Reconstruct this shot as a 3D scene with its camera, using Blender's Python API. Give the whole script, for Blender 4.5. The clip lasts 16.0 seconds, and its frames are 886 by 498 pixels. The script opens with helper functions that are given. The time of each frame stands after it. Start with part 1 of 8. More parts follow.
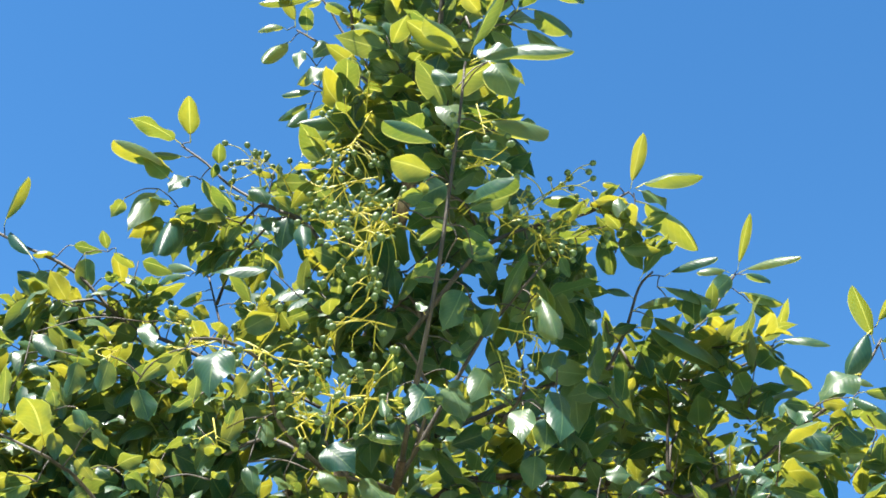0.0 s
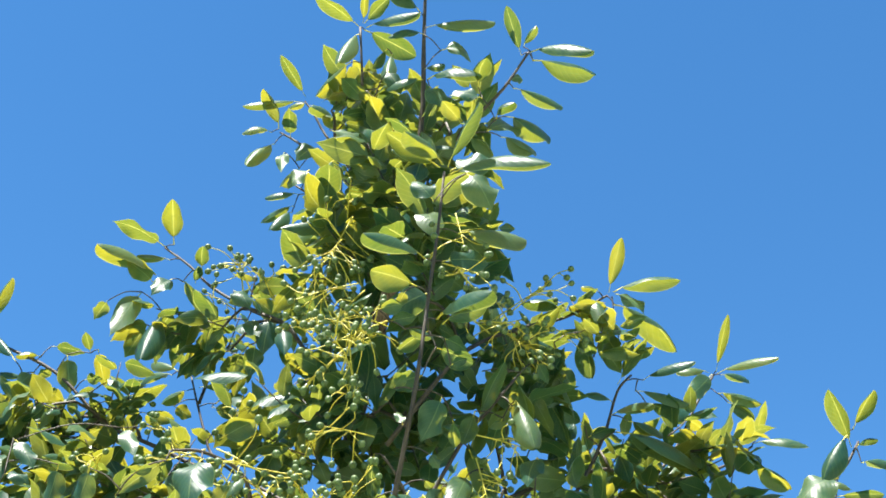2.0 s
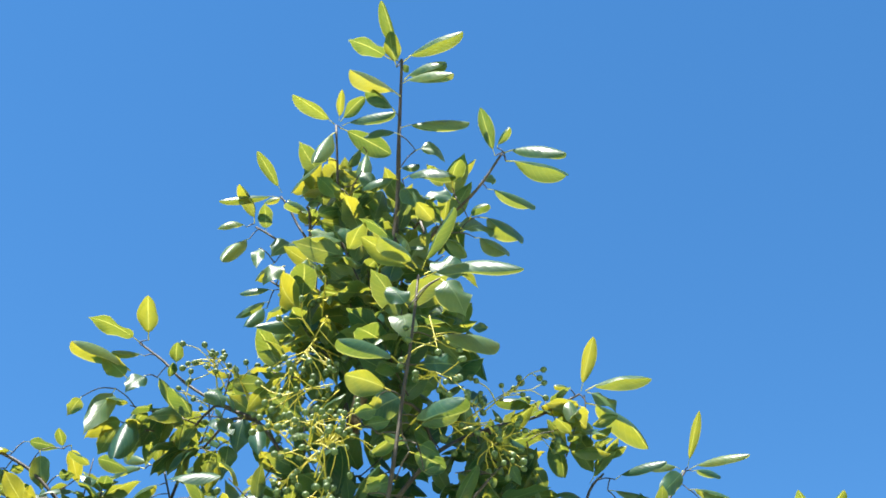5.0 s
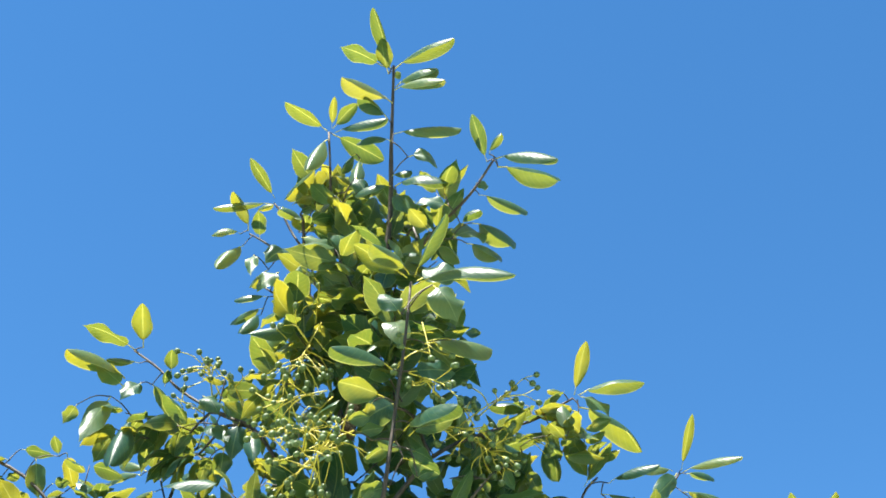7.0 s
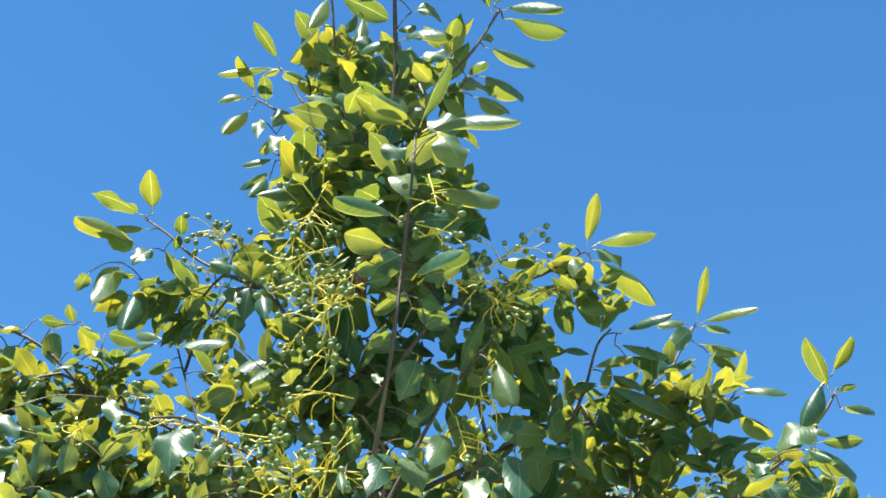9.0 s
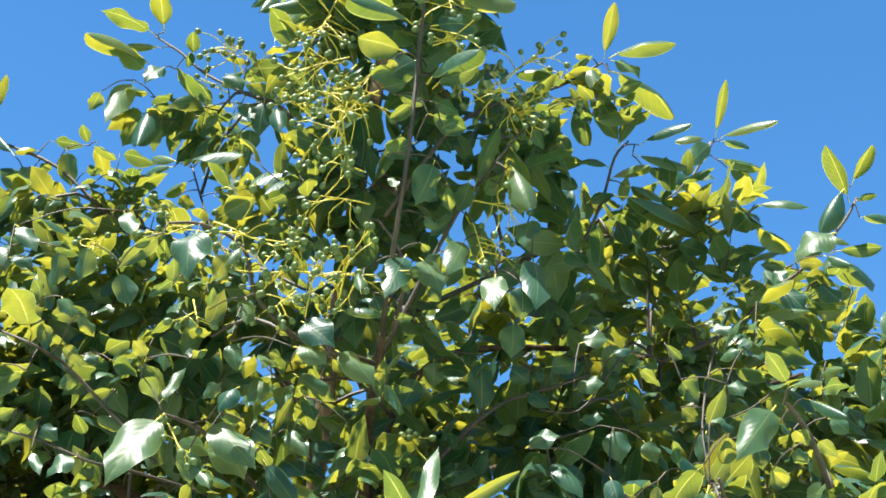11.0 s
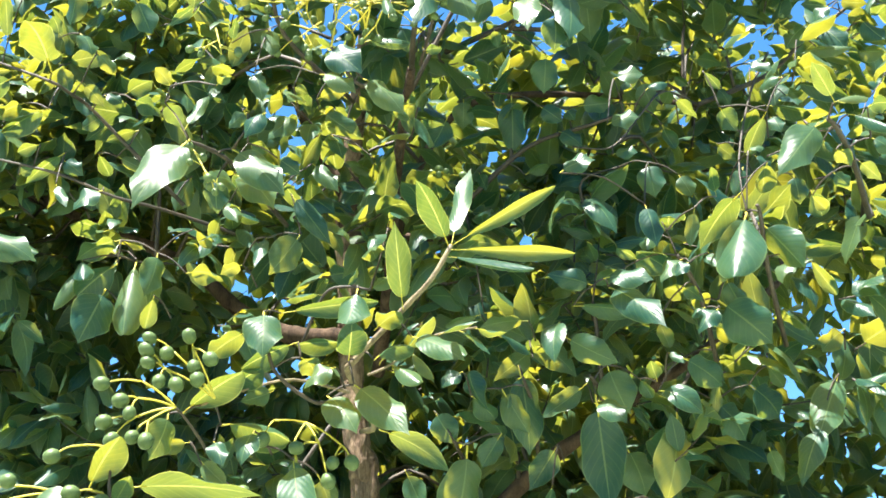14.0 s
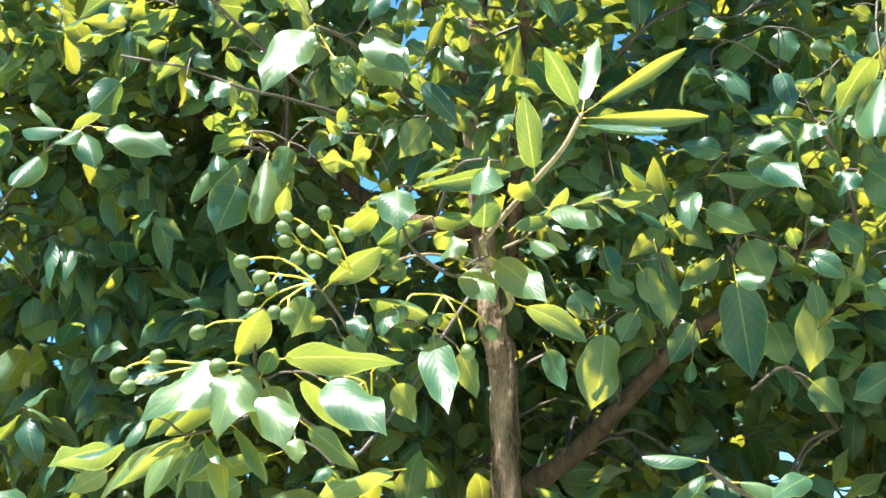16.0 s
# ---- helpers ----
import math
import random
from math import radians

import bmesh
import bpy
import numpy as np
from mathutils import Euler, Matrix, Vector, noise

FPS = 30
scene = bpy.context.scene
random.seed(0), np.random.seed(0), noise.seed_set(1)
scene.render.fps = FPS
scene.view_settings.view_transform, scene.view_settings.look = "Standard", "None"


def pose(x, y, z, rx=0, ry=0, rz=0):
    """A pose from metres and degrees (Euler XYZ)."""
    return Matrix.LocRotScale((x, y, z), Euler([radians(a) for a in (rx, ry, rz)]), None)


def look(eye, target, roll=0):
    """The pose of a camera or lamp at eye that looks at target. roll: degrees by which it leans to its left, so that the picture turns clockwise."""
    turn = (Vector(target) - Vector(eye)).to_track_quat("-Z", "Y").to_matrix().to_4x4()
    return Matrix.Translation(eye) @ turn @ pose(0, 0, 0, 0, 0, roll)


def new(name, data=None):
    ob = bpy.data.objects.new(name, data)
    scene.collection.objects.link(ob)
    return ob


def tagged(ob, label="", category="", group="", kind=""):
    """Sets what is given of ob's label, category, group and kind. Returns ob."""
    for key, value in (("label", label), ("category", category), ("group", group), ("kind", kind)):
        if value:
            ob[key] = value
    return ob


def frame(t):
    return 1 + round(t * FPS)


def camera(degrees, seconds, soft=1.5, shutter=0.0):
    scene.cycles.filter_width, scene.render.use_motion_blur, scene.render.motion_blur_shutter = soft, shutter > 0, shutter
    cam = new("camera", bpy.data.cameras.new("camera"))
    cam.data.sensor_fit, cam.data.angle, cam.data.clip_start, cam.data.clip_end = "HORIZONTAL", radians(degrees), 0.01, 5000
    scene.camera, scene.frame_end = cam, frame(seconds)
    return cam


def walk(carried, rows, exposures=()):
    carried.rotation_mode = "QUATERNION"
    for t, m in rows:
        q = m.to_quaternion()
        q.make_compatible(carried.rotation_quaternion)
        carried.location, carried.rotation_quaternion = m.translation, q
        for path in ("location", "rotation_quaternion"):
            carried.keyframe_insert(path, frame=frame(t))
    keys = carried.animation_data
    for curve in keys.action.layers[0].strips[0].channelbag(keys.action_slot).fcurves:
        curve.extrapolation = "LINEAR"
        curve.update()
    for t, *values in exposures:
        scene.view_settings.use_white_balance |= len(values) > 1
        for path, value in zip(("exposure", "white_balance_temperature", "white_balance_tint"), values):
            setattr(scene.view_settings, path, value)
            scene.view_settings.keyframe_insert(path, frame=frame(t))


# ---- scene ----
cam = camera(35.02, 16.0, soft=1.7)
PATH = [
    (0.0, look((-0.0267, 0.0593, 1.6245), (-0.0618, 2.5464, 3.3017), 1.45)),
    (0.5, look((-0.0199, 0.0389, 1.6358), (-0.0560, 2.4972, 3.3549), 1.36)),
    (1.0, look((-0.0224, 0.0305, 1.6453), (-0.0476, 2.4754, 3.3836), 1.33)),
    (1.5, look((-0.0150, 0.0140, 1.6523), (-0.0366, 2.4289, 3.4320), 1.26)),
    (2.0, look((-0.0147, 0.0110, 1.6510), (-0.0264, 2.4055, 3.4583), 1.15)),
    (2.5, look((-0.0158, 0.0056, 1.6539), (-0.0139, 2.3805, 3.4869), 1.05)),
    (3.0, look((-0.0180, -0.0089, 1.6605), (-0.0051, 2.3391, 3.5278), 0.89)),
    (3.5, look((-0.0162, -0.0179, 1.6656), (0.0001, 2.3253, 3.5388), 0.88)),
    (4.0, look((-0.0023, -0.0172, 1.6668), (0.0157, 2.3161, 3.5524), 0.88)),
    (4.5, look((-0.0094, -0.0285, 1.6720), (0.0237, 2.2777, 3.5904), 0.65)),
    (5.0, look((-0.0159, -0.0386, 1.6779), (0.0254, 2.2640, 3.6004), 0.58)),
    (7.5, look((-0.0043, -0.0532, 1.6766), (0.0412, 2.2478, 3.6011), -0.19)),
    (8.0, look((0.0041, -0.0465, 1.6714), (0.0410, 2.2773, 3.5684), -0.48)),
    (8.5, look((0.0143, -0.0341, 1.6606), (0.0308, 2.3535, 3.4769), -0.72)),
    (9.0, look((0.0180, 0.0018, 1.6417), (0.0139, 2.4443, 3.3836), -0.80)),
    (9.2, look((0.0150, 0.0147, 1.6366), (0.0034, 2.4734, 3.3555), -0.77)),
    (11.3, look((0.0177, 0.0676, 1.5874), (-0.0360, 2.6984, 3.0283), -0.83)),
    (11.5, look((0.0186, 0.0768, 1.5851), (-0.0408, 2.7202, 3.0024), -0.77)),
    (12.0, look((0.0145, 0.0768, 1.5756), (-0.0525, 2.7379, 2.9591), -0.95)),
    (12.5, look((0.0134, 0.0971, 1.5542), (-0.0625, 2.7940, 2.8662), -0.96)),
    (13.0, look((0.0119, 0.1154, 1.5370), (-0.0785, 2.8499, 2.7676), -0.80)),
    (13.5, look((0.0065, 0.1233, 1.5297), (-0.0901, 2.8842, 2.6994), -0.79)),
    (14.0, look((0.0021, 0.1386, 1.5213), (-0.1018, 2.9217, 2.6365), -0.84)),
    (14.5, look((0.0011, 0.1436, 1.5119), (-0.1353, 2.9408, 2.5874), -0.77)),
    (15.0, look((-0.0036, 0.1465, 1.5048), (-0.1858, 2.9520, 2.5517), -0.75)),
    (15.5, look((-0.0100, 0.1504, 1.4939), (-0.2866, 2.9705, 2.4791), -0.88)),
    (16.0, look((-0.0056, 0.1564, 1.4871), (-0.3887, 2.9802, 2.4251), -1.27)),
]
walk(cam, PATH, [(0.0, 1.72), (9.0, 1.72), (12.0, 1.90), (13.2, 2.10), (14.0, 2.24), (16.0, 2.42)])

# ---- sky, sun, exposure ----
SUN = Vector((-0.22, -0.24, 1.0)).normalized()
world = bpy.data.worlds.new("sky")
scene.world = world
world.use_nodes = True
wn, wl = world.node_tree.nodes, world.node_tree.links
sky = wn.new("ShaderNodeTexSky")
sky.sky_type, sky.sun_disc = "NISHITA", False
sky.sun_elevation = math.asin(SUN.z)
sky.sun_rotation = math.atan2(SUN.x, SUN.y)
sky.altitude, sky.air_density, sky.dust_density, sky.ozone_density = 1800, 1.0, 0.0, 4.0
deep = wn.new("ShaderNodeHueSaturation")
deep.inputs["Saturation"].default_value = 1.21
deep.inputs["Hue"].default_value = 0.4945
wl.new(sky.outputs[0], deep.inputs["Color"])
wl.new(deep.outputs[0], wn["Background"].inputs[0])
wn["Background"].inputs[1].default_value = 0.081
lamp = bpy.data.lights.new("sun", "SUN")
lamp.energy, lamp.angle, lamp.color = 5.0, radians(0.53), (1.0, 0.955, 0.88)
sun = new("sun", lamp)
sun.matrix_world = look(SUN * 30, (0, 0, 0))


# ---- materials ----
def shader(name):
    mat = bpy.data.materials.new(name)
    mat.use_nodes = True
    nt = mat.node_tree
    nt.nodes.clear()
    out = nt.nodes.new("ShaderNodeOutputMaterial")
    return mat, nt, out


def node(nt, kind, **inputs):
    n = nt.nodes.new("ShaderNode" + kind)
    for key, value in inputs.items():
        n.inputs[key.replace("_", " ")].default_value = value
    return n


def ramp(nt, source, *stops):
    n = nt.nodes.new("ShaderNodeValToRGB")
    while len(n.color_ramp.elements) < len(stops):
        n.color_ramp.elements.new(0.5)
    for e, (p, c) in zip(n.color_ramp.elements, stops):
        e.position, e.color = p, (*c, 1)
    nt.links.new(source, n.inputs[0])
    return n


def math_node(nt, op, a, b=0.0):
    n = nt.nodes.new("ShaderNodeMath")
    n.operation = op
    for i, v in enumerate((a, b)):
        if isinstance(v, (int, float)):
            n.inputs[i].default_value = v
        else:
            nt.links.new(v, n.inputs[i])
    return n.outputs[0]


def leaf_material(name, joined):
    """Waxy leaf: dark glossy green that glows yellow-green with the sun behind it; pale midrib and side veins."""
    mat, nt, out = shader(name)
    link = nt.links.new
    uv = nt.nodes.new("ShaderNodeUVMap")
    uv.uv_map = "leaf"
    xyz = nt.nodes.new("ShaderNodeSeparateXYZ")
    link(uv.outputs[0], xyz.inputs[0])
    along, across = xyz.outputs[0], math_node(nt, "ABSOLUTE", math_node(nt, "SUBTRACT", xyz.outputs[1], 0.5))
    if joined:
        rnd = nt.nodes.new("ShaderNodeNewGeometry").outputs["Random Per Island"]
    else:
        rnd = nt.nodes.new("ShaderNodeObjectInfo").outputs["Random"]
    # side veins run forward from the midrib, and the blade is quilted between them
    phase = math_node(nt, "MULTIPLY", math_node(nt, "SUBTRACT", along, math_node(nt, "MULTIPLY", across, 0.62)), 52.0)
    ridge = math_node(nt, "SINE", phase)
    vein = math_node(nt, "POWER", math_node(nt, "MAXIMUM", ridge, 0.0), 9.0)
    mid = math_node(nt, "LESS_THAN", across, 0.02)
    margin = math_node(nt, "MULTIPLY", math_node(nt, "GREATER_THAN", across, 0.470), 0.5)
    veins = math_node(nt, "MAXIMUM", math_node(nt, "MULTIPLY", vein, 0.13), math_node(nt, "MAXIMUM", math_node(nt, "MULTIPLY", mid, 0.65), margin))
    tc = nt.nodes.new("ShaderNodeTexCoord")
    grain = node(nt, "TexNoise", Scale=900.0 if joined else 60.0, Detail=3.0)
    blot = node(nt, "TexNoise", Scale=40.0 if joined else 5.0, Detail=2.0)
    for n in (grain, blot):
        link(tc.outputs["Object"], n.inputs["Vector"])
    mix = math_node(nt, "ADD", math_node(nt, "MULTIPLY", rnd, 0.6), math_node(nt, "MULTIPLY", blot.outputs[0], 0.4))
    top = ramp(nt, mix, (0.15, (0.012, 0.066, 0.052)), (0.5, (0.034, 0.106, 0.062)), (0.9, (0.082, 0.150, 0.064)))
    thru = ramp(nt, mix, (0.10, (0.115, 0.185, 0.022)), (0.5, (0.265, 0.285, 0.024)), (0.92, (0.52, 0.435, 0.022)))
    veined = nt.nodes.new("ShaderNodeMixRGB")
    veined.inputs[2].default_value = (0.12, 0.19, 0.075, 1)
    link(veins, veined.inputs[0])
    link(top.outputs[0], veined.inputs[1])
    veined2 = nt.nodes.new("ShaderNodeMixRGB")
    veined2.inputs[2].default_value = (0.72, 0.70, 0.16, 1)
    link(veins, veined2.inputs[0])
    link(thru.outputs[0], veined2.inputs[1])
    bump = node(nt, "Bump", Strength=0.15, Distance=0.0012)
    link(math_node(nt, "ADD", math_node(nt, "MULTIPLY", grain.outputs[0], 0.15), math_node(nt, "ADD", math_node(nt, "MULTIPLY", ridge, -0.35), math_node(nt, "MULTIPLY", mid, -0.6))), bump.inputs["Height"])
    face = node(nt, "BsdfPrincipled", Roughness=0.36, IOR=1.5)
    link(veined.outputs[0], face.inputs["Base Color"])
    link(bump.outputs[0], face.inputs["Normal"])
    face.inputs["Specular IOR Level"].default_value = 0.46
    rough = ramp(nt, blot.outputs[0], (0.3, (0.29, 0.29, 0.29)), (0.7, (0.46, 0.46, 0.46)))
    link(rough.outputs[0], face.inputs["Roughness"])
    glow = nt.nodes.new("ShaderNodeBsdfTranslucent")
    link(veined2.outputs[0], glow.inputs["Color"])
    both = nt.nodes.new("ShaderNodeMixShader")
    both.inputs[0].default_value = 0.41
    link(face.outputs[0], both.inputs[1])
    link(glow.outputs[0], both.inputs[2])
    link(both.outputs[0], out.inputs[0])
    return mat


def skin_material(name, dark, light, rough, scale, bump_strength=0.3, stretch=1.0, spec=0.5):
    """A mottled surface with two scales of variation and fine relief."""
    mat, nt, out = shader(name)
    link = nt.links.new
    tc = nt.nodes.new("ShaderNodeTexCoord")
    mp = nt.nodes.new("ShaderNodeMapping")
    mp.inputs["Scale"].default_value = (1, 1, stretch)
    link(tc.outputs["Object"], mp.inputs[0])
    big = node(nt, "TexNoise", Scale=scale, Detail=4.0)
    fine = node(nt, "TexNoise", Scale=scale * 7, Detail=5.0, Roughness=0.65)
    for n in (big, fine):
        link(mp.outputs[0], n.inputs["Vector"])
    m = math_node(nt, "ADD", math_node(nt, "MULTIPLY", big.outputs[0], 0.6), math_node(nt, "MULTIPLY", fine.outputs[0], 0.4))
    col = ramp(nt, m, (0.36, dark), (0.64, light))
    b = node(nt, "Bump", Strength=bump_strength, Distance=0.004)
    link(fine.outputs[0], b.inputs["Height"])
    s = node(nt, "BsdfPrincipled", Roughness=rough)
    s.inputs["Specular IOR Level"].default_value = spec
    link(col.outputs[0], s.inputs["Base Color"])
    link(b.outputs[0], s.inputs["Normal"])
    link(s.outputs[0], out.inputs[0])
    return mat


LEAF = leaf_material("waxy_leaf", False)
LEAF_MANY = leaf_material("waxy_leaves", True)
STALK = skin_material("yellow_stalk", (0.46, 0.39, 0.035), (0.66, 0.55, 0.065), 0.5, 120, 0.15)
TWIG = skin_material("green_brown_twig", (0.030, 0.023, 0.016), (0.085, 0.062, 0.040), 0.6, 60, 0.3)
PALE = skin_material("pale_young_twig", (0.13, 0.095, 0.045), (0.30, 0.23, 0.12), 0.6, 60, 0.3)
# flaking bark, its pale tones raised to stand in for sun patches
BARK = skin_material("grey_brown_bark", (0.040, 0.022, 0.014), (0.54, 0.38, 0.26), 0.85, 42, 1.0, 0.25, 0.2)
BERRY = skin_material("green_berry", (0.070, 0.115, 0.034), (0.120, 0.170, 0.055), 0.45, 160, 0.08, 1.0, 0.35)
# darker copy of the bark for limbs: the crown's shade put into the colour
SHADED_BARK = skin_material("shaded_limb_bark", (0.030, 0.019, 0.013), (0.14, 0.092, 0.060), 0.85, 55, 0.9, 0.3, 0.2)
# ground tone picked for the light it throws up, never in view
BOUNCE_GROUND = skin_material("pale_bounce_ground", (0.25, 0.29, 0.19), (0.36, 0.40, 0.27), 0.95, 3, 0.6)


# ---- mesh helpers ----
def mesh_object(name, verts, faces, mats, parent=None, label="", smooth=True, uvs=None, slots=None):
    me = bpy.data.meshes.new(name)
    me.from_pydata(verts, [], faces)
    for m in mats:
        me.materials.append(m)
    if slots is not None:
        me.polygons.foreach_set("material_index", slots)
    if uvs is not None:
        layer = me.uv_layers.new(name="leaf")
        loops = np.empty(len(me.loops), dtype=np.int32)
        me.loops.foreach_get("vertex_index", loops)
        layer.data.foreach_set("uv", np.asarray(uvs, dtype=np.float32)[loops].ravel())
    me.polygons.foreach_set("use_smooth", [smooth] * len(me.polygons))
    me.update()
    ob = new(name, me)
    ob.parent = parent
    if label:
        tagged(ob, label)
    return ob


def bend(points, steps):
    """A smooth line through the given points (Catmull-Rom)."""
    p = [Vector(q) for q in points]
    p = [p[0] * 2 - p[1]] + p + [p[-1] * 2 - p[-2]]
    line = []
    for i in range(1, len(p) - 2):
        for k in range(steps):
            t = k / steps
            a, b, c, d = p[i - 1], p[i], p[i + 1], p[i + 2]
            line.append(0.5 * (2 * b + (c - a) * t + (2 * a - 5 * b + 4 * c - d) * t * t + (3 * b - a - 3 * c + d) * t ** 3))
    return line + [p[-2]]


def tube(line, r0, r1, sides=6, knots=0.0, rough=0.0, plates=0.0):
    """Verts and faces of a tapered, slightly knotty tube along a line, with closed ends."""
    verts, faces = [], []
    side = Vector((1, 0.3, 0.1))
    n = len(line)
    for i, c in enumerate(line):
        d = (line[min(i + 1, n - 1)] - line[max(i - 1, 0)]).normalized()
        side = (side - d * side.dot(d)).normalized()
        up = d.cross(side)
        r = r0 + (r1 - r0) * i / max(1, n - 1)
        if knots and i % 5 == 2:
            r *= 1 + knots
        for k in range(sides):
            a = 2 * math.pi * k / sides
            rr = r * (1 + rough * noise.noise((math.cos(a) * 2.0 + c.x * 9, math.sin(a) * 2.0 + c.y * 9, c.z * 14)))
            if plates:
                # flakes of bark stand off the wood, longer than wide
                q = noise.noise((math.cos(a) * 3.2, math.sin(a) * 3.2, c.z * 26.0)) + 0.5 * noise.noise((math.cos(a) * 7.0, math.sin(a) * 7.0, c.z * 60.0))
                rr += r * plates * (1.0 if q > 0.08 else 0.35 if q > -0.2 else 0.0)
            verts.append(c + side * (rr * math.cos(a)) + up * (rr * math.sin(a)))
    for i in range(n - 1):
        for k in range(sides):
            j = (k + 1) % sides
            faces.append((i * sides + k, i * sides + j, i * sides + sides + j, i * sides + sides + k))
    faces.append(tuple(range(sides))[::-1])
    faces.append(tuple(range((n - 1) * sides, n * sides)))
    return verts, faces


def leaf_shape(nu, nv, arch, lean, roll, twist, wave, seed, petiole=0.13, widest=0.5, point=0.0, curl=0.0):
    """A leaf one metre long on the x axis and one metre wide: stalk, then an elliptic blade whose halves lean and roll down from its midrib.
    lean: the slope of a half beside the midrib; roll: how far it has turned at the margin; point: how far the tip is drawn out."""
    rng = random.Random(seed)
    ph = rng.uniform(0, 6.28)
    verts, faces, uvs, slots = [], [], [], []
    bow = math.log(0.5) / math.log(widest)

    def centre(x):
        return Vector((x, 0, (arch * 4 * x * (1 - x) - curl * max(0.0, x - 0.4) ** 2) / 0.36))

    for i in range(nu + 1):
        u = 0.5 - 0.5 * math.cos(math.pi * (0.06 + 0.94 * i / nu)) if i else 0.0
        x = petiole + (1 - petiole) * u
        e = math.sin(math.pi * min(1.0, u ** bow))
        w = 0.5 * max(0.0, e) ** (0.62 if u < widest else 0.48 + 0.6 * point * max(0.0, u - widest) / (1 - widest))
        if u > 0.999:
            w = 0.0
        c = centre(x)
        tw = twist * (u - 0.3)
        half = {-1: [(0.0, 0.0)], 1: [(0.0, 0.0)]}
        for side in (-1, 1):
            y = z = 0.0
            for j in range(1, nv + 1):
                q = (j - 0.5) / nv
                a = lean + (roll - lean) * q ** 1.3 + wave * q * math.sin(8.5 * u + ph + (1.7 if side > 0 else 0)) * 2.2
                y, z = y + math.cos(a) * w / nv, z - math.sin(a) * w / nv
                half[side].append((side * y, z))
        row = half[-1][:0:-1] + half[1]
        for k, (y, z) in enumerate(row):
            y, z = y * math.cos(tw) - z * math.sin(tw), y * math.sin(tw) + z * math.cos(tw)
            verts.append(Vector((x, y, c.z + z)))
            uvs.append((u, k / (2 * nv)))
    m = 2 * nv + 1
    for i in range(nu):
        for j in range(m - 1):
            faces.append((i * m + j, i * m + m + j, i * m + m + j + 1, i * m + j + 1))
            slots.append(0)
    if petiole > 0.01 and nv > 2:
        pv, pf = tube([centre(k / 3 * (petiole + 0.05)) - Vector((0, 0, 0.012)) for k in range(4)], 0.016, 0.012, 4)
        base = len(verts)
        for q in pv:
            verts.append(Vector((q.x, q.y * 1.6, q.z)))
        uvs += [(0, 0.5)] * len(pv)
        faces += [tuple(base + q for q in f) for f in pf]
        slots += [1] * len(pf)
    return verts, faces, uvs, slots


# arch, lean, roll, twist, wave, widest, point, curl of each leaf form
FORMS = [leaf_shape(14, 4, arch, lean, roll, twist, wave, k, 0.14, widest, point, curl) for k, (arch, lean, roll, twist, wave, widest, point, curl) in enumerate((
    (0.05, 0.35, 1.40, 0.1, 0.05, 0.54, 0.1, 0.10), (0.07, 0.30, 1.30, -0.25, 0.09, 0.52, 0.3, 0.20), (0.03, 0.45, 1.40, 0.25, 0.06, 0.55, 0.0, 0.10),
    (0.07, 0.20, 0.90, 0.4, 0.14, 0.47, 1.2, 0.10), (0.06, 0.35, 1.20, -0.4, 0.08, 0.52, 0.4, 0.20), (-0.02, 0.15, 0.80, 0.15, 0.16, 0.45, 1.4, 0.00),
    (0.04, 0.25, 0.95, 0.0, 0.07, 0.53, 0.2, 0.00), (0.09, -0.45, 0.35, 0.25, 0.09, 0.50, 0.6, 0.25), (0.10, -0.30, 0.70, -0.35, 0.12, 0.49, 0.7, 0.30),
    (0.05, 0.05, 0.45, 0.15, 0.26, 0.43, 1.6, 0.12), (0.04, -0.20, 0.40, -0.20, 0.26, 0.42, 2.0, 0.14), (0.06, 0.15, 0.60, 0.30, 0.32, 0.43, 1.8, 0.18)))]
FORM_MESHES = []


def form_mesh(k):
    """The shared mesh of one of the leaf forms."""
    if not FORM_MESHES:
        for v, f, uv, sl in FORMS:
            ob = mesh_object("leaf", v, f, (LEAF, STALK), uvs=uv, slots=sl)
            FORM_MESHES.append(ob.data)
            bpy.data.objects.remove(ob)
    return FORM_MESHES[k % len(FORMS)]


def leaf_matrix(base, tip, roll, width):
    """Puts a leaf's stalk at base and its point at tip, upper side to the sky, rolled about its midrib by degrees."""
    x = Vector(tip) - Vector(base)
    size = x.length
    x.normalize()
    up = Vector((0, 0, 1)) - x * x.z
    if up.length < 0.25:
        up = up + (Vector((0, -1, 0)) + x * x.y) * 0.5
    up.normalize()
    z = Matrix.Rotation(radians(roll), 3, x) @ up
    y = z.cross(x)
    return Matrix.Translation(base) @ Matrix((x, y, z)).transposed().to_4x4() @ Matrix.Diagonal((size, size * width, size * width, 1))


# ---- unseen ground, its paleness added as bounce light for the leaves ----
ground = mesh_object("ground", *tube([Vector((0, 0, -0.02)), Vector((0, 0, 0))], 900, 900, 32), (BOUNCE_GROUND,), smooth=False)
tagged(ground, "pale unseen ground, toned to bounce light up into the leaves", "ground", kind="structure")

# ---- unseen tree-shaped ring added behind the camera to hold back low sky light ----
SKY_SCREEN = skin_material("low_sky_screen", (0.012, 0.026, 0.010), (0.040, 0.070, 0.026), 0.9, 0.8, 0.6)
hv, hf = [], []
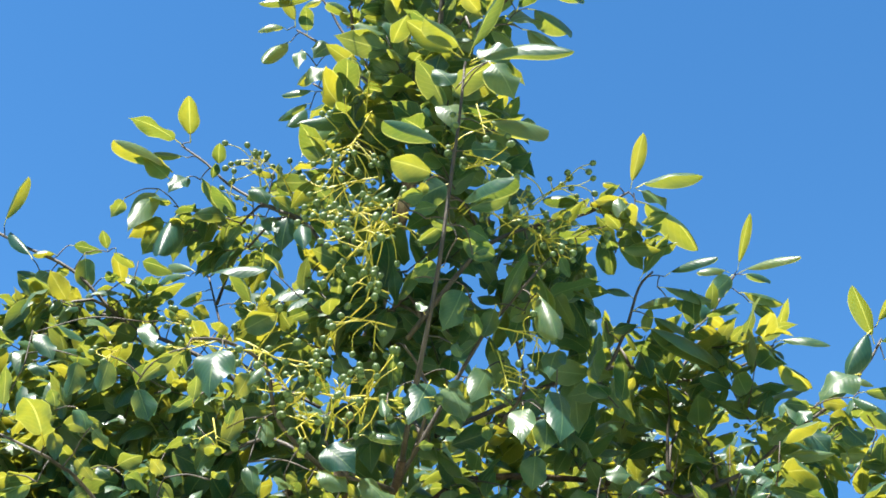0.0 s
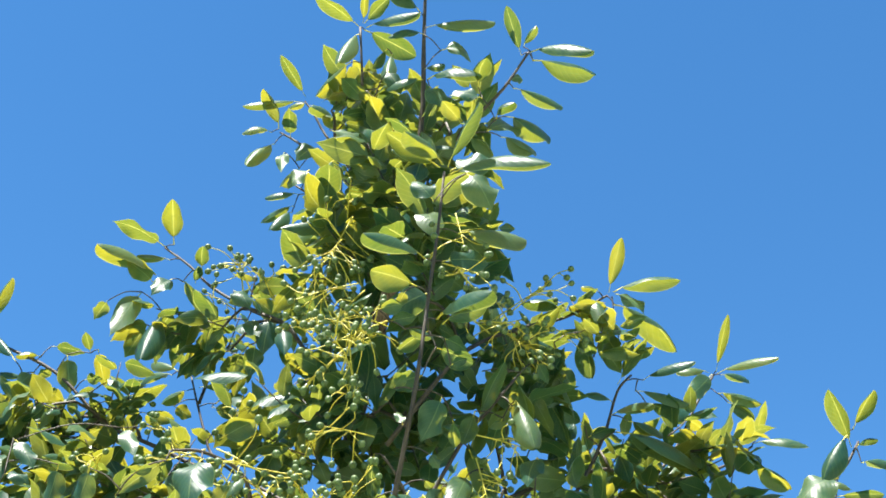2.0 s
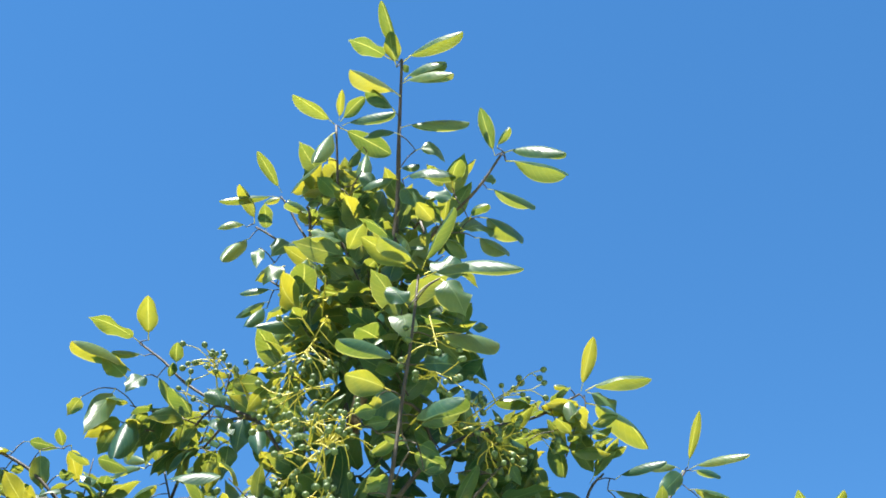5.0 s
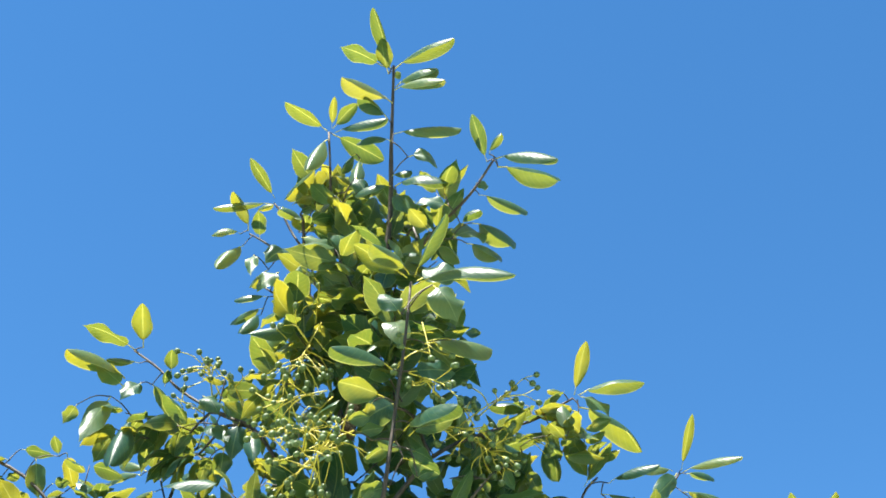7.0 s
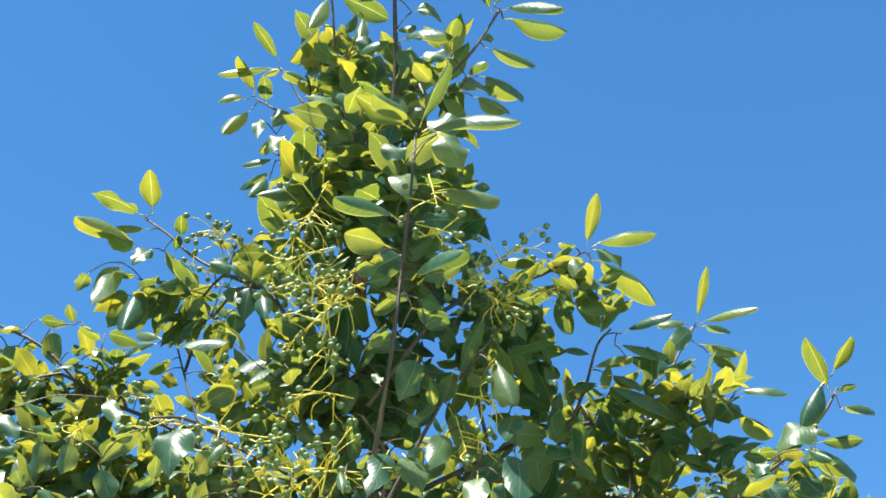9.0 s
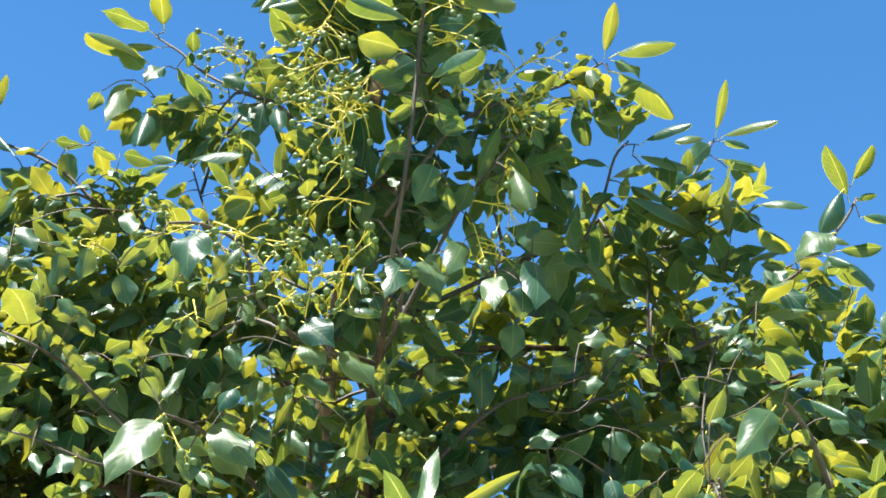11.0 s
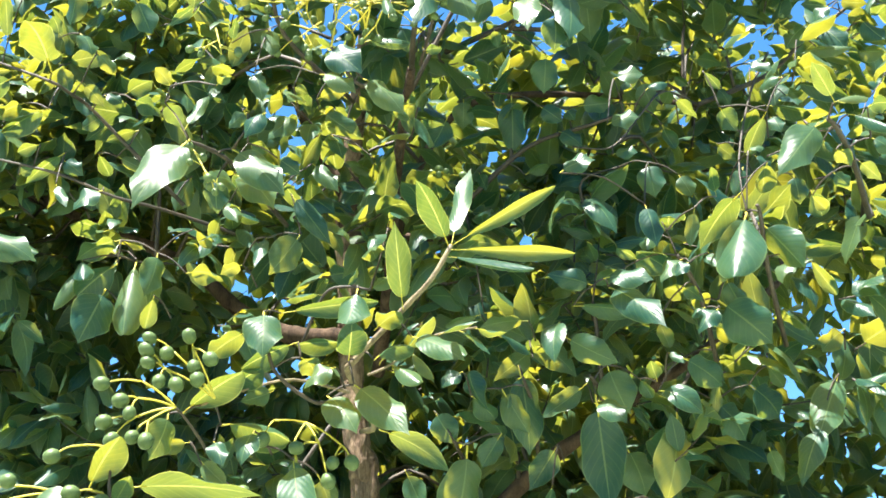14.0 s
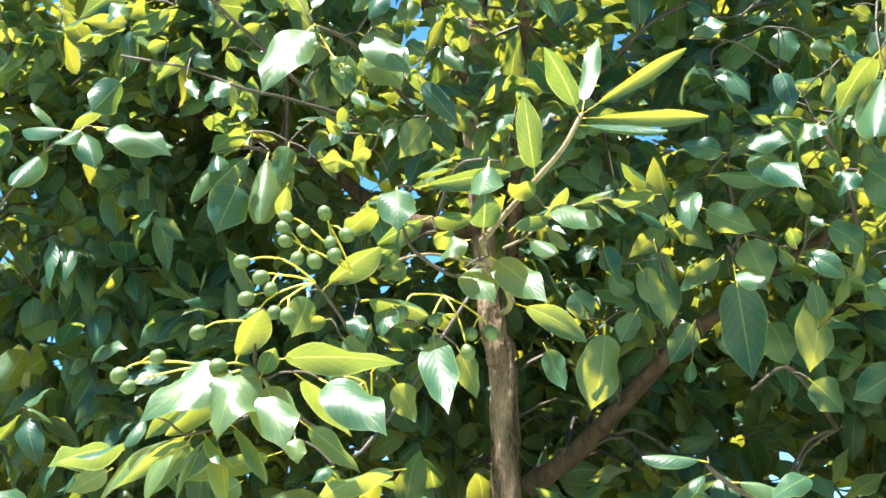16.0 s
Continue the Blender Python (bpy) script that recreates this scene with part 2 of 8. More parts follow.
for i in range(73):
    a = radians(160 + 220 * i / 72)
    top = 7.5 + 2.5 * noise.noise((i * 0.45, 3.1, 0.0)) + 0.9 * noise.noise((i * 1.7, 0.4, 5.0))
    for k in range(9):
        q = math.pi * k / 8
        r = 27 + 3.0 * math.cos(q) + 0.6 * noise.noise((i * 0.9, k * 0.8, 2.0))
        hv.append(Vector((r * math.cos(a), r * math.sin(a), max(0.0, top * math.sin(q) ** 0.6))))
for i in range(72):
    hf += [(i * 9 + k, i * 9 + k + 1, i * 9 + k + 10, i * 9 + k + 9) for k in range(8)]
tagged(mesh_object("backdrop", hv, hf, (SKY_SCREEN,)), "unseen dark green tree-like ring, added to dim low sky light", "backdrop", kind="structure")

# ---- the tree ----
tree = tagged(new("tree"), "sunlit evergreen tree with glossy leaves and green berries on yellow stalks", "tree")
tree.location = (-0.31, 2.43, 0)
HOME = Matrix.Translation(tree.location).inverted()


def wood(name, points, r0, r1, mat=None, label="", sides=7, steps=4, knots=0.12, rough=0.0, plates=0.0):
    """A trunk, limb or shoot through the given points, as a part of the tree."""
    v, f = tube(bend(points, steps), r0, r1, sides, knots, rough, plates)
    o = Vector(points[0])
    ob = mesh_object(name, [q - o for q in v], f, (mat or TWIG,), tree, label)
    ob.location = HOME @ o
    return ob


COUNT = [0]


def leaf(shoot, base, tip, roll=0.0, width=0.36, form=None):
    """One leaf on a shoot, from the foot of its stalk to its point."""
    COUNT[0] += 1
    k = COUNT[0] * 5 % 9 if form is None else form
    ob = new("leaf", form_mesh(k))
    ob.parent = shoot
    ob.matrix_basis = Matrix.Translation(-(shoot.location + tree.location)) @ leaf_matrix(base, tip, roll, width)
    return ob


def ball(r, stretch=1.22):
    verts, faces = [Vector((0, 0, r * stretch))], []
    for i in range(1, 5):
        a = math.pi * i / 5
        verts += [Vector((r * math.sin(a) * math.cos(b), r * math.sin(a) * math.sin(b), r * stretch * math.cos(a))) for b in (math.tau * k / 8 for k in range(8))]
    verts.append(Vector((0, 0, -r * stretch)))
    for k in range(8):
        j = (k + 1) % 8
        faces.append((0, 1 + k, 1 + j))
        faces += [(1 + 8 * i + k, 9 + 8 * i + k, 9 + 8 * i + j, 1 + 8 * i + j) for i in range(3)]
        faces.append((33, 25 + j, 25 + k))
    return verts, faces


def cluster_lines(base, tip, n, seed, spread):
    """The forking stalks of a fruit cluster: lines, and the places of its berries."""
    rng = random.Random(seed)
    base, tip = Vector(base), Vector(tip)
    way = tip - base
    size = way.length
    lines, ends = [bend([base, base + way * 0.5 + Vector((0, 0, 0.02 * size)), tip], 4)], [(tip, way.normalized())]
    for i in range(n):
        s = 0.35 + 0.65 * (i + rng.random() * 0.6) / n
        a = base + way * s
        out = Vector((rng.uniform(-1, 1), rng.uniform(-1, 1), rng.uniform(-0.75, 0.65))).normalized()
        out = (out + way.normalized() * 0.45).normalized()
        m = a + out * size * spread * rng.uniform(0.28, 0.42)
        for k in range(rng.choice((1, 1, 2))):
            e = m + (out + Vector((rng.uniform(-0.8, 0.8), rng.uniform(-0.8, 0.8), rng.uniform(-0.9, 0.4)))).normalized() * size * spread * rng.uniform(0.22, 0.36)
            lines.append(bend([a, m, e], 3))
            ends.append((e, (e - m).normalized()))
    return lines, ends


def spur(shoot, a, b):
    """A thin side twig from a shoot to the foot of a leaf stalk."""
    a, b = Vector(a), Vector(b)
    v, f = tube(bend([a, (a + b) / 2 + Vector((0, 0, 0.1 * (b - a).length)), b], 4), 0.0013, 0.0009, 5)
    o = shoot.location + tree.location
    return mesh_object("twig", [q - o for q in v], f, (TWIG,), shoot)


BERRY_MESH = []


def berry_mesh():
    """The shared mesh of all berries, one metre in radius."""
    if not BERRY_MESH:
        ob = mesh_object("berry", *ball(1.0, 1.12), (BERRY,))
        BERRY_MESH.append(ob.data)
        bpy.data.objects.remove(ob)
    return BERRY_MESH[0]


def berry_cluster(base, tip, n, seed, r=0.0062, spread=1.35, stalk=0.0011):
    """A loose yellow-stalked cluster of green berries, each berry a part of its own."""
    lines, ends = cluster_lines(base, tip, n, seed, spread)
    o = Vector(base)
    v, f = [], []
    for i, line in enumerate(lines):
        a, b = tube([p - o for p in line], stalk * (1.5 if i == 0 else 1), stalk * 0.8, 4)
        f += [tuple(len(v) + q for q in g) for g in b]
        v += a
    c = mesh_object("fruit_stalk", v, f, (STALK,), tree, "yellow forking fruit stalks")
    c.location = HOME @ o
    rng = random.Random(seed + 99)
    for e, d in ends:
        b = new("berry", berry_mesh())
        b.parent = c
        q = r * rng.uniform(0.85, 1.12)
        b.matrix_basis = Matrix.LocRotScale(e + d * q - o, d.to_track_quat("Z", "Y"), (q, q, q))
    return c


def fruit_bunch(root, forks, r=0.0074):
    """A bunch of ripe-sized berries: a stalk from root to each fork, and from the fork to each berry."""
    o = Vector(root)
    v, f, ends = [], [], []
    for fork, fruits in forks:
        p = Vector(fork) - o
        lines = [([Vector(), p * 0.5 + Vector((0, 0, 0.05 * p.length)), p], 0.0011, 0.0010)]
        for q in fruits:
            q = Vector(q) - o
            lines.append(([p, (p + q) * 0.5 + Vector((0, 0, 0.003)), q], 0.0010, 0.0008))
            ends.append((q, (q - p).normalized()))
        for line, r0, r1 in lines:
            a, b = tube(bend(line, 4), r0, r1, 5, 0.15)
            f += [tuple(len(v) + k for k in g) for g in b]
            v += a
    c = mesh_object("fruit_stalk", v, f, (STALK,), tree, "yellow forking fruit stalks")
    c.location = HOME @ o
    for k, (e, d) in enumerate(ends):
        b = new("berry", berry_mesh())
        b.parent = c
        q = r * (1.0 + 0.08 * math.sin(k * 2.3))
        b.matrix_basis = Matrix.LocRotScale(e, d.to_track_quat("Z", "Y"), (q, q, q))
    return c


# ---- trunk, limbs and leading shoots ----

s = wood("trunk", ((-0.269, 2.430, 0.000), (-0.234, 2.420, 0.800), (-0.216, 2.410, 1.941), (-0.223, 2.400, 2.042), (-0.234, 2.390, 2.145), (-0.240, 2.380, 2.261), (-0.244, 2.370, 2.380), (-0.248, 2.355, 2.481), (-0.188, 2.200, 2.830), (-0.134, 1.990, 2.949), (-0.096, 1.900, 3.070)), 0.0225, 0.0095, BARK, sides=36, steps=34, knots=0.0, rough=0.18, plates=0.22, label="grey-brown flaking bark")
s = wood("branch", ((-0.096, 1.900, 3.070), (-0.066, 1.840, 3.297), (-0.065, 1.790, 3.457), (-0.064, 1.740, 3.620)), 0.0061, 0.0024)
leaf(s, (-0.065, 1.760, 3.543), (-0.148, 1.602, 3.450), -14, 0.33, 2)
leaf(s, (-0.062, 1.760, 3.577), (0.029, 1.672, 3.521), 28, 0.40, 0)
leaf(s, (-0.060, 1.760, 3.585), (0.015, 1.695, 3.575), 31, 0.60, 0)
spur(s, (-0.065, 1.776, 3.501), (-0.072, 1.760, 3.500))
leaf(s, (-0.072, 1.760, 3.500), (-0.121, 1.705, 3.513), -18, 0.71, 2)
spur(s, (-0.064, 1.740, 3.620), (-0.074, 1.760, 3.620))
leaf(s, (-0.074, 1.760, 3.620), (-0.089, 1.700, 3.654), 22, 0.62, 1)
spur(s, (-0.074, 1.760, 3.620), (-0.061, 1.760, 3.631))
leaf(s, (-0.061, 1.760, 3.631), (-0.052, 1.768, 3.612), -39, 0.62, 9)
leaf(s, (-0.063, 1.760, 3.634), (0.045, 1.664, 3.623), 21, 0.41, 0)
leaf(s, (-0.071, 1.760, 3.637), (-0.102, 1.660, 3.692), -18, 0.33, 2)
spur(s, (-0.071, 1.760, 3.637), (-0.085, 1.760, 3.640))
leaf(s, (-0.085, 1.760, 3.640), (-0.165, 1.694, 3.624), 5, 0.40, 9)
spur(s, (-0.065, 1.785, 3.472), (-0.061, 1.760, 3.463))
leaf(s, (-0.061, 1.760, 3.463), (0.061, 1.757, 3.484), 38, 0.45, 2)
spur(s, (-0.061, 1.760, 3.463), (-0.064, 1.760, 3.444))
leaf(s, (-0.064, 1.760, 3.444), (-0.127, 1.746, 3.432), -36, 0.63, 1)
spur(s, (-0.064, 1.760, 3.444), (-0.034, 1.760, 3.406))
leaf(s, (-0.034, 1.760, 3.406), (0.024, 1.780, 3.410), 79, 0.75, 8)
spur(s, (-0.034, 1.760, 3.406), (-0.062, 1.760, 3.359))
leaf(s, (-0.062, 1.760, 3.359), (-0.027, 1.741, 3.358), 16, 0.75, 2)
spur(s, (-0.062, 1.760, 3.359), (-0.063, 1.760, 3.335))
leaf(s, (-0.063, 1.760, 3.335), (-0.127, 1.778, 3.334), -37, 0.75, 0)
leaf(s, (-0.056, 1.760, 3.335), (0.035, 1.713, 3.318), 35, 0.60, 4)
spur(s, (-0.056, 1.760, 3.335), (-0.052, 1.760, 3.319))
leaf(s, (-0.052, 1.760, 3.319), (-0.022, 1.753, 3.255), 60, 0.71, 10)
s = wood("branch", ((-0.165, 1.950, 3.334), (-0.172, 1.900, 3.360), (-0.178, 1.860, 3.449), (-0.185, 1.840, 3.543)), 0.0031, 0.0020)
spur(s, (-0.182, 1.849, 3.501), (-0.184, 1.813, 3.498))
leaf(s, (-0.184, 1.813, 3.498), (-0.211, 1.742, 3.362), -11, 0.33, 0)
spur(s, (-0.185, 1.840, 3.543), (-0.178, 1.850, 3.547))
leaf(s, (-0.178, 1.850, 3.547), (-0.082, 1.903, 3.532), -23, 0.48, 6)
leaf(s, (-0.174, 1.850, 3.553), (-0.076, 1.789, 3.538), 34, 0.44, 2)
leaf(s, (-0.178, 1.850, 3.564), (-0.135, 1.819, 3.601), -20, 0.58, 1)
leaf(s, (-0.181, 1.850, 3.564), (-0.175, 1.788, 3.588), 12, 0.33, 4)
leaf(s, (-0.189, 1.850, 3.556), (-0.261, 1.751, 3.531), 4, 0.31, 6)
spur(s, (-0.177, 1.864, 3.441), (-0.172, 1.850, 3.440))
leaf(s, (-0.172, 1.850, 3.440), (-0.131, 1.874, 3.441), 32, 0.75, 0)
spur(s, (-0.179, 1.856, 3.466), (-0.199, 1.850, 3.462))
leaf(s, (-0.199, 1.850, 3.462), (-0.269, 1.949, 3.476), -25, 0.45, 2)
spur(s, (-0.175, 1.882, 3.400), (-0.167, 1.850, 3.391))
leaf(s, (-0.167, 1.850, 3.391), (-0.160, 1.896, 3.377), 4, 0.73, 1)
spur(s, (-0.167, 1.850, 3.391), (-0.152, 1.850, 3.373))
leaf(s, (-0.152, 1.850, 3.373), (-0.106, 1.790, 3.369), 16, 0.50, 0)
spur(s, (-0.152, 1.850, 3.373), (-0.168, 1.850, 3.362))
leaf(s, (-0.168, 1.850, 3.362), (-0.209, 1.800, 3.378), 12, 0.55, 9)
leaf(s, (-0.165, 1.850, 3.357), (-0.077, 1.886, 3.386), 33, 0.63, 0)
spur(s, (-0.152, 1.850, 3.373), (-0.127, 1.776, 3.369))
leaf(s, (-0.127, 1.776, 3.369), (-0.100, 1.777, 3.317), 85, 0.62, 9)
spur(s, (-0.127, 1.850, 3.489), (-0.124, 1.850, 3.484))
leaf(s, (-0.124, 1.850, 3.484), (-0.129, 1.798, 3.378), -1, 0.33, 0)
spur(s, (-0.124, 1.850, 3.484), (-0.133, 1.850, 3.498))
leaf(s, (-0.133, 1.850, 3.498), (-0.162, 1.867, 3.467), -10, 0.73, 2)
s = wood("branch", ((-0.202, 2.030, 3.358), (-0.259, 2.050, 3.466), (-0.283, 2.050, 3.517), (-0.303, 2.050, 3.549)), 0.0027, 0.0018)
leaf(s, (-0.299, 2.050, 3.543), (-0.337, 2.070, 3.554), -34, 0.75, 0)
leaf(s, (-0.294, 2.050, 3.540), (-0.263, 2.063, 3.531), 65, 0.75, 9)
leaf(s, (-0.306, 2.050, 3.547), (-0.421, 2.030, 3.521), -16, 0.32, 0)
leaf(s, (-0.302, 2.050, 3.561), (-0.348, 1.970, 3.596), 23, 0.29, 6)
spur(s, (-0.202, 2.030, 3.358), (-0.214, 1.784, 3.235))
leaf(s, (-0.214, 1.784, 3.235), (-0.164, 1.775, 3.204), 55, 0.75, 10)
spur(s, (-0.249, 2.050, 3.473), (-0.245, 2.050, 3.495))
leaf(s, (-0.245, 2.050, 3.495), (-0.279, 1.981, 3.484), -15, 0.67, 4)
spur(s, (-0.249, 2.050, 3.473), (-0.207, 2.050, 3.471))
leaf(s, (-0.207, 2.050, 3.471), (-0.258, 2.008, 3.480), -7, 0.73, 0)
s = wood("branch", ((-0.182, 2.020, 3.296), (-0.280, 2.070, 3.431), (-0.323, 2.080, 3.475), (-0.350, 2.080, 3.493)), 0.0027, 0.0018)
leaf(s, (-0.328, 2.080, 3.479), (-0.329, 2.021, 3.507), 1, 0.50, 9)
leaf(s, (-0.353, 2.080, 3.502), (-0.375, 2.015, 3.552), -27, 0.58, 1)
spur(s, (-0.353, 2.080, 3.502), (-0.367, 2.080, 3.493))
leaf(s, (-0.367, 2.080, 3.493), (-0.421, 2.060, 3.482), -34, 0.75, 1)
spur(s, (-0.288, 2.072, 3.439), (-0.271, 2.080, 3.454))
leaf(s, (-0.271, 2.080, 3.454), (-0.307, 2.034, 3.386), -49, 0.59, 10)
spur(s, (-0.343, 2.080, 3.488), (-0.359, 2.080, 3.463))
leaf(s, (-0.359, 2.080, 3.463), (-0.395, 2.017, 3.362), -40, 0.35, 4)
spur(s, (-0.305, 2.080, 3.402), (-0.330, 2.038, 3.405))
leaf(s, (-0.330, 2.038, 3.405), (-0.327, 1.995, 3.323), 14, 0.32, 11)
spur(s, (-0.182, 2.020, 3.296), (-0.221, 1.914, 3.283))
leaf(s, (-0.221, 1.914, 3.283), (-0.241, 1.860, 3.188), -10, 0.45, 2)
spur(s, (-0.242, 2.080, 3.426), (-0.223, 2.080, 3.398))
leaf(s, (-0.223, 2.080, 3.398), (-0.178, 2.090, 3.365), -60, 0.74, 9)
spur(s, (-0.280, 2.070, 3.431), (-0.305, 2.080, 3.402))
leaf(s, (-0.305, 2.080, 3.402), (-0.345, 2.125, 3.400), -30, 0.75, 2)
s = wood("branch", ((-0.173, 1.980, 3.163), (-0.232, 2.020, 3.255), (-0.275, 2.050, 3.311), (-0.305, 2.060, 3.341)), 0.0027, 0.0018)
spur(s, (-0.227, 2.016, 3.247), (-0.242, 2.030, 3.236))
leaf(s, (-0.242, 2.030, 3.236), (-0.283, 2.063, 3.208), -13, 0.73, 1)
spur(s, (-0.242, 2.030, 3.236), (-0.265, 2.030, 3.220))
leaf(s, (-0.265, 2.030, 3.220), (-0.298, 1.952, 3.090), -37, 0.28, 11)
spur(s, (-0.271, 2.047, 3.306), (-0.294, 2.030, 3.296))
leaf(s, (-0.294, 2.030, 3.296), (-0.358, 2.035, 3.295), -38, 0.57, 0)
spur(s, (-0.294, 2.030, 3.296), (-0.300, 2.030, 3.269))
leaf(s, (-0.300, 2.030, 3.269), (-0.369, 2.090, 3.282), -34, 0.43, 0)
spur(s, (-0.300, 2.030, 3.269), (-0.303, 2.030, 3.254))
leaf(s, (-0.303, 2.030, 3.254), (-0.335, 1.991, 3.188), -22, 0.57, 0)
spur(s, (-0.259, 2.039, 3.291), (-0.237, 2.030, 3.316))
leaf(s, (-0.237, 2.030, 3.316), (-0.278, 2.048, 3.289), 2, 0.73, 2)
spur(s, (-0.294, 2.056, 3.330), (-0.278, 2.030, 3.356))
leaf(s, (-0.278, 2.030, 3.356), (-0.315, 2.017, 3.301), -63, 0.66, 9)
spur(s, (-0.237, 2.030, 3.316), (-0.203, 2.030, 3.290))
leaf(s, (-0.203, 2.030, 3.290), (-0.246, 2.072, 3.268), 12, 0.75, 6)
s = wood("branch", ((-0.021, 1.840, 3.247), (0.022, 1.800, 3.278), (0.074, 1.750, 3.307), (0.116, 1.720, 3.364)), 0.0034, 0.0021)
leaf(s, (0.082, 1.750, 3.327), (0.110, 1.759, 3.341), 84, 0.75, 11)
spur(s, (0.082, 1.745, 3.317), (0.091, 1.750, 3.309))
leaf(s, (0.091, 1.750, 3.309), (0.182, 1.830, 3.349), 26, 0.39, 2)
spur(s, (0.035, 1.750, 3.293), (0.037, 1.715, 3.251))
leaf(s, (0.037, 1.715, 3.251), (-0.019, 1.708, 3.254), -69, 0.75, 10)
spur(s, (0.037, 1.750, 3.284), (0.031, 1.750, 3.310))
leaf(s, (0.031, 1.750, 3.310), (0.041, 1.700, 3.334), 20, 0.73, 4)
spur(s, (0.116, 1.720, 3.364), (0.125, 1.750, 3.376))
leaf(s, (0.125, 1.750, 3.376), (0.239, 1.817, 3.419), 1, 0.48, 2)
spur(s, (0.125, 1.750, 3.376), (0.122, 1.750, 3.396))
leaf(s, (0.122, 1.750, 3.396), (0.223, 1.684, 3.344), 33, 0.48, 0)
spur(s, (0.122, 1.750, 3.396), (0.110, 1.750, 3.407))
leaf(s, (0.110, 1.750, 3.407), (0.128, 1.721, 3.432), 32, 0.73, 0)
spur(s, (0.122, 1.750, 3.396), (0.106, 1.750, 3.387))
leaf(s, (0.106, 1.750, 3.387), (0.077, 1.677, 3.432), 21, 0.33, 6)
spur(s, (0.036, 1.726, 3.264), (0.060, 1.750, 3.236))
leaf(s, (0.060, 1.750, 3.236), (0.087, 1.703, 3.240), 25, 0.73, 1)
spur(s, (0.060, 1.750, 3.236), (0.079, 1.750, 3.244))
leaf(s, (0.079, 1.750, 3.244), (0.158, 1.822, 3.271), 26, 0.65, 2)
spur(s, (0.060, 1.750, 3.236), (0.043, 1.750, 3.208))
leaf(s, (0.043, 1.750, 3.208), (0.102, 1.794, 3.262), 55, 0.75, 10)
spur(s, (0.043, 1.750, 3.208), (0.069, 1.750, 3.198))
leaf(s, (0.069, 1.750, 3.198), (0.130, 1.805, 3.221), 19, 0.65, 2)
spur(s, (0.043, 1.750, 3.208), (0.012, 1.750, 3.197))
leaf(s, (0.012, 1.750, 3.197), (0.060, 1.766, 3.175), 4, 0.73, 4)
spur(s, (0.012, 1.750, 3.197), (0.004, 1.750, 3.225))
leaf(s, (0.004, 1.750, 3.225), (-0.029, 1.706, 3.235), 18, 0.60, 6)

s = wood("limb", ((-0.188, 2.320, 2.182), (-0.157, 2.160, 2.271), (-0.134, 1.980, 2.364), (-0.100, 1.820, 2.461)), 0.0110, 0.0060, SHADED_BARK, sides=12, steps=8, rough=0.22)
s = wood("branch", ((-0.100, 1.820, 2.461), (-0.092, 1.740, 2.468), (-0.075, 1.680, 2.538), (-0.055, 1.640, 2.655), (-0.040, 1.630, 2.808), (-0.031, 1.620, 2.891), (-0.023, 1.620, 3.010)), 0.0042, 0.0019)
spur(s, (-0.057, 1.644, 2.644), (-0.086, 1.650, 2.649))
leaf(s, (-0.086, 1.650, 2.649), (-0.069, 1.633, 2.663), -14, 0.75, 11)
spur(s, (-0.047, 1.635, 2.738), (-0.073, 1.627, 2.731))
leaf(s, (-0.073, 1.627, 2.731), (-0.034, 1.664, 2.745), 13, 0.55, 0)
spur(s, (-0.073, 1.627, 2.731), (-0.095, 1.633, 2.748))
leaf(s, (-0.095, 1.633, 2.748), (-0.057, 1.632, 2.756), -49, 0.61, 3)
spur(s, (-0.095, 1.633, 2.748), (-0.112, 1.612, 2.753))
leaf(s, (-0.112, 1.612, 2.753), (-0.077, 1.603, 2.756), -38, 0.75, 6)
spur(s, (-0.058, 1.620, 2.799), (-0.074, 1.634, 2.801))
leaf(s, (-0.074, 1.634, 2.801), (-0.085, 1.648, 2.781), 13, 0.75, 11)
spur(s, (-0.044, 1.633, 2.766), (-0.020, 1.626, 2.761))
leaf(s, (-0.020, 1.626, 2.761), (0.015, 1.590, 2.755), 14, 0.75, 0)
spur(s, (-0.048, 1.635, 2.725), (-0.019, 1.617, 2.710))
leaf(s, (-0.019, 1.617, 2.710), (0.014, 1.643, 2.708), -22, 0.60, 11)
spur(s, (-0.019, 1.617, 2.710), (-0.009, 1.611, 2.663))
leaf(s, (-0.009, 1.611, 2.663), (0.014, 1.606, 2.672), -35, 0.71, 3)
spur(s, (-0.057, 1.644, 2.644), (-0.020, 1.653, 2.641))
leaf(s, (-0.020, 1.653, 2.641), (-0.046, 1.662, 2.574), -132, 0.63, 11)
spur(s, (-0.066, 1.662, 2.591), (-0.071, 1.635, 2.583))
leaf(s, (-0.071, 1.635, 2.583), (-0.080, 1.651, 2.616), -32, 0.44, 11)
spur(s, (-0.020, 1.653, 2.641), (-0.005, 1.657, 2.606))
leaf(s, (-0.005, 1.657, 2.606), (-0.001, 1.697, 2.587), -12, 0.45, 6)
spur(s, (-0.070, 1.669, 2.570), (-0.036, 1.656, 2.553))
leaf(s, (-0.036, 1.656, 2.553), (-0.021, 1.663, 2.535), 100, 0.75, 11)
leaf(s, (-0.016, 1.620, 3.005), (0.128, 1.535, 2.975), 34, 0.38, 1)
leaf(s, (-0.015, 1.620, 3.012), (0.054, 1.623, 3.038), 79, 0.70, 9)
leaf(s, (-0.018, 1.620, 3.020), (0.026, 1.536, 3.078), 19, 0.33, 2)
leaf(s, (-0.025, 1.620, 3.024), (-0.080, 1.509, 2.998), -14, 0.45, 0)
leaf(s, (-0.029, 1.620, 3.018), (-0.112, 1.550, 3.028), 38, 0.45, 1)
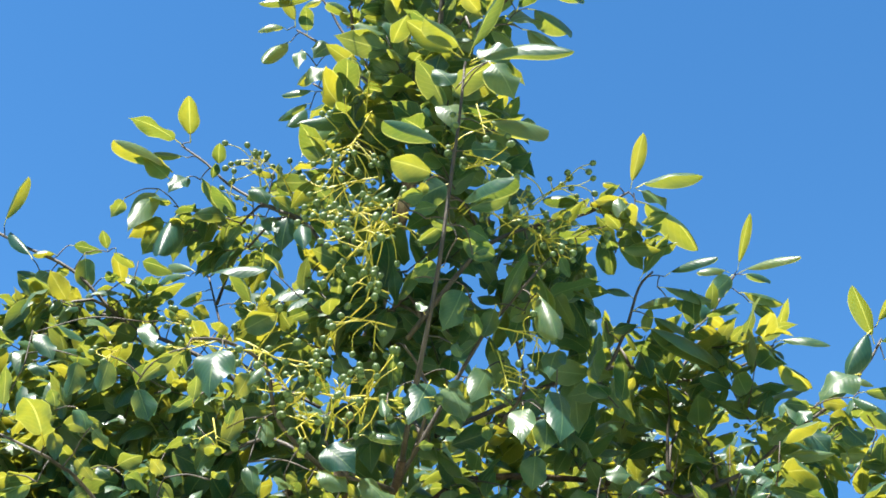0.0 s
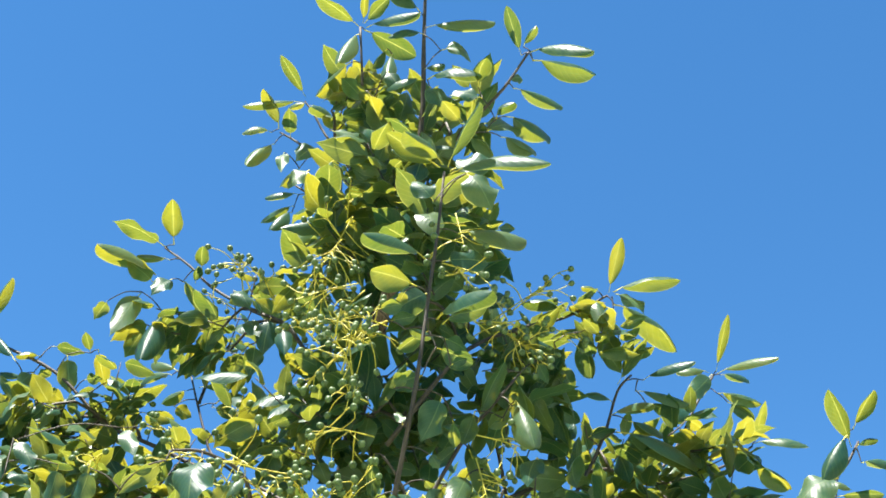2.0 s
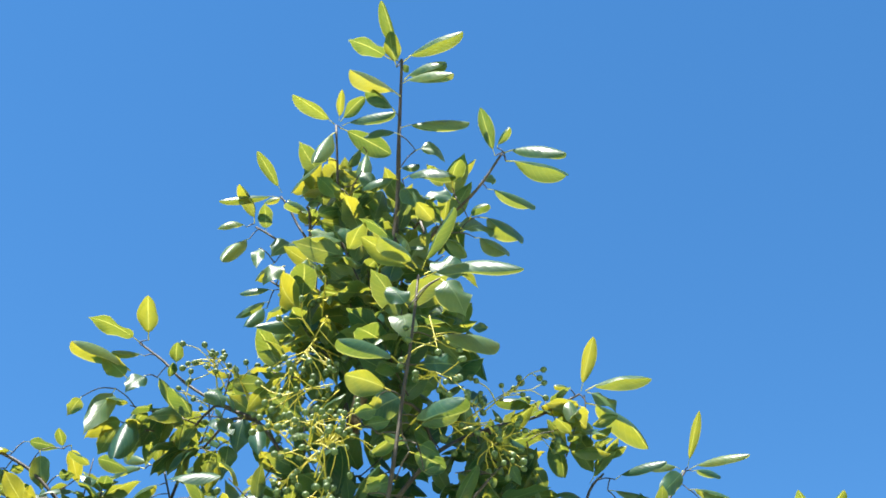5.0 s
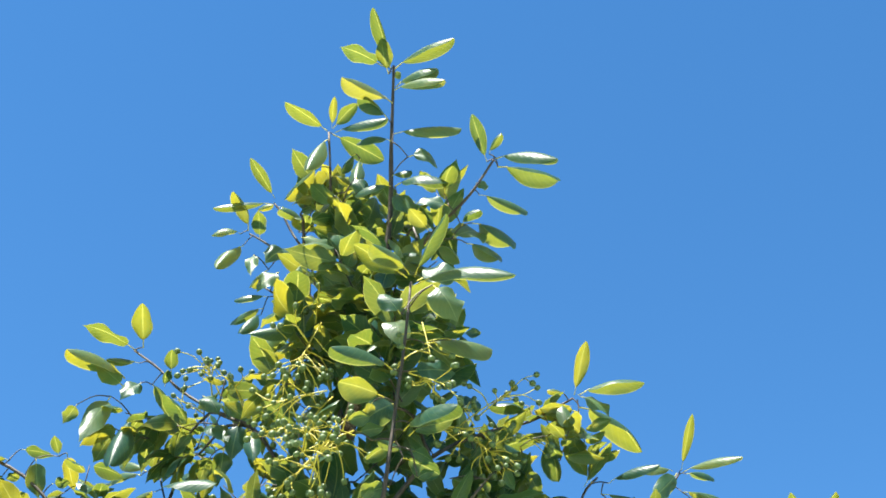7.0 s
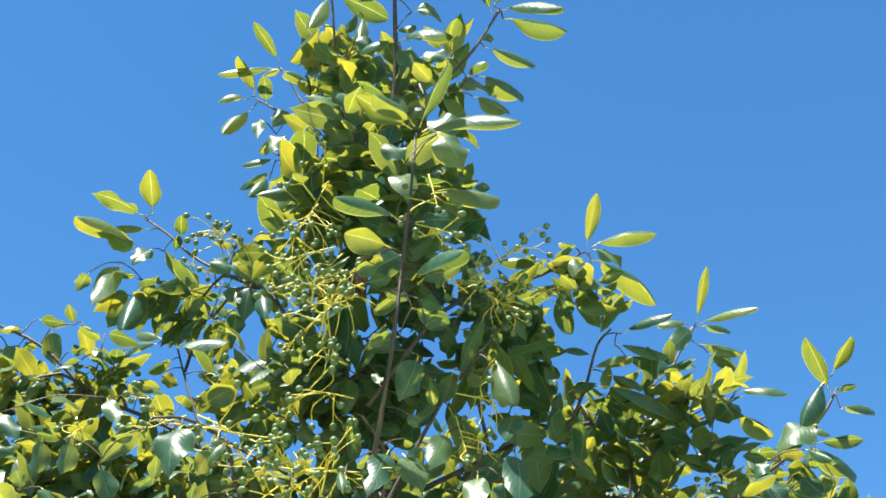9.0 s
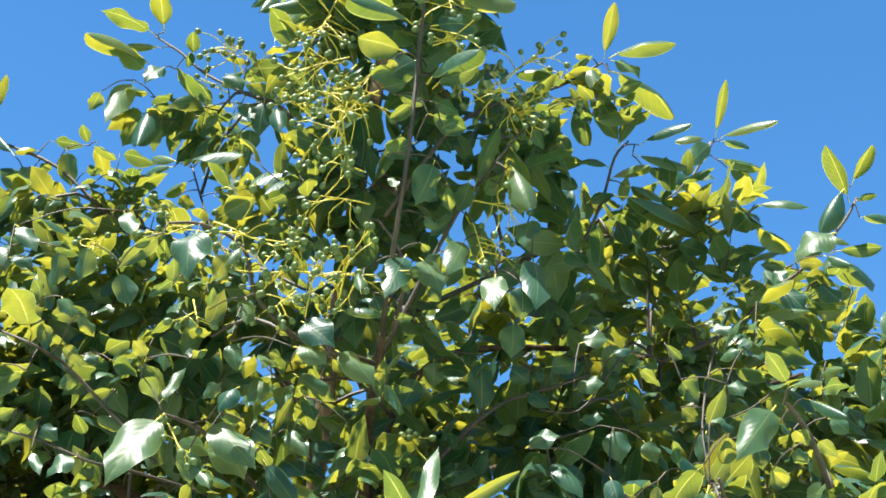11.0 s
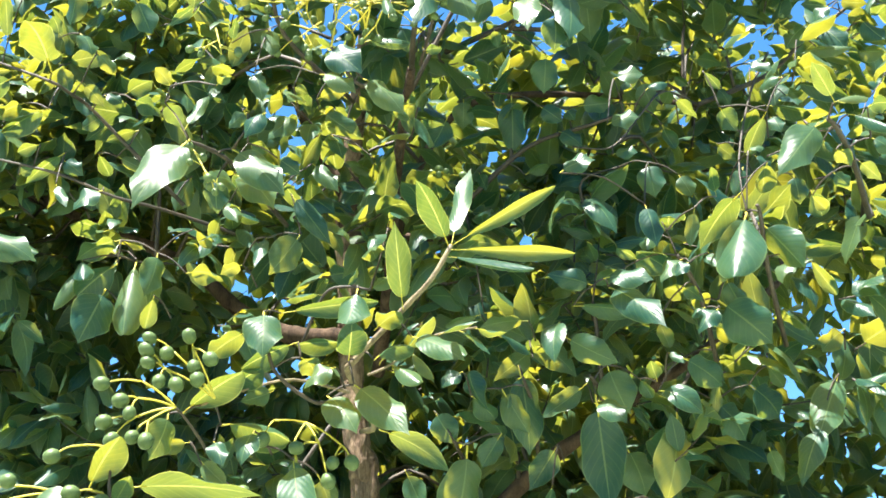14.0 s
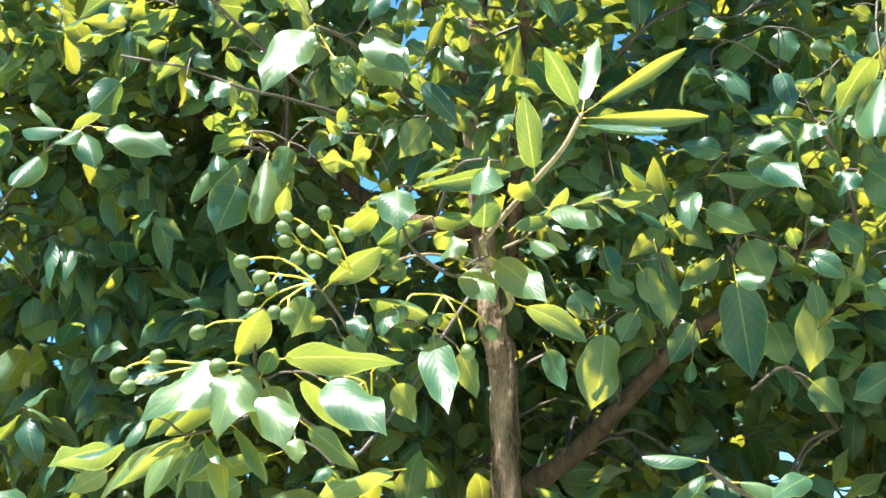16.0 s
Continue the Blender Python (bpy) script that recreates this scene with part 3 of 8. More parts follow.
spur(s, (0.009, 1.555, 2.953), (-0.036, 1.523, 2.874))
leaf(s, (-0.036, 1.523, 2.874), (-0.068, 1.523, 2.913), -81, 0.75, 9)
spur(s, (-0.036, 1.625, 2.846), (-0.048, 1.620, 2.848))
leaf(s, (-0.048, 1.620, 2.848), (-0.130, 1.509, 2.814), -20, 0.45, 0)
spur(s, (-0.036, 1.625, 2.846), (-0.023, 1.620, 2.844))
leaf(s, (-0.023, 1.620, 2.844), (0.048, 1.655, 2.869), 87, 0.54, 9)
spur(s, (-0.041, 1.631, 2.794), (-0.058, 1.620, 2.799))
leaf(s, (-0.058, 1.620, 2.799), (-0.124, 1.609, 2.817), 25, 0.75, 6)
spur(s, (-0.045, 1.634, 2.752), (-0.029, 1.620, 2.744))
leaf(s, (-0.029, 1.620, 2.744), (0.042, 1.505, 2.720), 23, 0.50, 0)
leaf(s, (-0.022, 1.620, 2.735), (0.036, 1.588, 2.755), 4, 0.68, 0)
spur(s, (-0.027, 1.620, 2.957), (0.009, 1.555, 2.953))
leaf(s, (0.009, 1.555, 2.953), (0.047, 1.552, 2.888), 82, 0.75, 11)
spur(s, (-0.030, 1.620, 2.902), (-0.001, 1.620, 2.895))
leaf(s, (-0.001, 1.620, 2.895), (0.100, 1.647, 2.914), 35, 0.68, 2)
spur(s, (-0.039, 1.629, 2.816), (-0.039, 1.660, 2.818))
leaf(s, (-0.039, 1.660, 2.818), (-0.099, 1.664, 2.781), -98, 0.67, 9)
spur(s, (-0.044, 1.633, 2.766), (-0.041, 1.680, 2.764))
leaf(s, (-0.041, 1.680, 2.764), (-0.083, 1.710, 2.753), 18, 0.62, 2)
spur(s, (-0.041, 1.680, 2.764), (-0.030, 1.680, 2.736))
leaf(s, (-0.030, 1.680, 2.736), (0.023, 1.700, 2.721), -29, 0.70, 6)
spur(s, (-0.030, 1.680, 2.736), (-0.049, 1.700, 2.701))
leaf(s, (-0.049, 1.700, 2.701), (-0.096, 1.710, 2.688), 42, 0.75, 11)

s = wood("branch", ((-0.183, 2.000, 2.800), (-0.278, 2.000, 2.972), (-0.355, 2.030, 3.033), (-0.436, 2.060, 3.102), (-0.485, 2.070, 3.157), (-0.537, 2.080, 3.204)), 0.0037, 0.0019)
spur(s, (-0.513, 2.050, 3.038), (-0.549, 2.017, 3.060))
leaf(s, (-0.549, 2.017, 3.060), (-0.571, 1.950, 2.926), -39, 0.29, 9)
spur(s, (-0.549, 2.017, 3.060), (-0.621, 2.072, 3.079))
leaf(s, (-0.621, 2.072, 3.079), (-0.648, 2.100, 3.057), 23, 0.65, 11)
spur(s, (-0.480, 2.055, 3.036), (-0.513, 2.050, 3.038))
leaf(s, (-0.513, 2.050, 3.038), (-0.520, 1.968, 2.898), -5, 0.41, 0)
spur(s, (-0.466, 2.055, 3.024), (-0.480, 2.055, 3.036))
leaf(s, (-0.480, 2.055, 3.036), (-0.521, 2.079, 2.969), -146, 0.39, 11)
spur(s, (-0.418, 2.022, 3.001), (-0.466, 2.055, 3.024))
leaf(s, (-0.466, 2.055, 3.024), (-0.476, 2.098, 2.988), 8, 0.63, 11)
spur(s, (-0.359, 2.019, 3.006), (-0.418, 2.022, 3.001))
leaf(s, (-0.418, 2.022, 3.001), (-0.433, 2.054, 2.963), -1, 0.75, 4)
spur(s, (-0.338, 1.999, 2.946), (-0.362, 2.025, 2.947))
leaf(s, (-0.362, 2.025, 2.947), (-0.385, 2.069, 2.921), -1, 0.60, 11)
spur(s, (-0.315, 1.992, 2.995), (-0.338, 1.999, 2.946))
leaf(s, (-0.338, 1.999, 2.946), (-0.347, 2.038, 2.902), 11, 0.66, 11)
spur(s, (-0.494, 2.078, 3.127), (-0.508, 2.051, 3.113))
leaf(s, (-0.508, 2.051, 3.113), (-0.533, 2.018, 3.057), -43, 0.55, 10)
spur(s, (-0.476, 2.068, 3.147), (-0.494, 2.078, 3.127))
leaf(s, (-0.494, 2.078, 3.127), (-0.472, 2.117, 3.124), 9, 0.75, 0)
spur(s, (-0.380, 2.020, 3.004), (-0.377, 1.954, 3.021))
leaf(s, (-0.377, 1.954, 3.021), (-0.343, 1.939, 2.979), 50, 0.75, 11)
spur(s, (-0.377, 2.038, 3.052), (-0.362, 2.042, 3.099))
leaf(s, (-0.362, 2.042, 3.099), (-0.329, 2.077, 3.094), -33, 0.75, 9)
spur(s, (-0.355, 2.030, 3.033), (-0.359, 2.019, 3.006))
leaf(s, (-0.359, 2.019, 3.006), (-0.330, 1.984, 2.951), 39, 0.48, 9)
spur(s, (-0.267, 2.000, 2.953), (-0.283, 1.924, 2.933))
leaf(s, (-0.283, 1.924, 2.933), (-0.272, 1.890, 2.855), 23, 0.39, 3)
spur(s, (-0.320, 2.016, 3.005), (-0.315, 1.992, 2.995))
leaf(s, (-0.315, 1.992, 2.995), (-0.324, 1.999, 2.922), -16, 0.58, 9)
spur(s, (-0.265, 2.005, 2.895), (-0.281, 2.006, 2.844))
leaf(s, (-0.281, 2.006, 2.844), (-0.314, 2.025, 2.834), 26, 0.74, 11)
spur(s, (-0.281, 2.006, 2.844), (-0.266, 1.997, 2.816))
leaf(s, (-0.266, 1.997, 2.816), (-0.251, 1.999, 2.767), 84, 0.60, 11)
spur(s, (-0.266, 1.997, 2.816), (-0.240, 2.007, 2.772))
leaf(s, (-0.240, 2.007, 2.772), (-0.252, 2.027, 2.741), -146, 0.75, 9)
leaf(s, (-0.192, 2.010, 2.822), (-0.200, 2.083, 2.792), 18, 0.41, 3)
spur(s, (-0.183, 2.000, 2.800), (-0.143, 1.997, 2.785))
leaf(s, (-0.143, 1.997, 2.785), (-0.165, 2.014, 2.753), 42, 0.75, 3)
spur(s, (-0.143, 1.997, 2.785), (-0.150, 1.977, 2.763))
leaf(s, (-0.150, 1.977, 2.763), (-0.112, 1.946, 2.784), 1, 0.75, 3)
spur(s, (-0.200, 2.000, 2.831), (-0.161, 2.004, 2.855))
leaf(s, (-0.161, 2.004, 2.855), (-0.122, 1.976, 2.878), -46, 0.75, 3)
spur(s, (-0.161, 2.004, 2.855), (-0.154, 2.009, 2.910))
leaf(s, (-0.154, 2.009, 2.910), (-0.168, 2.074, 2.897), 4, 0.41, 9)
spur(s, (-0.240, 2.007, 2.772), (-0.216, 1.982, 2.716))
leaf(s, (-0.216, 1.982, 2.716), (-0.197, 1.989, 2.678), 114, 0.75, 11)
spur(s, (-0.243, 2.000, 2.909), (-0.265, 2.005, 2.895))
leaf(s, (-0.265, 2.005, 2.895), (-0.283, 1.987, 2.906), 19, 0.75, 11)
spur(s, (-0.261, 2.000, 2.941), (-0.249, 2.009, 2.951))
leaf(s, (-0.249, 2.009, 2.951), (-0.266, 2.010, 2.906), -109, 0.63, 11)
leaf(s, (-0.459, 2.060, 3.141), (-0.456, 2.020, 3.168), 17, 0.73, 4)
leaf(s, (-0.467, 2.060, 3.111), (-0.460, 2.027, 3.127), 21, 0.73, 0)
spur(s, (-0.528, 2.078, 3.195), (-0.532, 2.060, 3.192))
leaf(s, (-0.532, 2.060, 3.192), (-0.618, 1.991, 3.202), 8, 0.39, 11)
spur(s, (-0.532, 2.060, 3.192), (-0.517, 2.060, 3.197))
leaf(s, (-0.517, 2.060, 3.197), (-0.511, 1.968, 3.236), 10, 0.52, 1)
spur(s, (-0.504, 2.074, 3.174), (-0.519, 2.060, 3.162))
leaf(s, (-0.519, 2.060, 3.162), (-0.573, 2.031, 3.154), -17, 0.54, 2)
leaf(s, (-0.358, 2.060, 3.089), (-0.309, 2.013, 3.111), 13, 0.55, 2)
leaf(s, (-0.540, 2.060, 3.109), (-0.584, 2.008, 3.123), 26, 0.59, 9)
leaf(s, (-0.541, 2.060, 3.129), (-0.618, 1.938, 3.113), -19, 0.53, 0)

s = wood("branch", ((-0.261, 2.200, 2.737), (-0.439, 2.360, 2.914), (-0.476, 2.380, 2.986), (-0.500, 2.390, 3.055), (-0.522, 2.400, 3.124)), 0.0031, 0.0019)
spur(s, (-0.522, 2.400, 3.124), (-0.461, 2.371, 3.171))
leaf(s, (-0.461, 2.371, 3.171), (-0.510, 2.418, 3.165), -19, 0.59, 2)
spur(s, (-0.522, 2.400, 3.124), (-0.549, 2.395, 3.134))
leaf(s, (-0.549, 2.395, 3.134), (-0.618, 2.447, 3.190), -44, 0.44, 0)
spur(s, (-0.549, 2.395, 3.134), (-0.562, 2.405, 3.131))
leaf(s, (-0.562, 2.405, 3.131), (-0.641, 2.463, 3.155), -34, 0.49, 1)
spur(s, (-0.512, 2.395, 3.093), (-0.523, 2.386, 3.084))
leaf(s, (-0.523, 2.386, 3.084), (-0.581, 2.434, 3.087), -17, 0.62, 0)
leaf(s, (-0.503, 2.395, 3.097), (-0.450, 2.427, 3.125), 53, 0.49, 0)
spur(s, (-0.498, 2.389, 3.049), (-0.464, 2.386, 3.056))
leaf(s, (-0.464, 2.386, 3.056), (-0.405, 2.334, 3.054), 23, 0.68, 4)
spur(s, (-0.464, 2.386, 3.056), (-0.466, 2.361, 3.033))
leaf(s, (-0.466, 2.361, 3.033), (-0.407, 2.375, 3.019), -26, 0.53, 9)
leaf(s, (-0.519, 2.400, 3.128), (-0.517, 2.358, 3.146), -1, 0.53, 9)
spur(s, (-0.522, 2.400, 3.124), (-0.529, 2.394, 3.133))
leaf(s, (-0.529, 2.394, 3.133), (-0.537, 2.359, 3.151), -1, 0.66, 6)
spur(s, (-0.468, 2.376, 2.970), (-0.446, 2.356, 2.988))
leaf(s, (-0.446, 2.356, 2.988), (-0.382, 2.369, 2.985), -21, 0.75, 11)
spur(s, (-0.407, 2.331, 2.882), (-0.405, 2.324, 2.896))
leaf(s, (-0.405, 2.324, 2.896), (-0.357, 2.330, 2.902), -15, 0.75, 3)
spur(s, (-0.324, 2.292, 2.901), (-0.351, 2.310, 2.960))
leaf(s, (-0.351, 2.310, 2.960), (-0.332, 2.341, 2.936), -15, 0.74, 9)
spur(s, (-0.358, 2.287, 2.834), (-0.324, 2.292, 2.901))
leaf(s, (-0.324, 2.292, 2.901), (-0.328, 2.259, 2.914), -1, 0.66, 3)
spur(s, (-0.504, 2.392, 3.068), (-0.541, 2.364, 3.036))
leaf(s, (-0.541, 2.364, 3.036), (-0.505, 2.380, 3.019), -60, 0.73, 11)
spur(s, (-0.441, 2.374, 3.066), (-0.396, 2.383, 3.045))
leaf(s, (-0.396, 2.383, 3.045), (-0.366, 2.398, 3.027), -33, 0.75, 4)
spur(s, (-0.464, 2.386, 3.056), (-0.441, 2.374, 3.066))
leaf(s, (-0.441, 2.374, 3.066), (-0.465, 2.327, 3.082), 8, 0.50, 3)
spur(s, (-0.478, 2.381, 2.992), (-0.496, 2.391, 2.991))
leaf(s, (-0.496, 2.391, 2.991), (-0.462, 2.415, 2.987), -41, 0.72, 9)

s = wood("branch", ((-0.338, 2.200, 2.706), (-0.431, 2.200, 2.804), (-0.534, 2.200, 2.860), (-0.620, 2.200, 2.900), (-0.725, 2.190, 2.999), (-0.843, 2.200, 3.065), (-0.950, 2.200, 3.127)), 0.0044, 0.0024)
spur(s, (-0.707, 2.179, 3.031), (-0.664, 2.174, 3.032))
leaf(s, (-0.664, 2.174, 3.032), (-0.668, 2.132, 3.050), 14, 0.51, 6)
spur(s, (-0.664, 2.174, 3.032), (-0.648, 2.163, 3.033))
leaf(s, (-0.648, 2.163, 3.033), (-0.645, 2.247, 3.002), -34, 0.37, 9)
spur(s, (-0.647, 2.197, 2.972), (-0.633, 2.201, 2.986))
leaf(s, (-0.633, 2.201, 2.986), (-0.582, 2.211, 2.984), -30, 0.50, 9)
spur(s, (-0.725, 2.190, 2.999), (-0.707, 2.179, 3.031))
leaf(s, (-0.707, 2.179, 3.031), (-0.695, 2.202, 2.960), -32, 0.57, 5)
spur(s, (-0.768, 2.194, 3.023), (-0.760, 2.192, 3.033))
leaf(s, (-0.760, 2.192, 3.033), (-0.800, 2.174, 3.030), 0, 0.75, 1)
spur(s, (-0.760, 2.192, 3.033), (-0.745, 2.198, 3.061))
leaf(s, (-0.745, 2.198, 3.061), (-0.682, 2.207, 3.053), -26, 0.42, 9)
spur(s, (-0.757, 2.193, 3.017), (-0.765, 2.191, 2.999))
leaf(s, (-0.765, 2.191, 2.999), (-0.793, 2.189, 2.962), -97, 0.69, 9)
spur(s, (-0.725, 2.190, 2.999), (-0.732, 2.197, 3.006))
leaf(s, (-0.732, 2.197, 3.006), (-0.761, 2.202, 3.001), 25, 0.75, 9)
spur(s, (-0.687, 2.194, 2.963), (-0.668, 2.179, 2.978))
leaf(s, (-0.668, 2.179, 2.978), (-0.635, 2.181, 2.983), -28, 0.75, 9)
spur(s, (-0.668, 2.195, 2.945), (-0.647, 2.197, 2.972))
leaf(s, (-0.647, 2.197, 2.972), (-0.679, 2.206, 2.962), 54, 0.75, 4)
spur(s, (-0.649, 2.197, 2.927), (-0.626, 2.185, 2.937))
leaf(s, (-0.626, 2.185, 2.937), (-0.564, 2.205, 2.931), -25, 0.58, 3)
spur(s, (-0.564, 2.205, 2.927), (-0.561, 2.207, 2.929))
leaf(s, (-0.561, 2.207, 2.929), (-0.505, 2.226, 2.926), -41, 0.54, 6)
spur(s, (-0.573, 2.200, 2.878), (-0.564, 2.205, 2.927))
leaf(s, (-0.564, 2.205, 2.927), (-0.580, 2.228, 2.913), 7, 0.75, 9)
spur(s, (-0.630, 2.199, 2.909), (-0.611, 2.173, 2.917))
leaf(s, (-0.611, 2.173, 2.917), (-0.589, 2.208, 2.902), 0, 0.75, 11)
spur(s, (-0.457, 2.184, 2.825), (-0.508, 1.896, 2.720))
leaf(s, (-0.508, 1.896, 2.720), (-0.474, 1.859, 2.653), 42, 0.36, 9)
spur(s, (-0.506, 2.200, 2.845), (-0.502, 2.209, 2.858))
leaf(s, (-0.502, 2.209, 2.858), (-0.610, 2.307, 2.827), 31, 0.30, 6)
spur(s, (-0.604, 2.195, 2.830), (-0.645, 2.187, 2.849))
leaf(s, (-0.645, 2.187, 2.849), (-0.664, 2.191, 2.791), -103, 0.75, 11)
spur(s, (-0.589, 2.200, 2.885), (-0.604, 2.195, 2.830))
leaf(s, (-0.604, 2.195, 2.830), (-0.573, 2.202, 2.788), 100, 0.75, 5)
spur(s, (-0.508, 1.896, 2.720), (-0.644, 1.827, 2.658))
leaf(s, (-0.644, 1.827, 2.658), (-0.604, 1.813, 2.605), 52, 0.47, 9)
spur(s, (-0.738, 2.163, 2.921), (-0.754, 2.184, 2.864))
leaf(s, (-0.754, 2.184, 2.864), (-0.708, 2.191, 2.860), 102, 0.75, 11)
spur(s, (-0.754, 2.184, 2.864), (-0.729, 2.181, 2.839))
leaf(s, (-0.729, 2.181, 2.839), (-0.713, 2.224, 2.794), -20, 0.55, 3)
spur(s, (-0.468, 2.200, 2.824), (-0.457, 2.184, 2.825))
leaf(s, (-0.457, 2.184, 2.825), (-0.459, 2.130, 2.706), -6, 0.55, 3)
spur(s, (-0.677, 2.195, 2.954), (-0.700, 2.195, 2.932))
leaf(s, (-0.700, 2.195, 2.932), (-0.732, 2.180, 2.939), 51, 0.73, 9)
spur(s, (-0.700, 2.195, 2.932), (-0.703, 2.200, 2.903))
leaf(s, (-0.703, 2.200, 2.903), (-0.668, 2.202, 2.888), -70, 0.74, 9)
spur(s, (-0.701, 2.197, 2.922), (-0.738, 2.163, 2.921))
leaf(s, (-0.738, 2.163, 2.921), (-0.771, 2.157, 2.888), 43, 0.65, 6)
spur(s, (-0.765, 2.191, 2.999), (-0.784, 2.189, 2.994))
leaf(s, (-0.784, 2.189, 2.994), (-0.753, 2.216, 2.977), -25, 0.69, 11)
spur(s, (-0.542, 2.200, 2.864), (-0.535, 2.190, 2.887))
leaf(s, (-0.535, 2.190, 2.887), (-0.509, 2.202, 2.878), -36, 0.75, 11)
spur(s, (-0.784, 2.189, 2.994), (-0.791, 2.156, 3.001))
leaf(s, (-0.791, 2.156, 3.001), (-0.857, 2.195, 3.090), -34, 0.34, 2)
leaf(s, (-0.759, 2.200, 2.966), (-0.865, 2.269, 2.965), 26, 0.36, 11)
leaf(s, (-0.783, 2.200, 2.992), (-0.825, 2.187, 2.999), -25, 0.73, 2)
leaf(s, (-0.770, 2.200, 2.933), (-0.843, 2.223, 2.912), -8, 0.67, 1)
spur(s, (-0.868, 2.200, 3.079), (-0.872, 2.195, 3.098))
leaf(s, (-0.872, 2.195, 3.098), (-0.842, 2.170, 3.196), 24, 0.40, 0)

s = wood("branch", ((-0.187, 1.900, 2.455), (-0.263, 1.750, 2.477), (-0.282, 1.700, 2.536), (-0.332, 1.660, 2.551), (-0.373, 1.640, 2.543)), 0.0034, 0.0019)
spur(s, (-0.373, 1.640, 2.543), (-0.377, 1.635, 2.525))
leaf(s, (-0.377, 1.635, 2.525), (-0.445, 1.672, 2.494), 33, 0.34, 11)
spur(s, (-0.336, 1.658, 2.550), (-0.330, 1.631, 2.526))
leaf(s, (-0.330, 1.631, 2.526), (-0.333, 1.585, 2.433), 7, 0.59, 11)
spur(s, (-0.277, 1.671, 2.522), (-0.295, 1.660, 2.509))
leaf(s, (-0.295, 1.660, 2.509), (-0.312, 1.668, 2.470), -139, 0.65, 9)
spur(s, (-0.288, 1.696, 2.538), (-0.277, 1.671, 2.522))
leaf(s, (-0.277, 1.671, 2.522), (-0.299, 1.658, 2.485), -41, 0.55, 3)
spur(s, (-0.330, 1.631, 2.526), (-0.346, 1.631, 2.460))
leaf(s, (-0.346, 1.631, 2.460), (-0.396, 1.656, 2.441), 23, 0.29, 11)
spur(s, (-0.346, 1.631, 2.460), (-0.358, 1.625, 2.440))
leaf(s, (-0.358, 1.625, 2.440), (-0.350, 1.593, 2.464), -17, 0.52, 3)
spur(s, (-0.280, 1.730, 2.477), (-0.334, 1.751, 2.470))
leaf(s, (-0.334, 1.751, 2.470), (-0.324, 1.724, 2.492), 2, 0.39, 11)
spur(s, (-0.266, 1.741, 2.488), (-0.280, 1.730, 2.477))
leaf(s, (-0.280, 1.730, 2.477), (-0.273, 1.711, 2.426), -3, 0.52, 9)
leaf(s, (-0.248, 1.794, 2.466), (-0.235, 1.816, 2.459), -53, 0.53, 11)
spur(s, (-0.290, 1.689, 2.392), (-0.203, 1.653, 2.364))
leaf(s, (-0.203, 1.653, 2.364), (-0.156, 1.644, 2.336), 58, 0.65, 11)
spur(s, (-0.215, 1.845, 2.463), (-0.233, 1.845, 2.432))
leaf(s, (-0.233, 1.845, 2.432), (-0.187, 1.838, 2.443), -31, 0.49, 11)
spur(s, (-0.187, 1.900, 2.455), (-0.178, 1.873, 2.452))
leaf(s, (-0.178, 1.873, 2.452), (-0.163, 1.896, 2.438), -23, 0.62, 6)
spur(s, (-0.258, 1.800, 2.428), (-0.252, 1.821, 2.392))
leaf(s, (-0.252, 1.821, 2.392), (-0.292, 1.804, 2.354), -66, 0.61, 11)
spur(s, (-0.233, 1.845, 2.432), (-0.229, 1.855, 2.420))
leaf(s, (-0.229, 1.855, 2.420), (-0.169, 1.874, 2.381), 122, 0.46, 11)
spur(s, (-0.216, 1.885, 2.397), (-0.155, 1.890, 2.359))
leaf(s, (-0.155, 1.890, 2.359), (-0.163, 1.929, 2.342), -14, 0.37, 6)
spur(s, (-0.197, 1.902, 2.425), (-0.216, 1.885, 2.397))
leaf(s, (-0.216, 1.885, 2.397), (-0.197, 1.866, 2.352), 20, 0.54, 9)
spur(s, (-0.431, 1.644, 2.486), (-0.473, 1.633, 2.511))
leaf(s, (-0.473, 1.633, 2.511), (-0.487, 1.653, 2.467), -143, 0.66, 5)
spur(s, (-0.418, 1.639, 2.506), (-0.437, 1.646, 2.478))
leaf(s, (-0.437, 1.646, 2.478), (-0.416, 1.656, 2.430), 115, 0.68, 5)
spur(s, (-0.280, 1.730, 2.477), (-0.290, 1.689, 2.392))
leaf(s, (-0.290, 1.689, 2.392), (-0.277, 1.682, 2.345), 54, 0.54, 11)
spur(s, (-0.275, 1.718, 2.515), (-0.258, 1.711, 2.517))
leaf(s, (-0.258, 1.711, 2.517), (-0.280, 1.722, 2.513), 21, 0.72, 9)
spur(s, (-0.377, 1.635, 2.525), (-0.418, 1.639, 2.506))
leaf(s, (-0.418, 1.639, 2.506), (-0.394, 1.636, 2.516), -39, 0.61, 6)
spur(s, (-0.238, 1.800, 2.470), (-0.258, 1.800, 2.428))
leaf(s, (-0.258, 1.800, 2.428), (-0.239, 1.811, 2.422), -46, 0.75, 9)
spur(s, (-0.187, 1.900, 2.455), (-0.197, 1.902, 2.425))
leaf(s, (-0.197, 1.902, 2.425), (-0.210, 1.878, 2.438), 20, 0.60, 9)
spur(s, (-0.439, 1.950, 2.712), (-0.449, 1.900, 2.724))
leaf(s, (-0.449, 1.900, 2.724), (-0.470, 1.875, 2.734), -6, 0.73, 2)
leaf(s, (-0.359, 1.900, 2.706), (-0.301, 1.879, 2.729), -43, 0.71, 3)
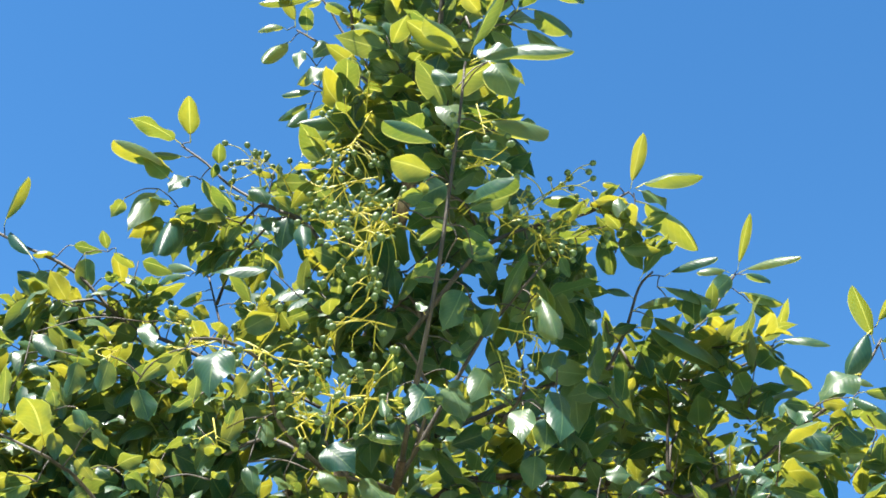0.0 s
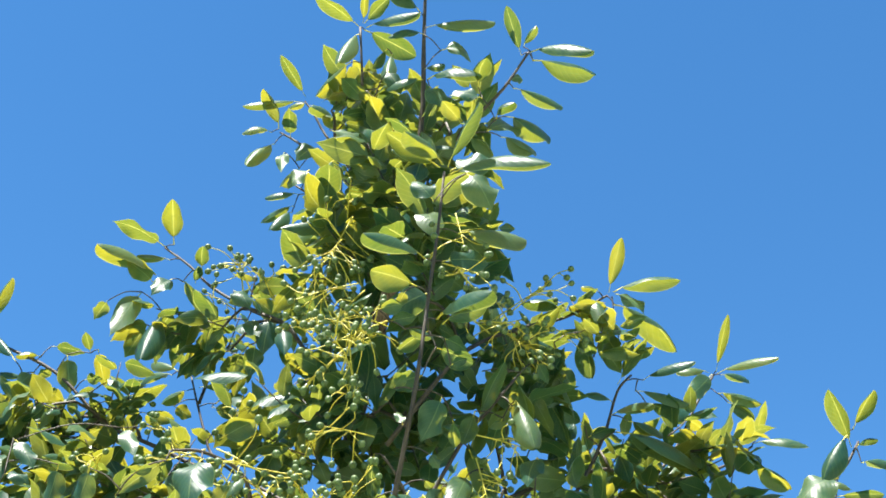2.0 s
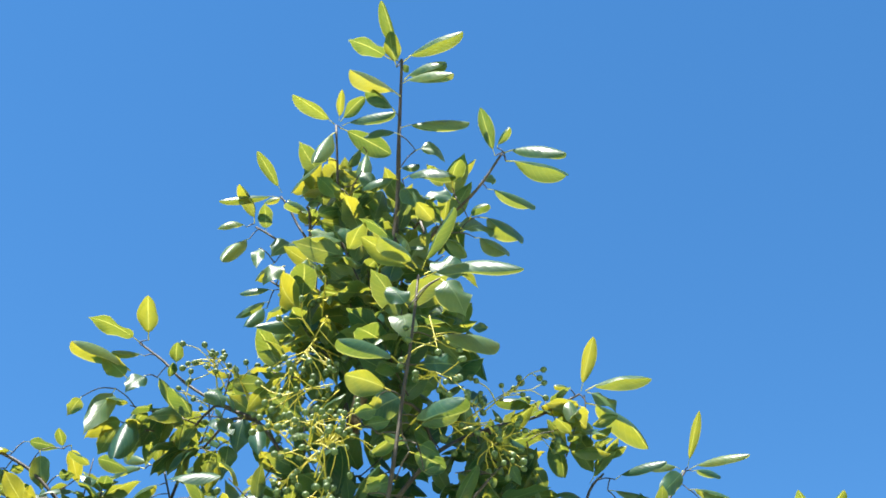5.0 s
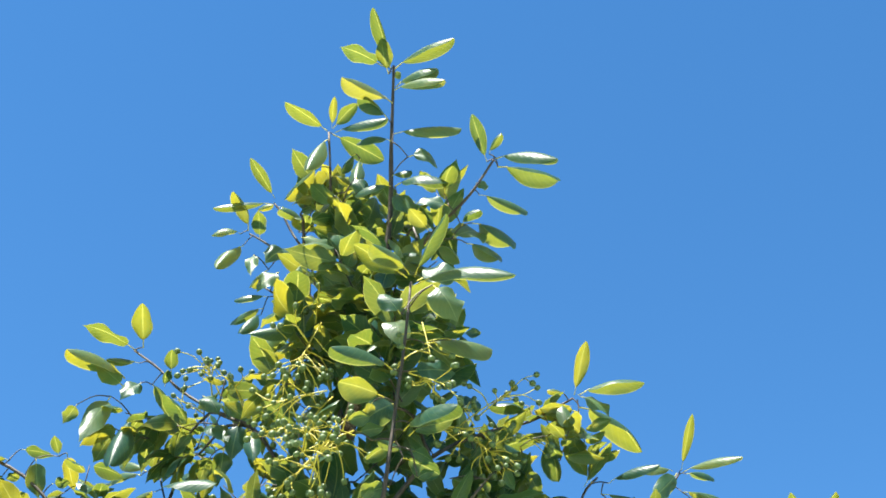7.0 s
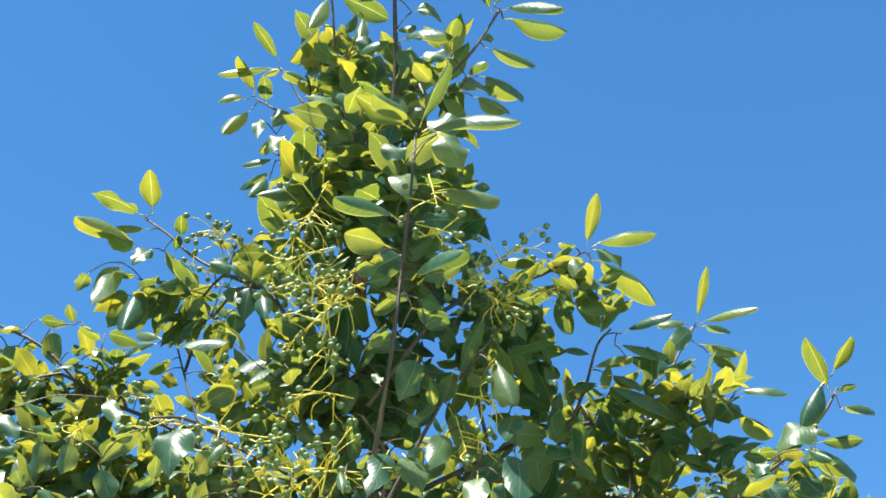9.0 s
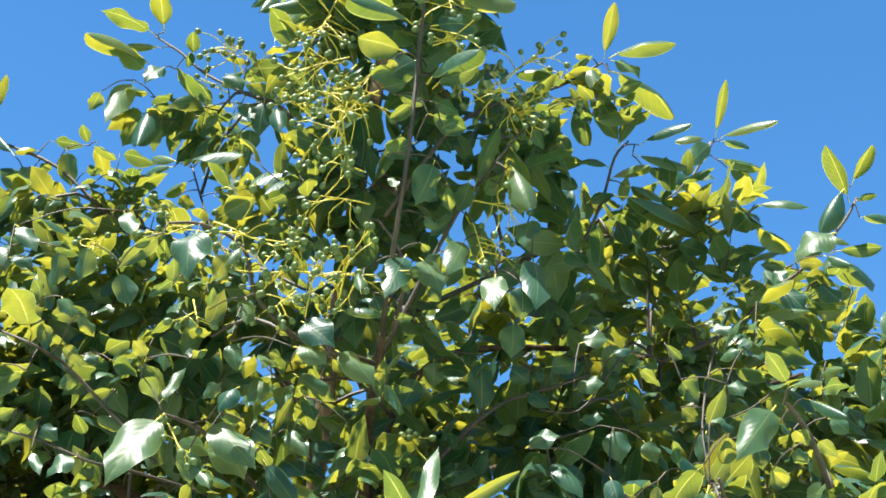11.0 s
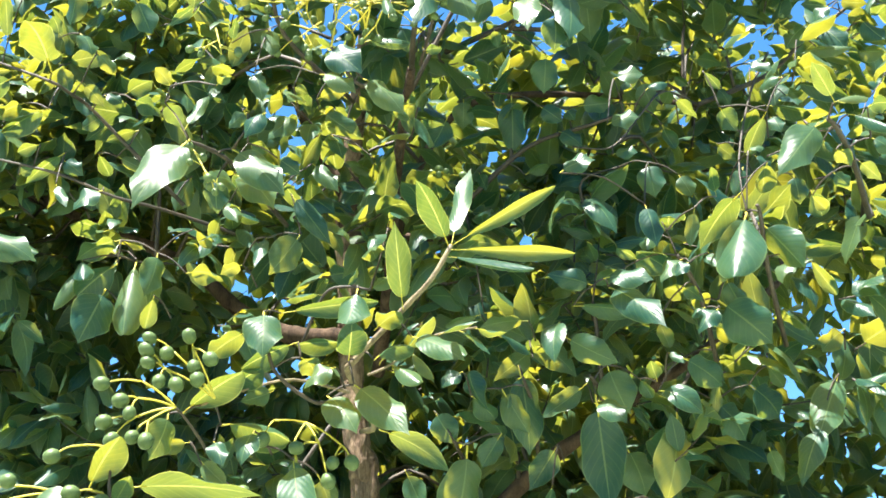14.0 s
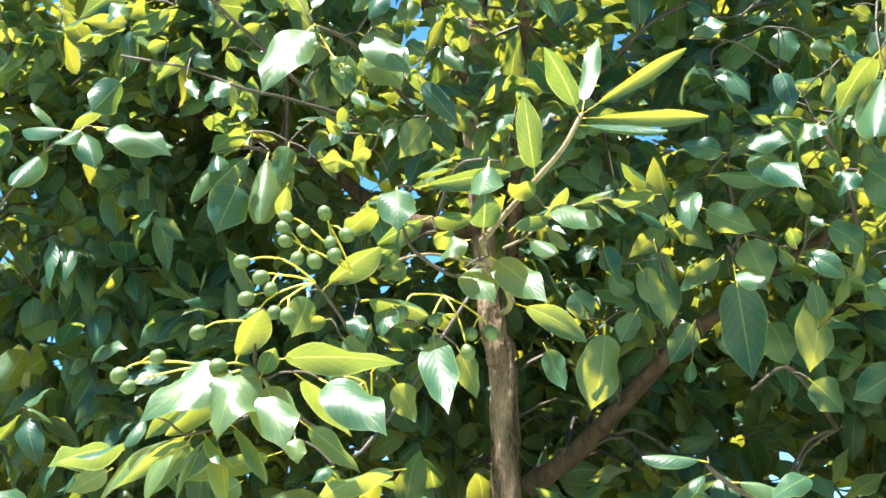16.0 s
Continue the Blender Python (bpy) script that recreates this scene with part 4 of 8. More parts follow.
s = wood("branch", ((-0.433, 1.950, 2.325), (-0.554, 1.900, 2.449), (-0.578, 1.850, 2.456), (-0.598, 1.820, 2.460), (-0.686, 1.850, 2.510)), 0.0030, 0.0019)
spur(s, (-0.643, 1.808, 2.592), (-0.649, 1.830, 2.662))
leaf(s, (-0.649, 1.830, 2.662), (-0.610, 1.827, 2.614), 55, 0.44, 9)
spur(s, (-0.678, 1.847, 2.505), (-0.671, 1.839, 2.533))
leaf(s, (-0.671, 1.839, 2.533), (-0.658, 1.778, 2.579), -5, 0.29, 11)
spur(s, (-0.598, 1.820, 2.460), (-0.591, 1.805, 2.466))
leaf(s, (-0.591, 1.805, 2.466), (-0.595, 1.693, 2.490), 1, 0.52, 11)
spur(s, (-0.558, 1.807, 2.526), (-0.590, 1.817, 2.526))
leaf(s, (-0.590, 1.817, 2.526), (-0.593, 1.793, 2.549), -2, 0.75, 11)
spur(s, (-0.538, 1.873, 2.464), (-0.516, 1.900, 2.478))
leaf(s, (-0.516, 1.900, 2.478), (-0.473, 1.887, 2.494), -31, 0.75, 3)
spur(s, (-0.576, 1.855, 2.455), (-0.562, 1.848, 2.473))
leaf(s, (-0.562, 1.848, 2.473), (-0.535, 1.876, 2.447), -34, 0.49, 9)
spur(s, (-0.558, 1.891, 2.450), (-0.538, 1.873, 2.464))
leaf(s, (-0.538, 1.873, 2.464), (-0.511, 1.879, 2.454), 74, 0.75, 9)
spur(s, (-0.523, 1.892, 2.474), (-0.498, 1.876, 2.458))
leaf(s, (-0.498, 1.876, 2.458), (-0.459, 1.901, 2.443), -13, 0.75, 9)
spur(s, (-0.589, 1.834, 2.458), (-0.597, 1.823, 2.419))
leaf(s, (-0.597, 1.823, 2.419), (-0.672, 1.862, 2.403), 5, 0.53, 6)
spur(s, (-0.597, 1.823, 2.419), (-0.632, 1.827, 2.431))
leaf(s, (-0.632, 1.827, 2.431), (-0.675, 1.834, 2.413), 20, 0.70, 11)
leaf(s, (-0.548, 1.905, 2.447), (-0.577, 1.908, 2.429), -116, 0.70, 9)
spur(s, (-0.510, 1.918, 2.404), (-0.495, 1.917, 2.430))
leaf(s, (-0.495, 1.917, 2.430), (-0.544, 1.920, 2.415), 28, 0.45, 3)
spur(s, (-0.444, 1.945, 2.336), (-0.424, 1.953, 2.372))
leaf(s, (-0.424, 1.953, 2.372), (-0.448, 1.961, 2.320), -129, 0.60, 5)
spur(s, (-0.538, 1.828, 2.507), (-0.558, 1.807, 2.526))
leaf(s, (-0.558, 1.807, 2.526), (-0.534, 1.800, 2.488), 30, 0.75, 9)
spur(s, (-0.645, 1.816, 2.616), (-0.572, 1.819, 2.614))
leaf(s, (-0.572, 1.819, 2.614), (-0.584, 1.840, 2.558), -140, 0.64, 5)
spur(s, (-0.671, 1.839, 2.533), (-0.643, 1.808, 2.592))
leaf(s, (-0.643, 1.808, 2.592), (-0.604, 1.809, 2.581), 59, 0.75, 11)
spur(s, (-0.527, 1.927, 2.394), (-0.553, 1.918, 2.396))
leaf(s, (-0.553, 1.918, 2.396), (-0.546, 1.961, 2.380), -17, 0.51, 6)
spur(s, (-0.510, 1.918, 2.404), (-0.527, 1.927, 2.394))
leaf(s, (-0.527, 1.927, 2.394), (-0.483, 1.933, 2.371), 115, 0.47, 5)
spur(s, (-0.562, 1.848, 2.473), (-0.538, 1.828, 2.507))
leaf(s, (-0.538, 1.828, 2.507), (-0.514, 1.848, 2.481), 106, 0.59, 11)
leaf(s, (-0.648, 1.840, 2.489), (-0.744, 1.829, 2.485), 34, 0.28, 6)
leaf(s, (-0.650, 1.840, 2.483), (-0.761, 1.882, 2.446), 33, 0.32, 11)
leaf(s, (-0.667, 1.840, 2.437), (-0.686, 1.803, 2.394), -29, 0.65, 11)
s = wood("branch", ((-0.269, 1.850, 2.247), (-0.312, 1.700, 2.265), (-0.336, 1.640, 2.262), (-0.352, 1.620, 2.261)), 0.0034, 0.0021)
spur(s, (-0.352, 1.620, 2.261), (-0.385, 1.625, 2.316))
leaf(s, (-0.385, 1.625, 2.316), (-0.371, 1.660, 2.300), -21, 0.62, 9)
spur(s, (-0.352, 1.620, 2.261), (-0.348, 1.606, 2.257))
leaf(s, (-0.348, 1.606, 2.257), (-0.398, 1.549, 2.149), -39, 0.46, 10)
spur(s, (-0.328, 1.660, 2.263), (-0.306, 1.649, 2.264))
leaf(s, (-0.306, 1.649, 2.264), (-0.236, 1.621, 2.191), 61, 0.46, 9)
spur(s, (-0.308, 1.714, 2.263), (-0.313, 1.701, 2.255))
leaf(s, (-0.313, 1.701, 2.255), (-0.257, 1.683, 2.202), 36, 0.64, 9)
spur(s, (-0.319, 1.684, 2.264), (-0.331, 1.689, 2.245))
leaf(s, (-0.331, 1.689, 2.245), (-0.331, 1.697, 2.200), 5, 0.75, 9)
spur(s, (-0.306, 1.649, 2.264), (-0.260, 1.612, 2.292))
leaf(s, (-0.260, 1.612, 2.292), (-0.283, 1.598, 2.254), -44, 0.75, 3)
spur(s, (-0.352, 1.620, 2.261), (-0.353, 1.599, 2.266))
leaf(s, (-0.353, 1.599, 2.266), (-0.330, 1.624, 2.327), 47, 0.25, 11)
spur(s, (-0.285, 1.795, 2.254), (-0.230, 1.804, 2.315))
leaf(s, (-0.230, 1.804, 2.315), (-0.193, 1.785, 2.266), 66, 0.43, 11)
spur(s, (-0.298, 1.704, 2.298), (-0.295, 1.677, 2.327))
leaf(s, (-0.295, 1.677, 2.327), (-0.317, 1.672, 2.304), -92, 0.65, 11)
spur(s, (-0.385, 1.625, 2.316), (-0.379, 1.623, 2.338))
leaf(s, (-0.379, 1.623, 2.338), (-0.395, 1.606, 2.356), 32, 0.71, 9)
spur(s, (-0.379, 1.623, 2.338), (-0.323, 1.620, 2.335))
leaf(s, (-0.323, 1.620, 2.335), (-0.303, 1.612, 2.345), -9, 0.75, 11)
spur(s, (-0.298, 1.704, 2.298), (-0.261, 1.713, 2.280))
leaf(s, (-0.261, 1.713, 2.280), (-0.233, 1.721, 2.261), 109, 0.75, 11)
spur(s, (-0.312, 1.700, 2.265), (-0.298, 1.704, 2.298))
leaf(s, (-0.298, 1.704, 2.298), (-0.271, 1.717, 2.292), -30, 0.73, 3)
s = wood("branch", ((-0.333, 1.950, 2.270), (-0.439, 1.850, 2.276), (-0.488, 1.800, 2.273), (-0.560, 1.780, 2.300), (-0.654, 1.780, 2.327)), 0.0026, 0.0016)
spur(s, (-0.560, 1.780, 2.300), (-0.555, 1.787, 2.334))
leaf(s, (-0.555, 1.787, 2.334), (-0.624, 1.839, 2.316), 8, 0.29, 3)
spur(s, (-0.547, 1.757, 2.309), (-0.546, 1.734, 2.264))
leaf(s, (-0.546, 1.734, 2.264), (-0.523, 1.714, 2.223), 35, 0.30, 9)
spur(s, (-0.502, 1.790, 2.279), (-0.492, 1.757, 2.264))
leaf(s, (-0.492, 1.757, 2.264), (-0.525, 1.741, 2.233), -50, 0.75, 9)
spur(s, (-0.594, 1.780, 2.310), (-0.586, 1.777, 2.342))
leaf(s, (-0.586, 1.777, 2.342), (-0.616, 1.777, 2.332), 32, 0.75, 6)
spur(s, (-0.560, 1.780, 2.300), (-0.547, 1.757, 2.309))
leaf(s, (-0.547, 1.757, 2.309), (-0.520, 1.758, 2.287), 97, 0.75, 11)
spur(s, (-0.611, 1.780, 2.315), (-0.615, 1.786, 2.303))
leaf(s, (-0.615, 1.786, 2.303), (-0.595, 1.784, 2.312), -47, 0.73, 9)
spur(s, (-0.645, 1.780, 2.325), (-0.653, 1.800, 2.305))
leaf(s, (-0.653, 1.800, 2.305), (-0.686, 1.771, 2.243), -94, 0.68, 5)
spur(s, (-0.466, 1.850, 2.200), (-0.476, 1.800, 2.212))
leaf(s, (-0.476, 1.800, 2.212), (-0.536, 1.803, 2.190), 26, 0.60, 11)
spur(s, (-0.476, 1.800, 2.212), (-0.478, 1.800, 2.180))
leaf(s, (-0.478, 1.800, 2.180), (-0.538, 1.834, 2.150), 30, 0.73, 6)
spur(s, (-0.476, 1.800, 2.212), (-0.427, 1.800, 2.193))
leaf(s, (-0.427, 1.800, 2.193), (-0.434, 1.782, 2.128), -61, 0.57, 11)
spur(s, (-0.427, 1.800, 2.193), (-0.389, 1.800, 2.164))
leaf(s, (-0.389, 1.800, 2.164), (-0.342, 1.819, 2.162), -19, 0.75, 11)
spur(s, (-0.427, 1.800, 2.193), (-0.381, 1.800, 2.225))
leaf(s, (-0.381, 1.800, 2.225), (-0.364, 1.829, 2.209), -10, 0.52, 6)
spur(s, (-0.306, 1.850, 2.161), (-0.316, 1.800, 2.173))
leaf(s, (-0.316, 1.800, 2.173), (-0.347, 1.809, 2.165), 31, 0.67, 9)
spur(s, (-0.316, 1.800, 2.173), (-0.263, 1.666, 2.155))
leaf(s, (-0.263, 1.666, 2.155), (-0.271, 1.632, 2.105), -5, 0.30, 9)
spur(s, (-0.286, 1.800, 2.209), (-0.243, 1.800, 2.213))
leaf(s, (-0.243, 1.800, 2.213), (-0.280, 1.787, 2.153), -102, 0.62, 10)
spur(s, (-0.243, 1.800, 2.213), (-0.257, 1.800, 2.271))
leaf(s, (-0.257, 1.800, 2.271), (-0.203, 1.800, 2.197), 93, 0.33, 9)
spur(s, (-0.679, 1.850, 2.220), (-0.689, 1.800, 2.232))
leaf(s, (-0.689, 1.800, 2.232), (-0.580, 1.791, 2.188), 59, 0.49, 11)

s = wood("branch", ((-0.104, 1.900, 2.700), (-0.013, 1.880, 2.828), (0.037, 1.910, 2.895), (0.113, 1.950, 2.955), (0.182, 1.970, 2.988), (0.260, 1.990, 3.050)), 0.0041, 0.0019)
spur(s, (0.260, 1.990, 3.050), (0.271, 1.987, 3.030))
leaf(s, (0.271, 1.987, 3.030), (0.404, 2.154, 3.060), 22, 0.34, 1)
spur(s, (0.238, 1.979, 2.966), (0.204, 1.946, 2.944))
leaf(s, (0.204, 1.946, 2.944), (0.231, 2.025, 2.908), 17, 0.57, 0)
spur(s, (0.217, 1.979, 3.016), (0.238, 1.979, 2.966))
leaf(s, (0.238, 1.979, 2.966), (0.280, 2.023, 2.913), -41, 0.50, 3)
spur(s, (0.204, 1.946, 2.944), (0.160, 1.934, 2.915))
leaf(s, (0.160, 1.934, 2.915), (0.159, 1.956, 2.859), 29, 0.68, 9)
spur(s, (0.160, 1.934, 2.915), (0.171, 1.952, 2.884))
leaf(s, (0.171, 1.952, 2.884), (0.196, 1.991, 2.856), -28, 0.53, 9)
spur(s, (0.019, 1.899, 2.871), (-0.028, 1.892, 2.933))
leaf(s, (-0.028, 1.892, 2.933), (0.045, 1.816, 2.921), 9, 0.43, 0)
leaf(s, (0.012, 1.894, 2.863), (-0.006, 1.919, 2.853), 7, 0.75, 6)
spur(s, (0.106, 1.946, 2.950), (0.108, 1.954, 2.936))
leaf(s, (0.108, 1.954, 2.936), (0.139, 1.993, 2.918), -11, 0.47, 6)
spur(s, (-0.046, 1.887, 2.781), (-0.017, 1.892, 2.756))
leaf(s, (-0.017, 1.892, 2.756), (-0.001, 1.931, 2.720), -9, 0.44, 11)
spur(s, (0.189, 1.972, 2.994), (0.180, 1.981, 3.028))
leaf(s, (0.180, 1.981, 3.028), (0.137, 1.997, 3.028), 14, 0.69, 3)
leaf(s, (0.194, 1.970, 3.005), (0.277, 2.004, 3.015), 34, 0.48, 4)
spur(s, (0.196, 1.974, 2.999), (0.189, 1.950, 2.998))
leaf(s, (0.189, 1.950, 2.998), (0.252, 1.960, 3.015), -37, 0.32, 3)
spur(s, (0.078, 1.932, 2.928), (0.083, 1.936, 2.911))
leaf(s, (0.083, 1.936, 2.911), (0.054, 1.948, 2.905), 50, 0.58, 3)
spur(s, (-0.021, 1.882, 2.816), (-0.028, 1.890, 2.835))
leaf(s, (-0.028, 1.890, 2.835), (-0.000, 1.919, 2.828), -7, 0.65, 9)
leaf(s, (-0.050, 1.888, 2.761), (-0.020, 1.895, 2.720), -61, 0.69, 11)
leaf(s, (0.262, 1.980, 3.050), (0.280, 1.911, 3.116), -6, 0.31, 6)
leaf(s, (0.270, 1.980, 3.051), (0.381, 1.959, 3.075), 11, 0.48, 4)
leaf(s, (0.273, 1.980, 3.048), (0.322, 1.968, 3.001), 45, 0.75, 10)
spur(s, (0.253, 1.988, 3.044), (0.244, 1.980, 3.052))
leaf(s, (0.244, 1.980, 3.052), (0.214, 1.965, 3.053), -10, 0.73, 0)
leaf(s, (0.180, 1.980, 3.013), (0.114, 1.978, 3.031), 1, 0.66, 1)
spur(s, (0.267, 1.980, 3.041), (0.268, 1.980, 3.015))
leaf(s, (0.268, 1.980, 3.015), (0.190, 1.974, 3.018), 25, 0.62, 4)
leaf(s, (0.097, 1.980, 3.036), (0.056, 1.939, 2.985), -56, 0.54, 9)

s = wood("branch", ((-0.105, 1.900, 2.471), (0.007, 1.860, 2.679), (0.048, 1.840, 2.727), (0.090, 1.820, 2.775)), 0.0034, 0.0021)
spur(s, (0.090, 1.820, 2.775), (0.123, 1.825, 2.810))
leaf(s, (0.123, 1.825, 2.810), (0.143, 1.865, 2.792), -22, 0.37, 9)
leaf(s, (0.086, 1.819, 2.775), (0.117, 1.897, 2.737), 21, 0.61, 4)
spur(s, (0.059, 1.835, 2.740), (0.044, 1.841, 2.754))
leaf(s, (0.044, 1.841, 2.754), (0.060, 1.858, 2.716), -15, 0.57, 5)
spur(s, (0.011, 1.858, 2.683), (0.021, 1.851, 2.669))
leaf(s, (0.021, 1.851, 2.669), (0.056, 1.937, 2.623), -21, 0.34, 9)
spur(s, (0.067, 1.831, 2.749), (0.084, 1.809, 2.718))
leaf(s, (0.084, 1.809, 2.718), (0.051, 1.839, 2.699), 31, 0.62, 6)
spur(s, (-0.024, 1.871, 2.622), (0.010, 1.874, 2.609))
leaf(s, (0.010, 1.874, 2.609), (-0.012, 1.898, 2.574), 17, 0.75, 11)
leaf(s, (0.062, 1.833, 2.744), (0.043, 1.923, 2.725), -15, 0.37, 1)
leaf(s, (0.048, 1.840, 2.727), (0.022, 1.908, 2.694), -28, 0.51, 2)
leaf(s, (0.023, 1.852, 2.698), (-0.018, 1.816, 2.692), -27, 0.63, 0)
leaf(s, (0.033, 1.847, 2.710), (0.071, 1.786, 2.783), -6, 0.33, 1)
leaf(s, (0.015, 1.856, 2.689), (0.047, 1.917, 2.661), 25, 0.59, 2)
leaf(s, (0.007, 1.860, 2.679), (-0.035, 1.863, 2.641), 59, 0.45, 9)

s = wood("branch", ((-0.059, 2.000, 2.588), (0.038, 2.050, 2.663), (0.143, 2.100, 2.741), (0.263, 2.150, 2.800), (0.343, 2.240, 2.826), (0.405, 2.250, 2.904), (0.445, 2.260, 2.989), (0.492, 2.280, 3.074)), 0.0044, 0.0021)
spur(s, (0.492, 2.280, 3.074), (0.494, 2.260, 3.071))
leaf(s, (0.494, 2.260, 3.071), (0.507, 2.165, 3.136), 1, 0.20, 6)
leaf(s, (0.499, 2.272, 3.074), (0.596, 2.192, 3.066), 32, 0.38, 0)
spur(s, (0.492, 2.280, 3.074), (0.503, 2.265, 3.066))
leaf(s, (0.503, 2.265, 3.066), (0.568, 2.314, 3.090), 28, 0.48, 0)
leaf(s, (0.488, 2.274, 3.072), (0.423, 2.217, 2.979), -81, 0.31, 9)
leaf(s, (0.482, 2.275, 3.077), (0.421, 2.270, 3.079), -35, 0.74, 0)
spur(s, (0.420, 2.254, 2.935), (0.405, 2.257, 2.949))
leaf(s, (0.405, 2.257, 2.949), (0.431, 2.247, 2.985), -17, 0.75, 11)
spur(s, (0.475, 2.273, 3.043), (0.491, 2.262, 3.024))
leaf(s, (0.491, 2.262, 3.024), (0.585, 2.312, 3.037), 5, 0.42, 0)
spur(s, (0.491, 2.262, 3.024), (0.510, 2.266, 3.007))
leaf(s, (0.510, 2.266, 3.007), (0.562, 2.292, 2.990), -14, 0.60, 4)
spur(s, (0.430, 2.256, 2.958), (0.452, 2.261, 2.947))
leaf(s, (0.452, 2.261, 2.947), (0.545, 2.333, 2.963), 28, 0.48, 0)
spur(s, (0.423, 2.255, 2.943), (0.450, 2.245, 2.922))
leaf(s, (0.450, 2.245, 2.922), (0.504, 2.272, 2.899), -34, 0.56, 9)
spur(s, (0.270, 2.158, 2.802), (0.278, 2.163, 2.824))
leaf(s, (0.278, 2.163, 2.824), (0.363, 2.204, 2.809), -24, 0.45, 11)
spur(s, (0.299, 2.191, 2.812), (0.306, 2.189, 2.831))
leaf(s, (0.306, 2.189, 2.831), (0.344, 2.235, 2.815), -29, 0.51, 3)
spur(s, (0.299, 2.191, 2.812), (0.287, 2.198, 2.772))
leaf(s, (0.287, 2.198, 2.772), (0.346, 2.173, 2.670), 43, 0.75, 10)
spur(s, (0.143, 2.100, 2.741), (0.141, 2.088, 2.744))
leaf(s, (0.141, 2.088, 2.744), (0.178, 2.120, 2.694), -27, 0.51, 5)
spur(s, (0.117, 2.074, 2.768), (0.138, 2.080, 2.819))
leaf(s, (0.138, 2.080, 2.819), (0.169, 2.115, 2.806), -15, 0.67, 11)
spur(s, (0.141, 2.088, 2.744), (0.117, 2.074, 2.768))
leaf(s, (0.117, 2.074, 2.768), (0.120, 2.039, 2.706), -4, 0.56, 10)
spur(s, (0.382, 2.246, 2.876), (0.376, 2.255, 2.888))
leaf(s, (0.376, 2.255, 2.888), (0.477, 2.253, 2.863), -30, 0.33, 6)
spur(s, (0.306, 2.189, 2.831), (0.322, 2.189, 2.867))
leaf(s, (0.322, 2.189, 2.867), (0.378, 2.244, 2.859), 29, 0.65, 0)
spur(s, (0.349, 2.241, 2.833), (0.348, 2.226, 2.829))
leaf(s, (0.348, 2.226, 2.829), (0.392, 2.242, 2.807), -42, 0.60, 3)
spur(s, (0.285, 2.175, 2.807), (0.283, 2.159, 2.807))
leaf(s, (0.283, 2.159, 2.807), (0.327, 2.173, 2.800), -17, 0.67, 11)
spur(s, (0.399, 2.249, 2.897), (0.383, 2.242, 2.911))
leaf(s, (0.383, 2.242, 2.911), (0.377, 2.225, 2.938), 26, 0.66, 3)
leaf(s, (0.058, 2.065, 2.672), (0.070, 2.029, 2.613), 31, 0.53, 11)
s = wood("branch", ((0.339, 2.220, 2.808), (0.414, 2.220, 2.824), (0.485, 2.240, 2.860), (0.543, 2.260, 2.911)), 0.0034, 0.0019)
spur(s, (0.543, 2.260, 2.911), (0.544, 2.236, 2.908))
leaf(s, (0.544, 2.236, 2.908), (0.547, 2.133, 2.936), 11, 0.22, 9)
leaf(s, (0.546, 2.255, 2.915), (0.638, 2.228, 2.905), 37, 0.48, 4)
spur(s, (0.527, 2.255, 2.897), (0.537, 2.254, 2.873))
leaf(s, (0.537, 2.254, 2.873), (0.622, 2.342, 2.875), -2, 0.48, 0)
spur(s, (0.453, 2.231, 2.844), (0.457, 2.236, 2.818))
leaf(s, (0.457, 2.236, 2.818), (0.512, 2.246, 2.786), -61, 0.75, 9)
spur(s, (0.381, 2.207, 2.797), (0.417, 2.194, 2.740))
leaf(s, (0.417, 2.194, 2.740), (0.423, 2.127, 2.760), -13, 0.28, 11)
spur(s, (0.380, 2.220, 2.817), (0.381, 2.207, 2.797))
leaf(s, (0.381, 2.207, 2.797), (0.422, 2.245, 2.780), 7, 0.75, 4)

s = wood("branch", ((0.037, 2.000, 2.625), (0.149, 2.000, 2.623), (0.195, 2.000, 2.683), (0.243, 2.020, 2.789), (0.272, 2.030, 2.882), (0.299, 2.040, 2.921)), 0.0037, 0.0019)
spur(s, (0.284, 2.018, 2.896), (0.314, 2.013, 2.895))
leaf(s, (0.314, 2.013, 2.895), (0.392, 1.960, 2.905), 35, 0.48, 0)
spur(s, (0.305, 2.014, 2.895), (0.299, 2.006, 2.870))
leaf(s, (0.299, 2.006, 2.870), (0.390, 2.018, 2.858), 38, 0.47, 2)
leaf(s, (0.263, 2.031, 2.861), (0.212, 1.984, 2.855), -27, 0.52, 4)
spur(s, (0.256, 2.025, 2.831), (0.257, 2.005, 2.822))
leaf(s, (0.257, 2.005, 2.822), (0.308, 1.898, 2.786), 11, 0.36, 0)
spur(s, (0.216, 2.011, 2.782), (0.211, 2.000, 2.799))
leaf(s, (0.211, 2.000, 2.799), (0.158, 1.983, 2.824), 33, 0.50, 3)
spur(s, (0.238, 2.018, 2.777), (0.259, 1.972, 2.772))
leaf(s, (0.259, 1.972, 2.772), (0.410, 2.095, 2.788), 28, 0.42, 0)
spur(s, (0.299, 2.006, 2.870), (0.318, 2.023, 2.856))
leaf(s, (0.318, 2.023, 2.856), (0.371, 2.043, 2.849), -30, 0.50, 6)
leaf(s, (0.273, 2.026, 2.894), (0.314, 1.947, 2.935), -7, 0.24, 6)
spur(s, (0.289, 2.036, 2.907), (0.284, 2.018, 2.896))
leaf(s, (0.284, 2.018, 2.896), (0.296, 1.969, 2.943), 5, 0.30, 11)
spur(s, (0.195, 2.000, 2.683), (0.208, 1.986, 2.673))
leaf(s, (0.208, 1.986, 2.673), (0.255, 2.042, 2.635), -22, 0.45, 11)
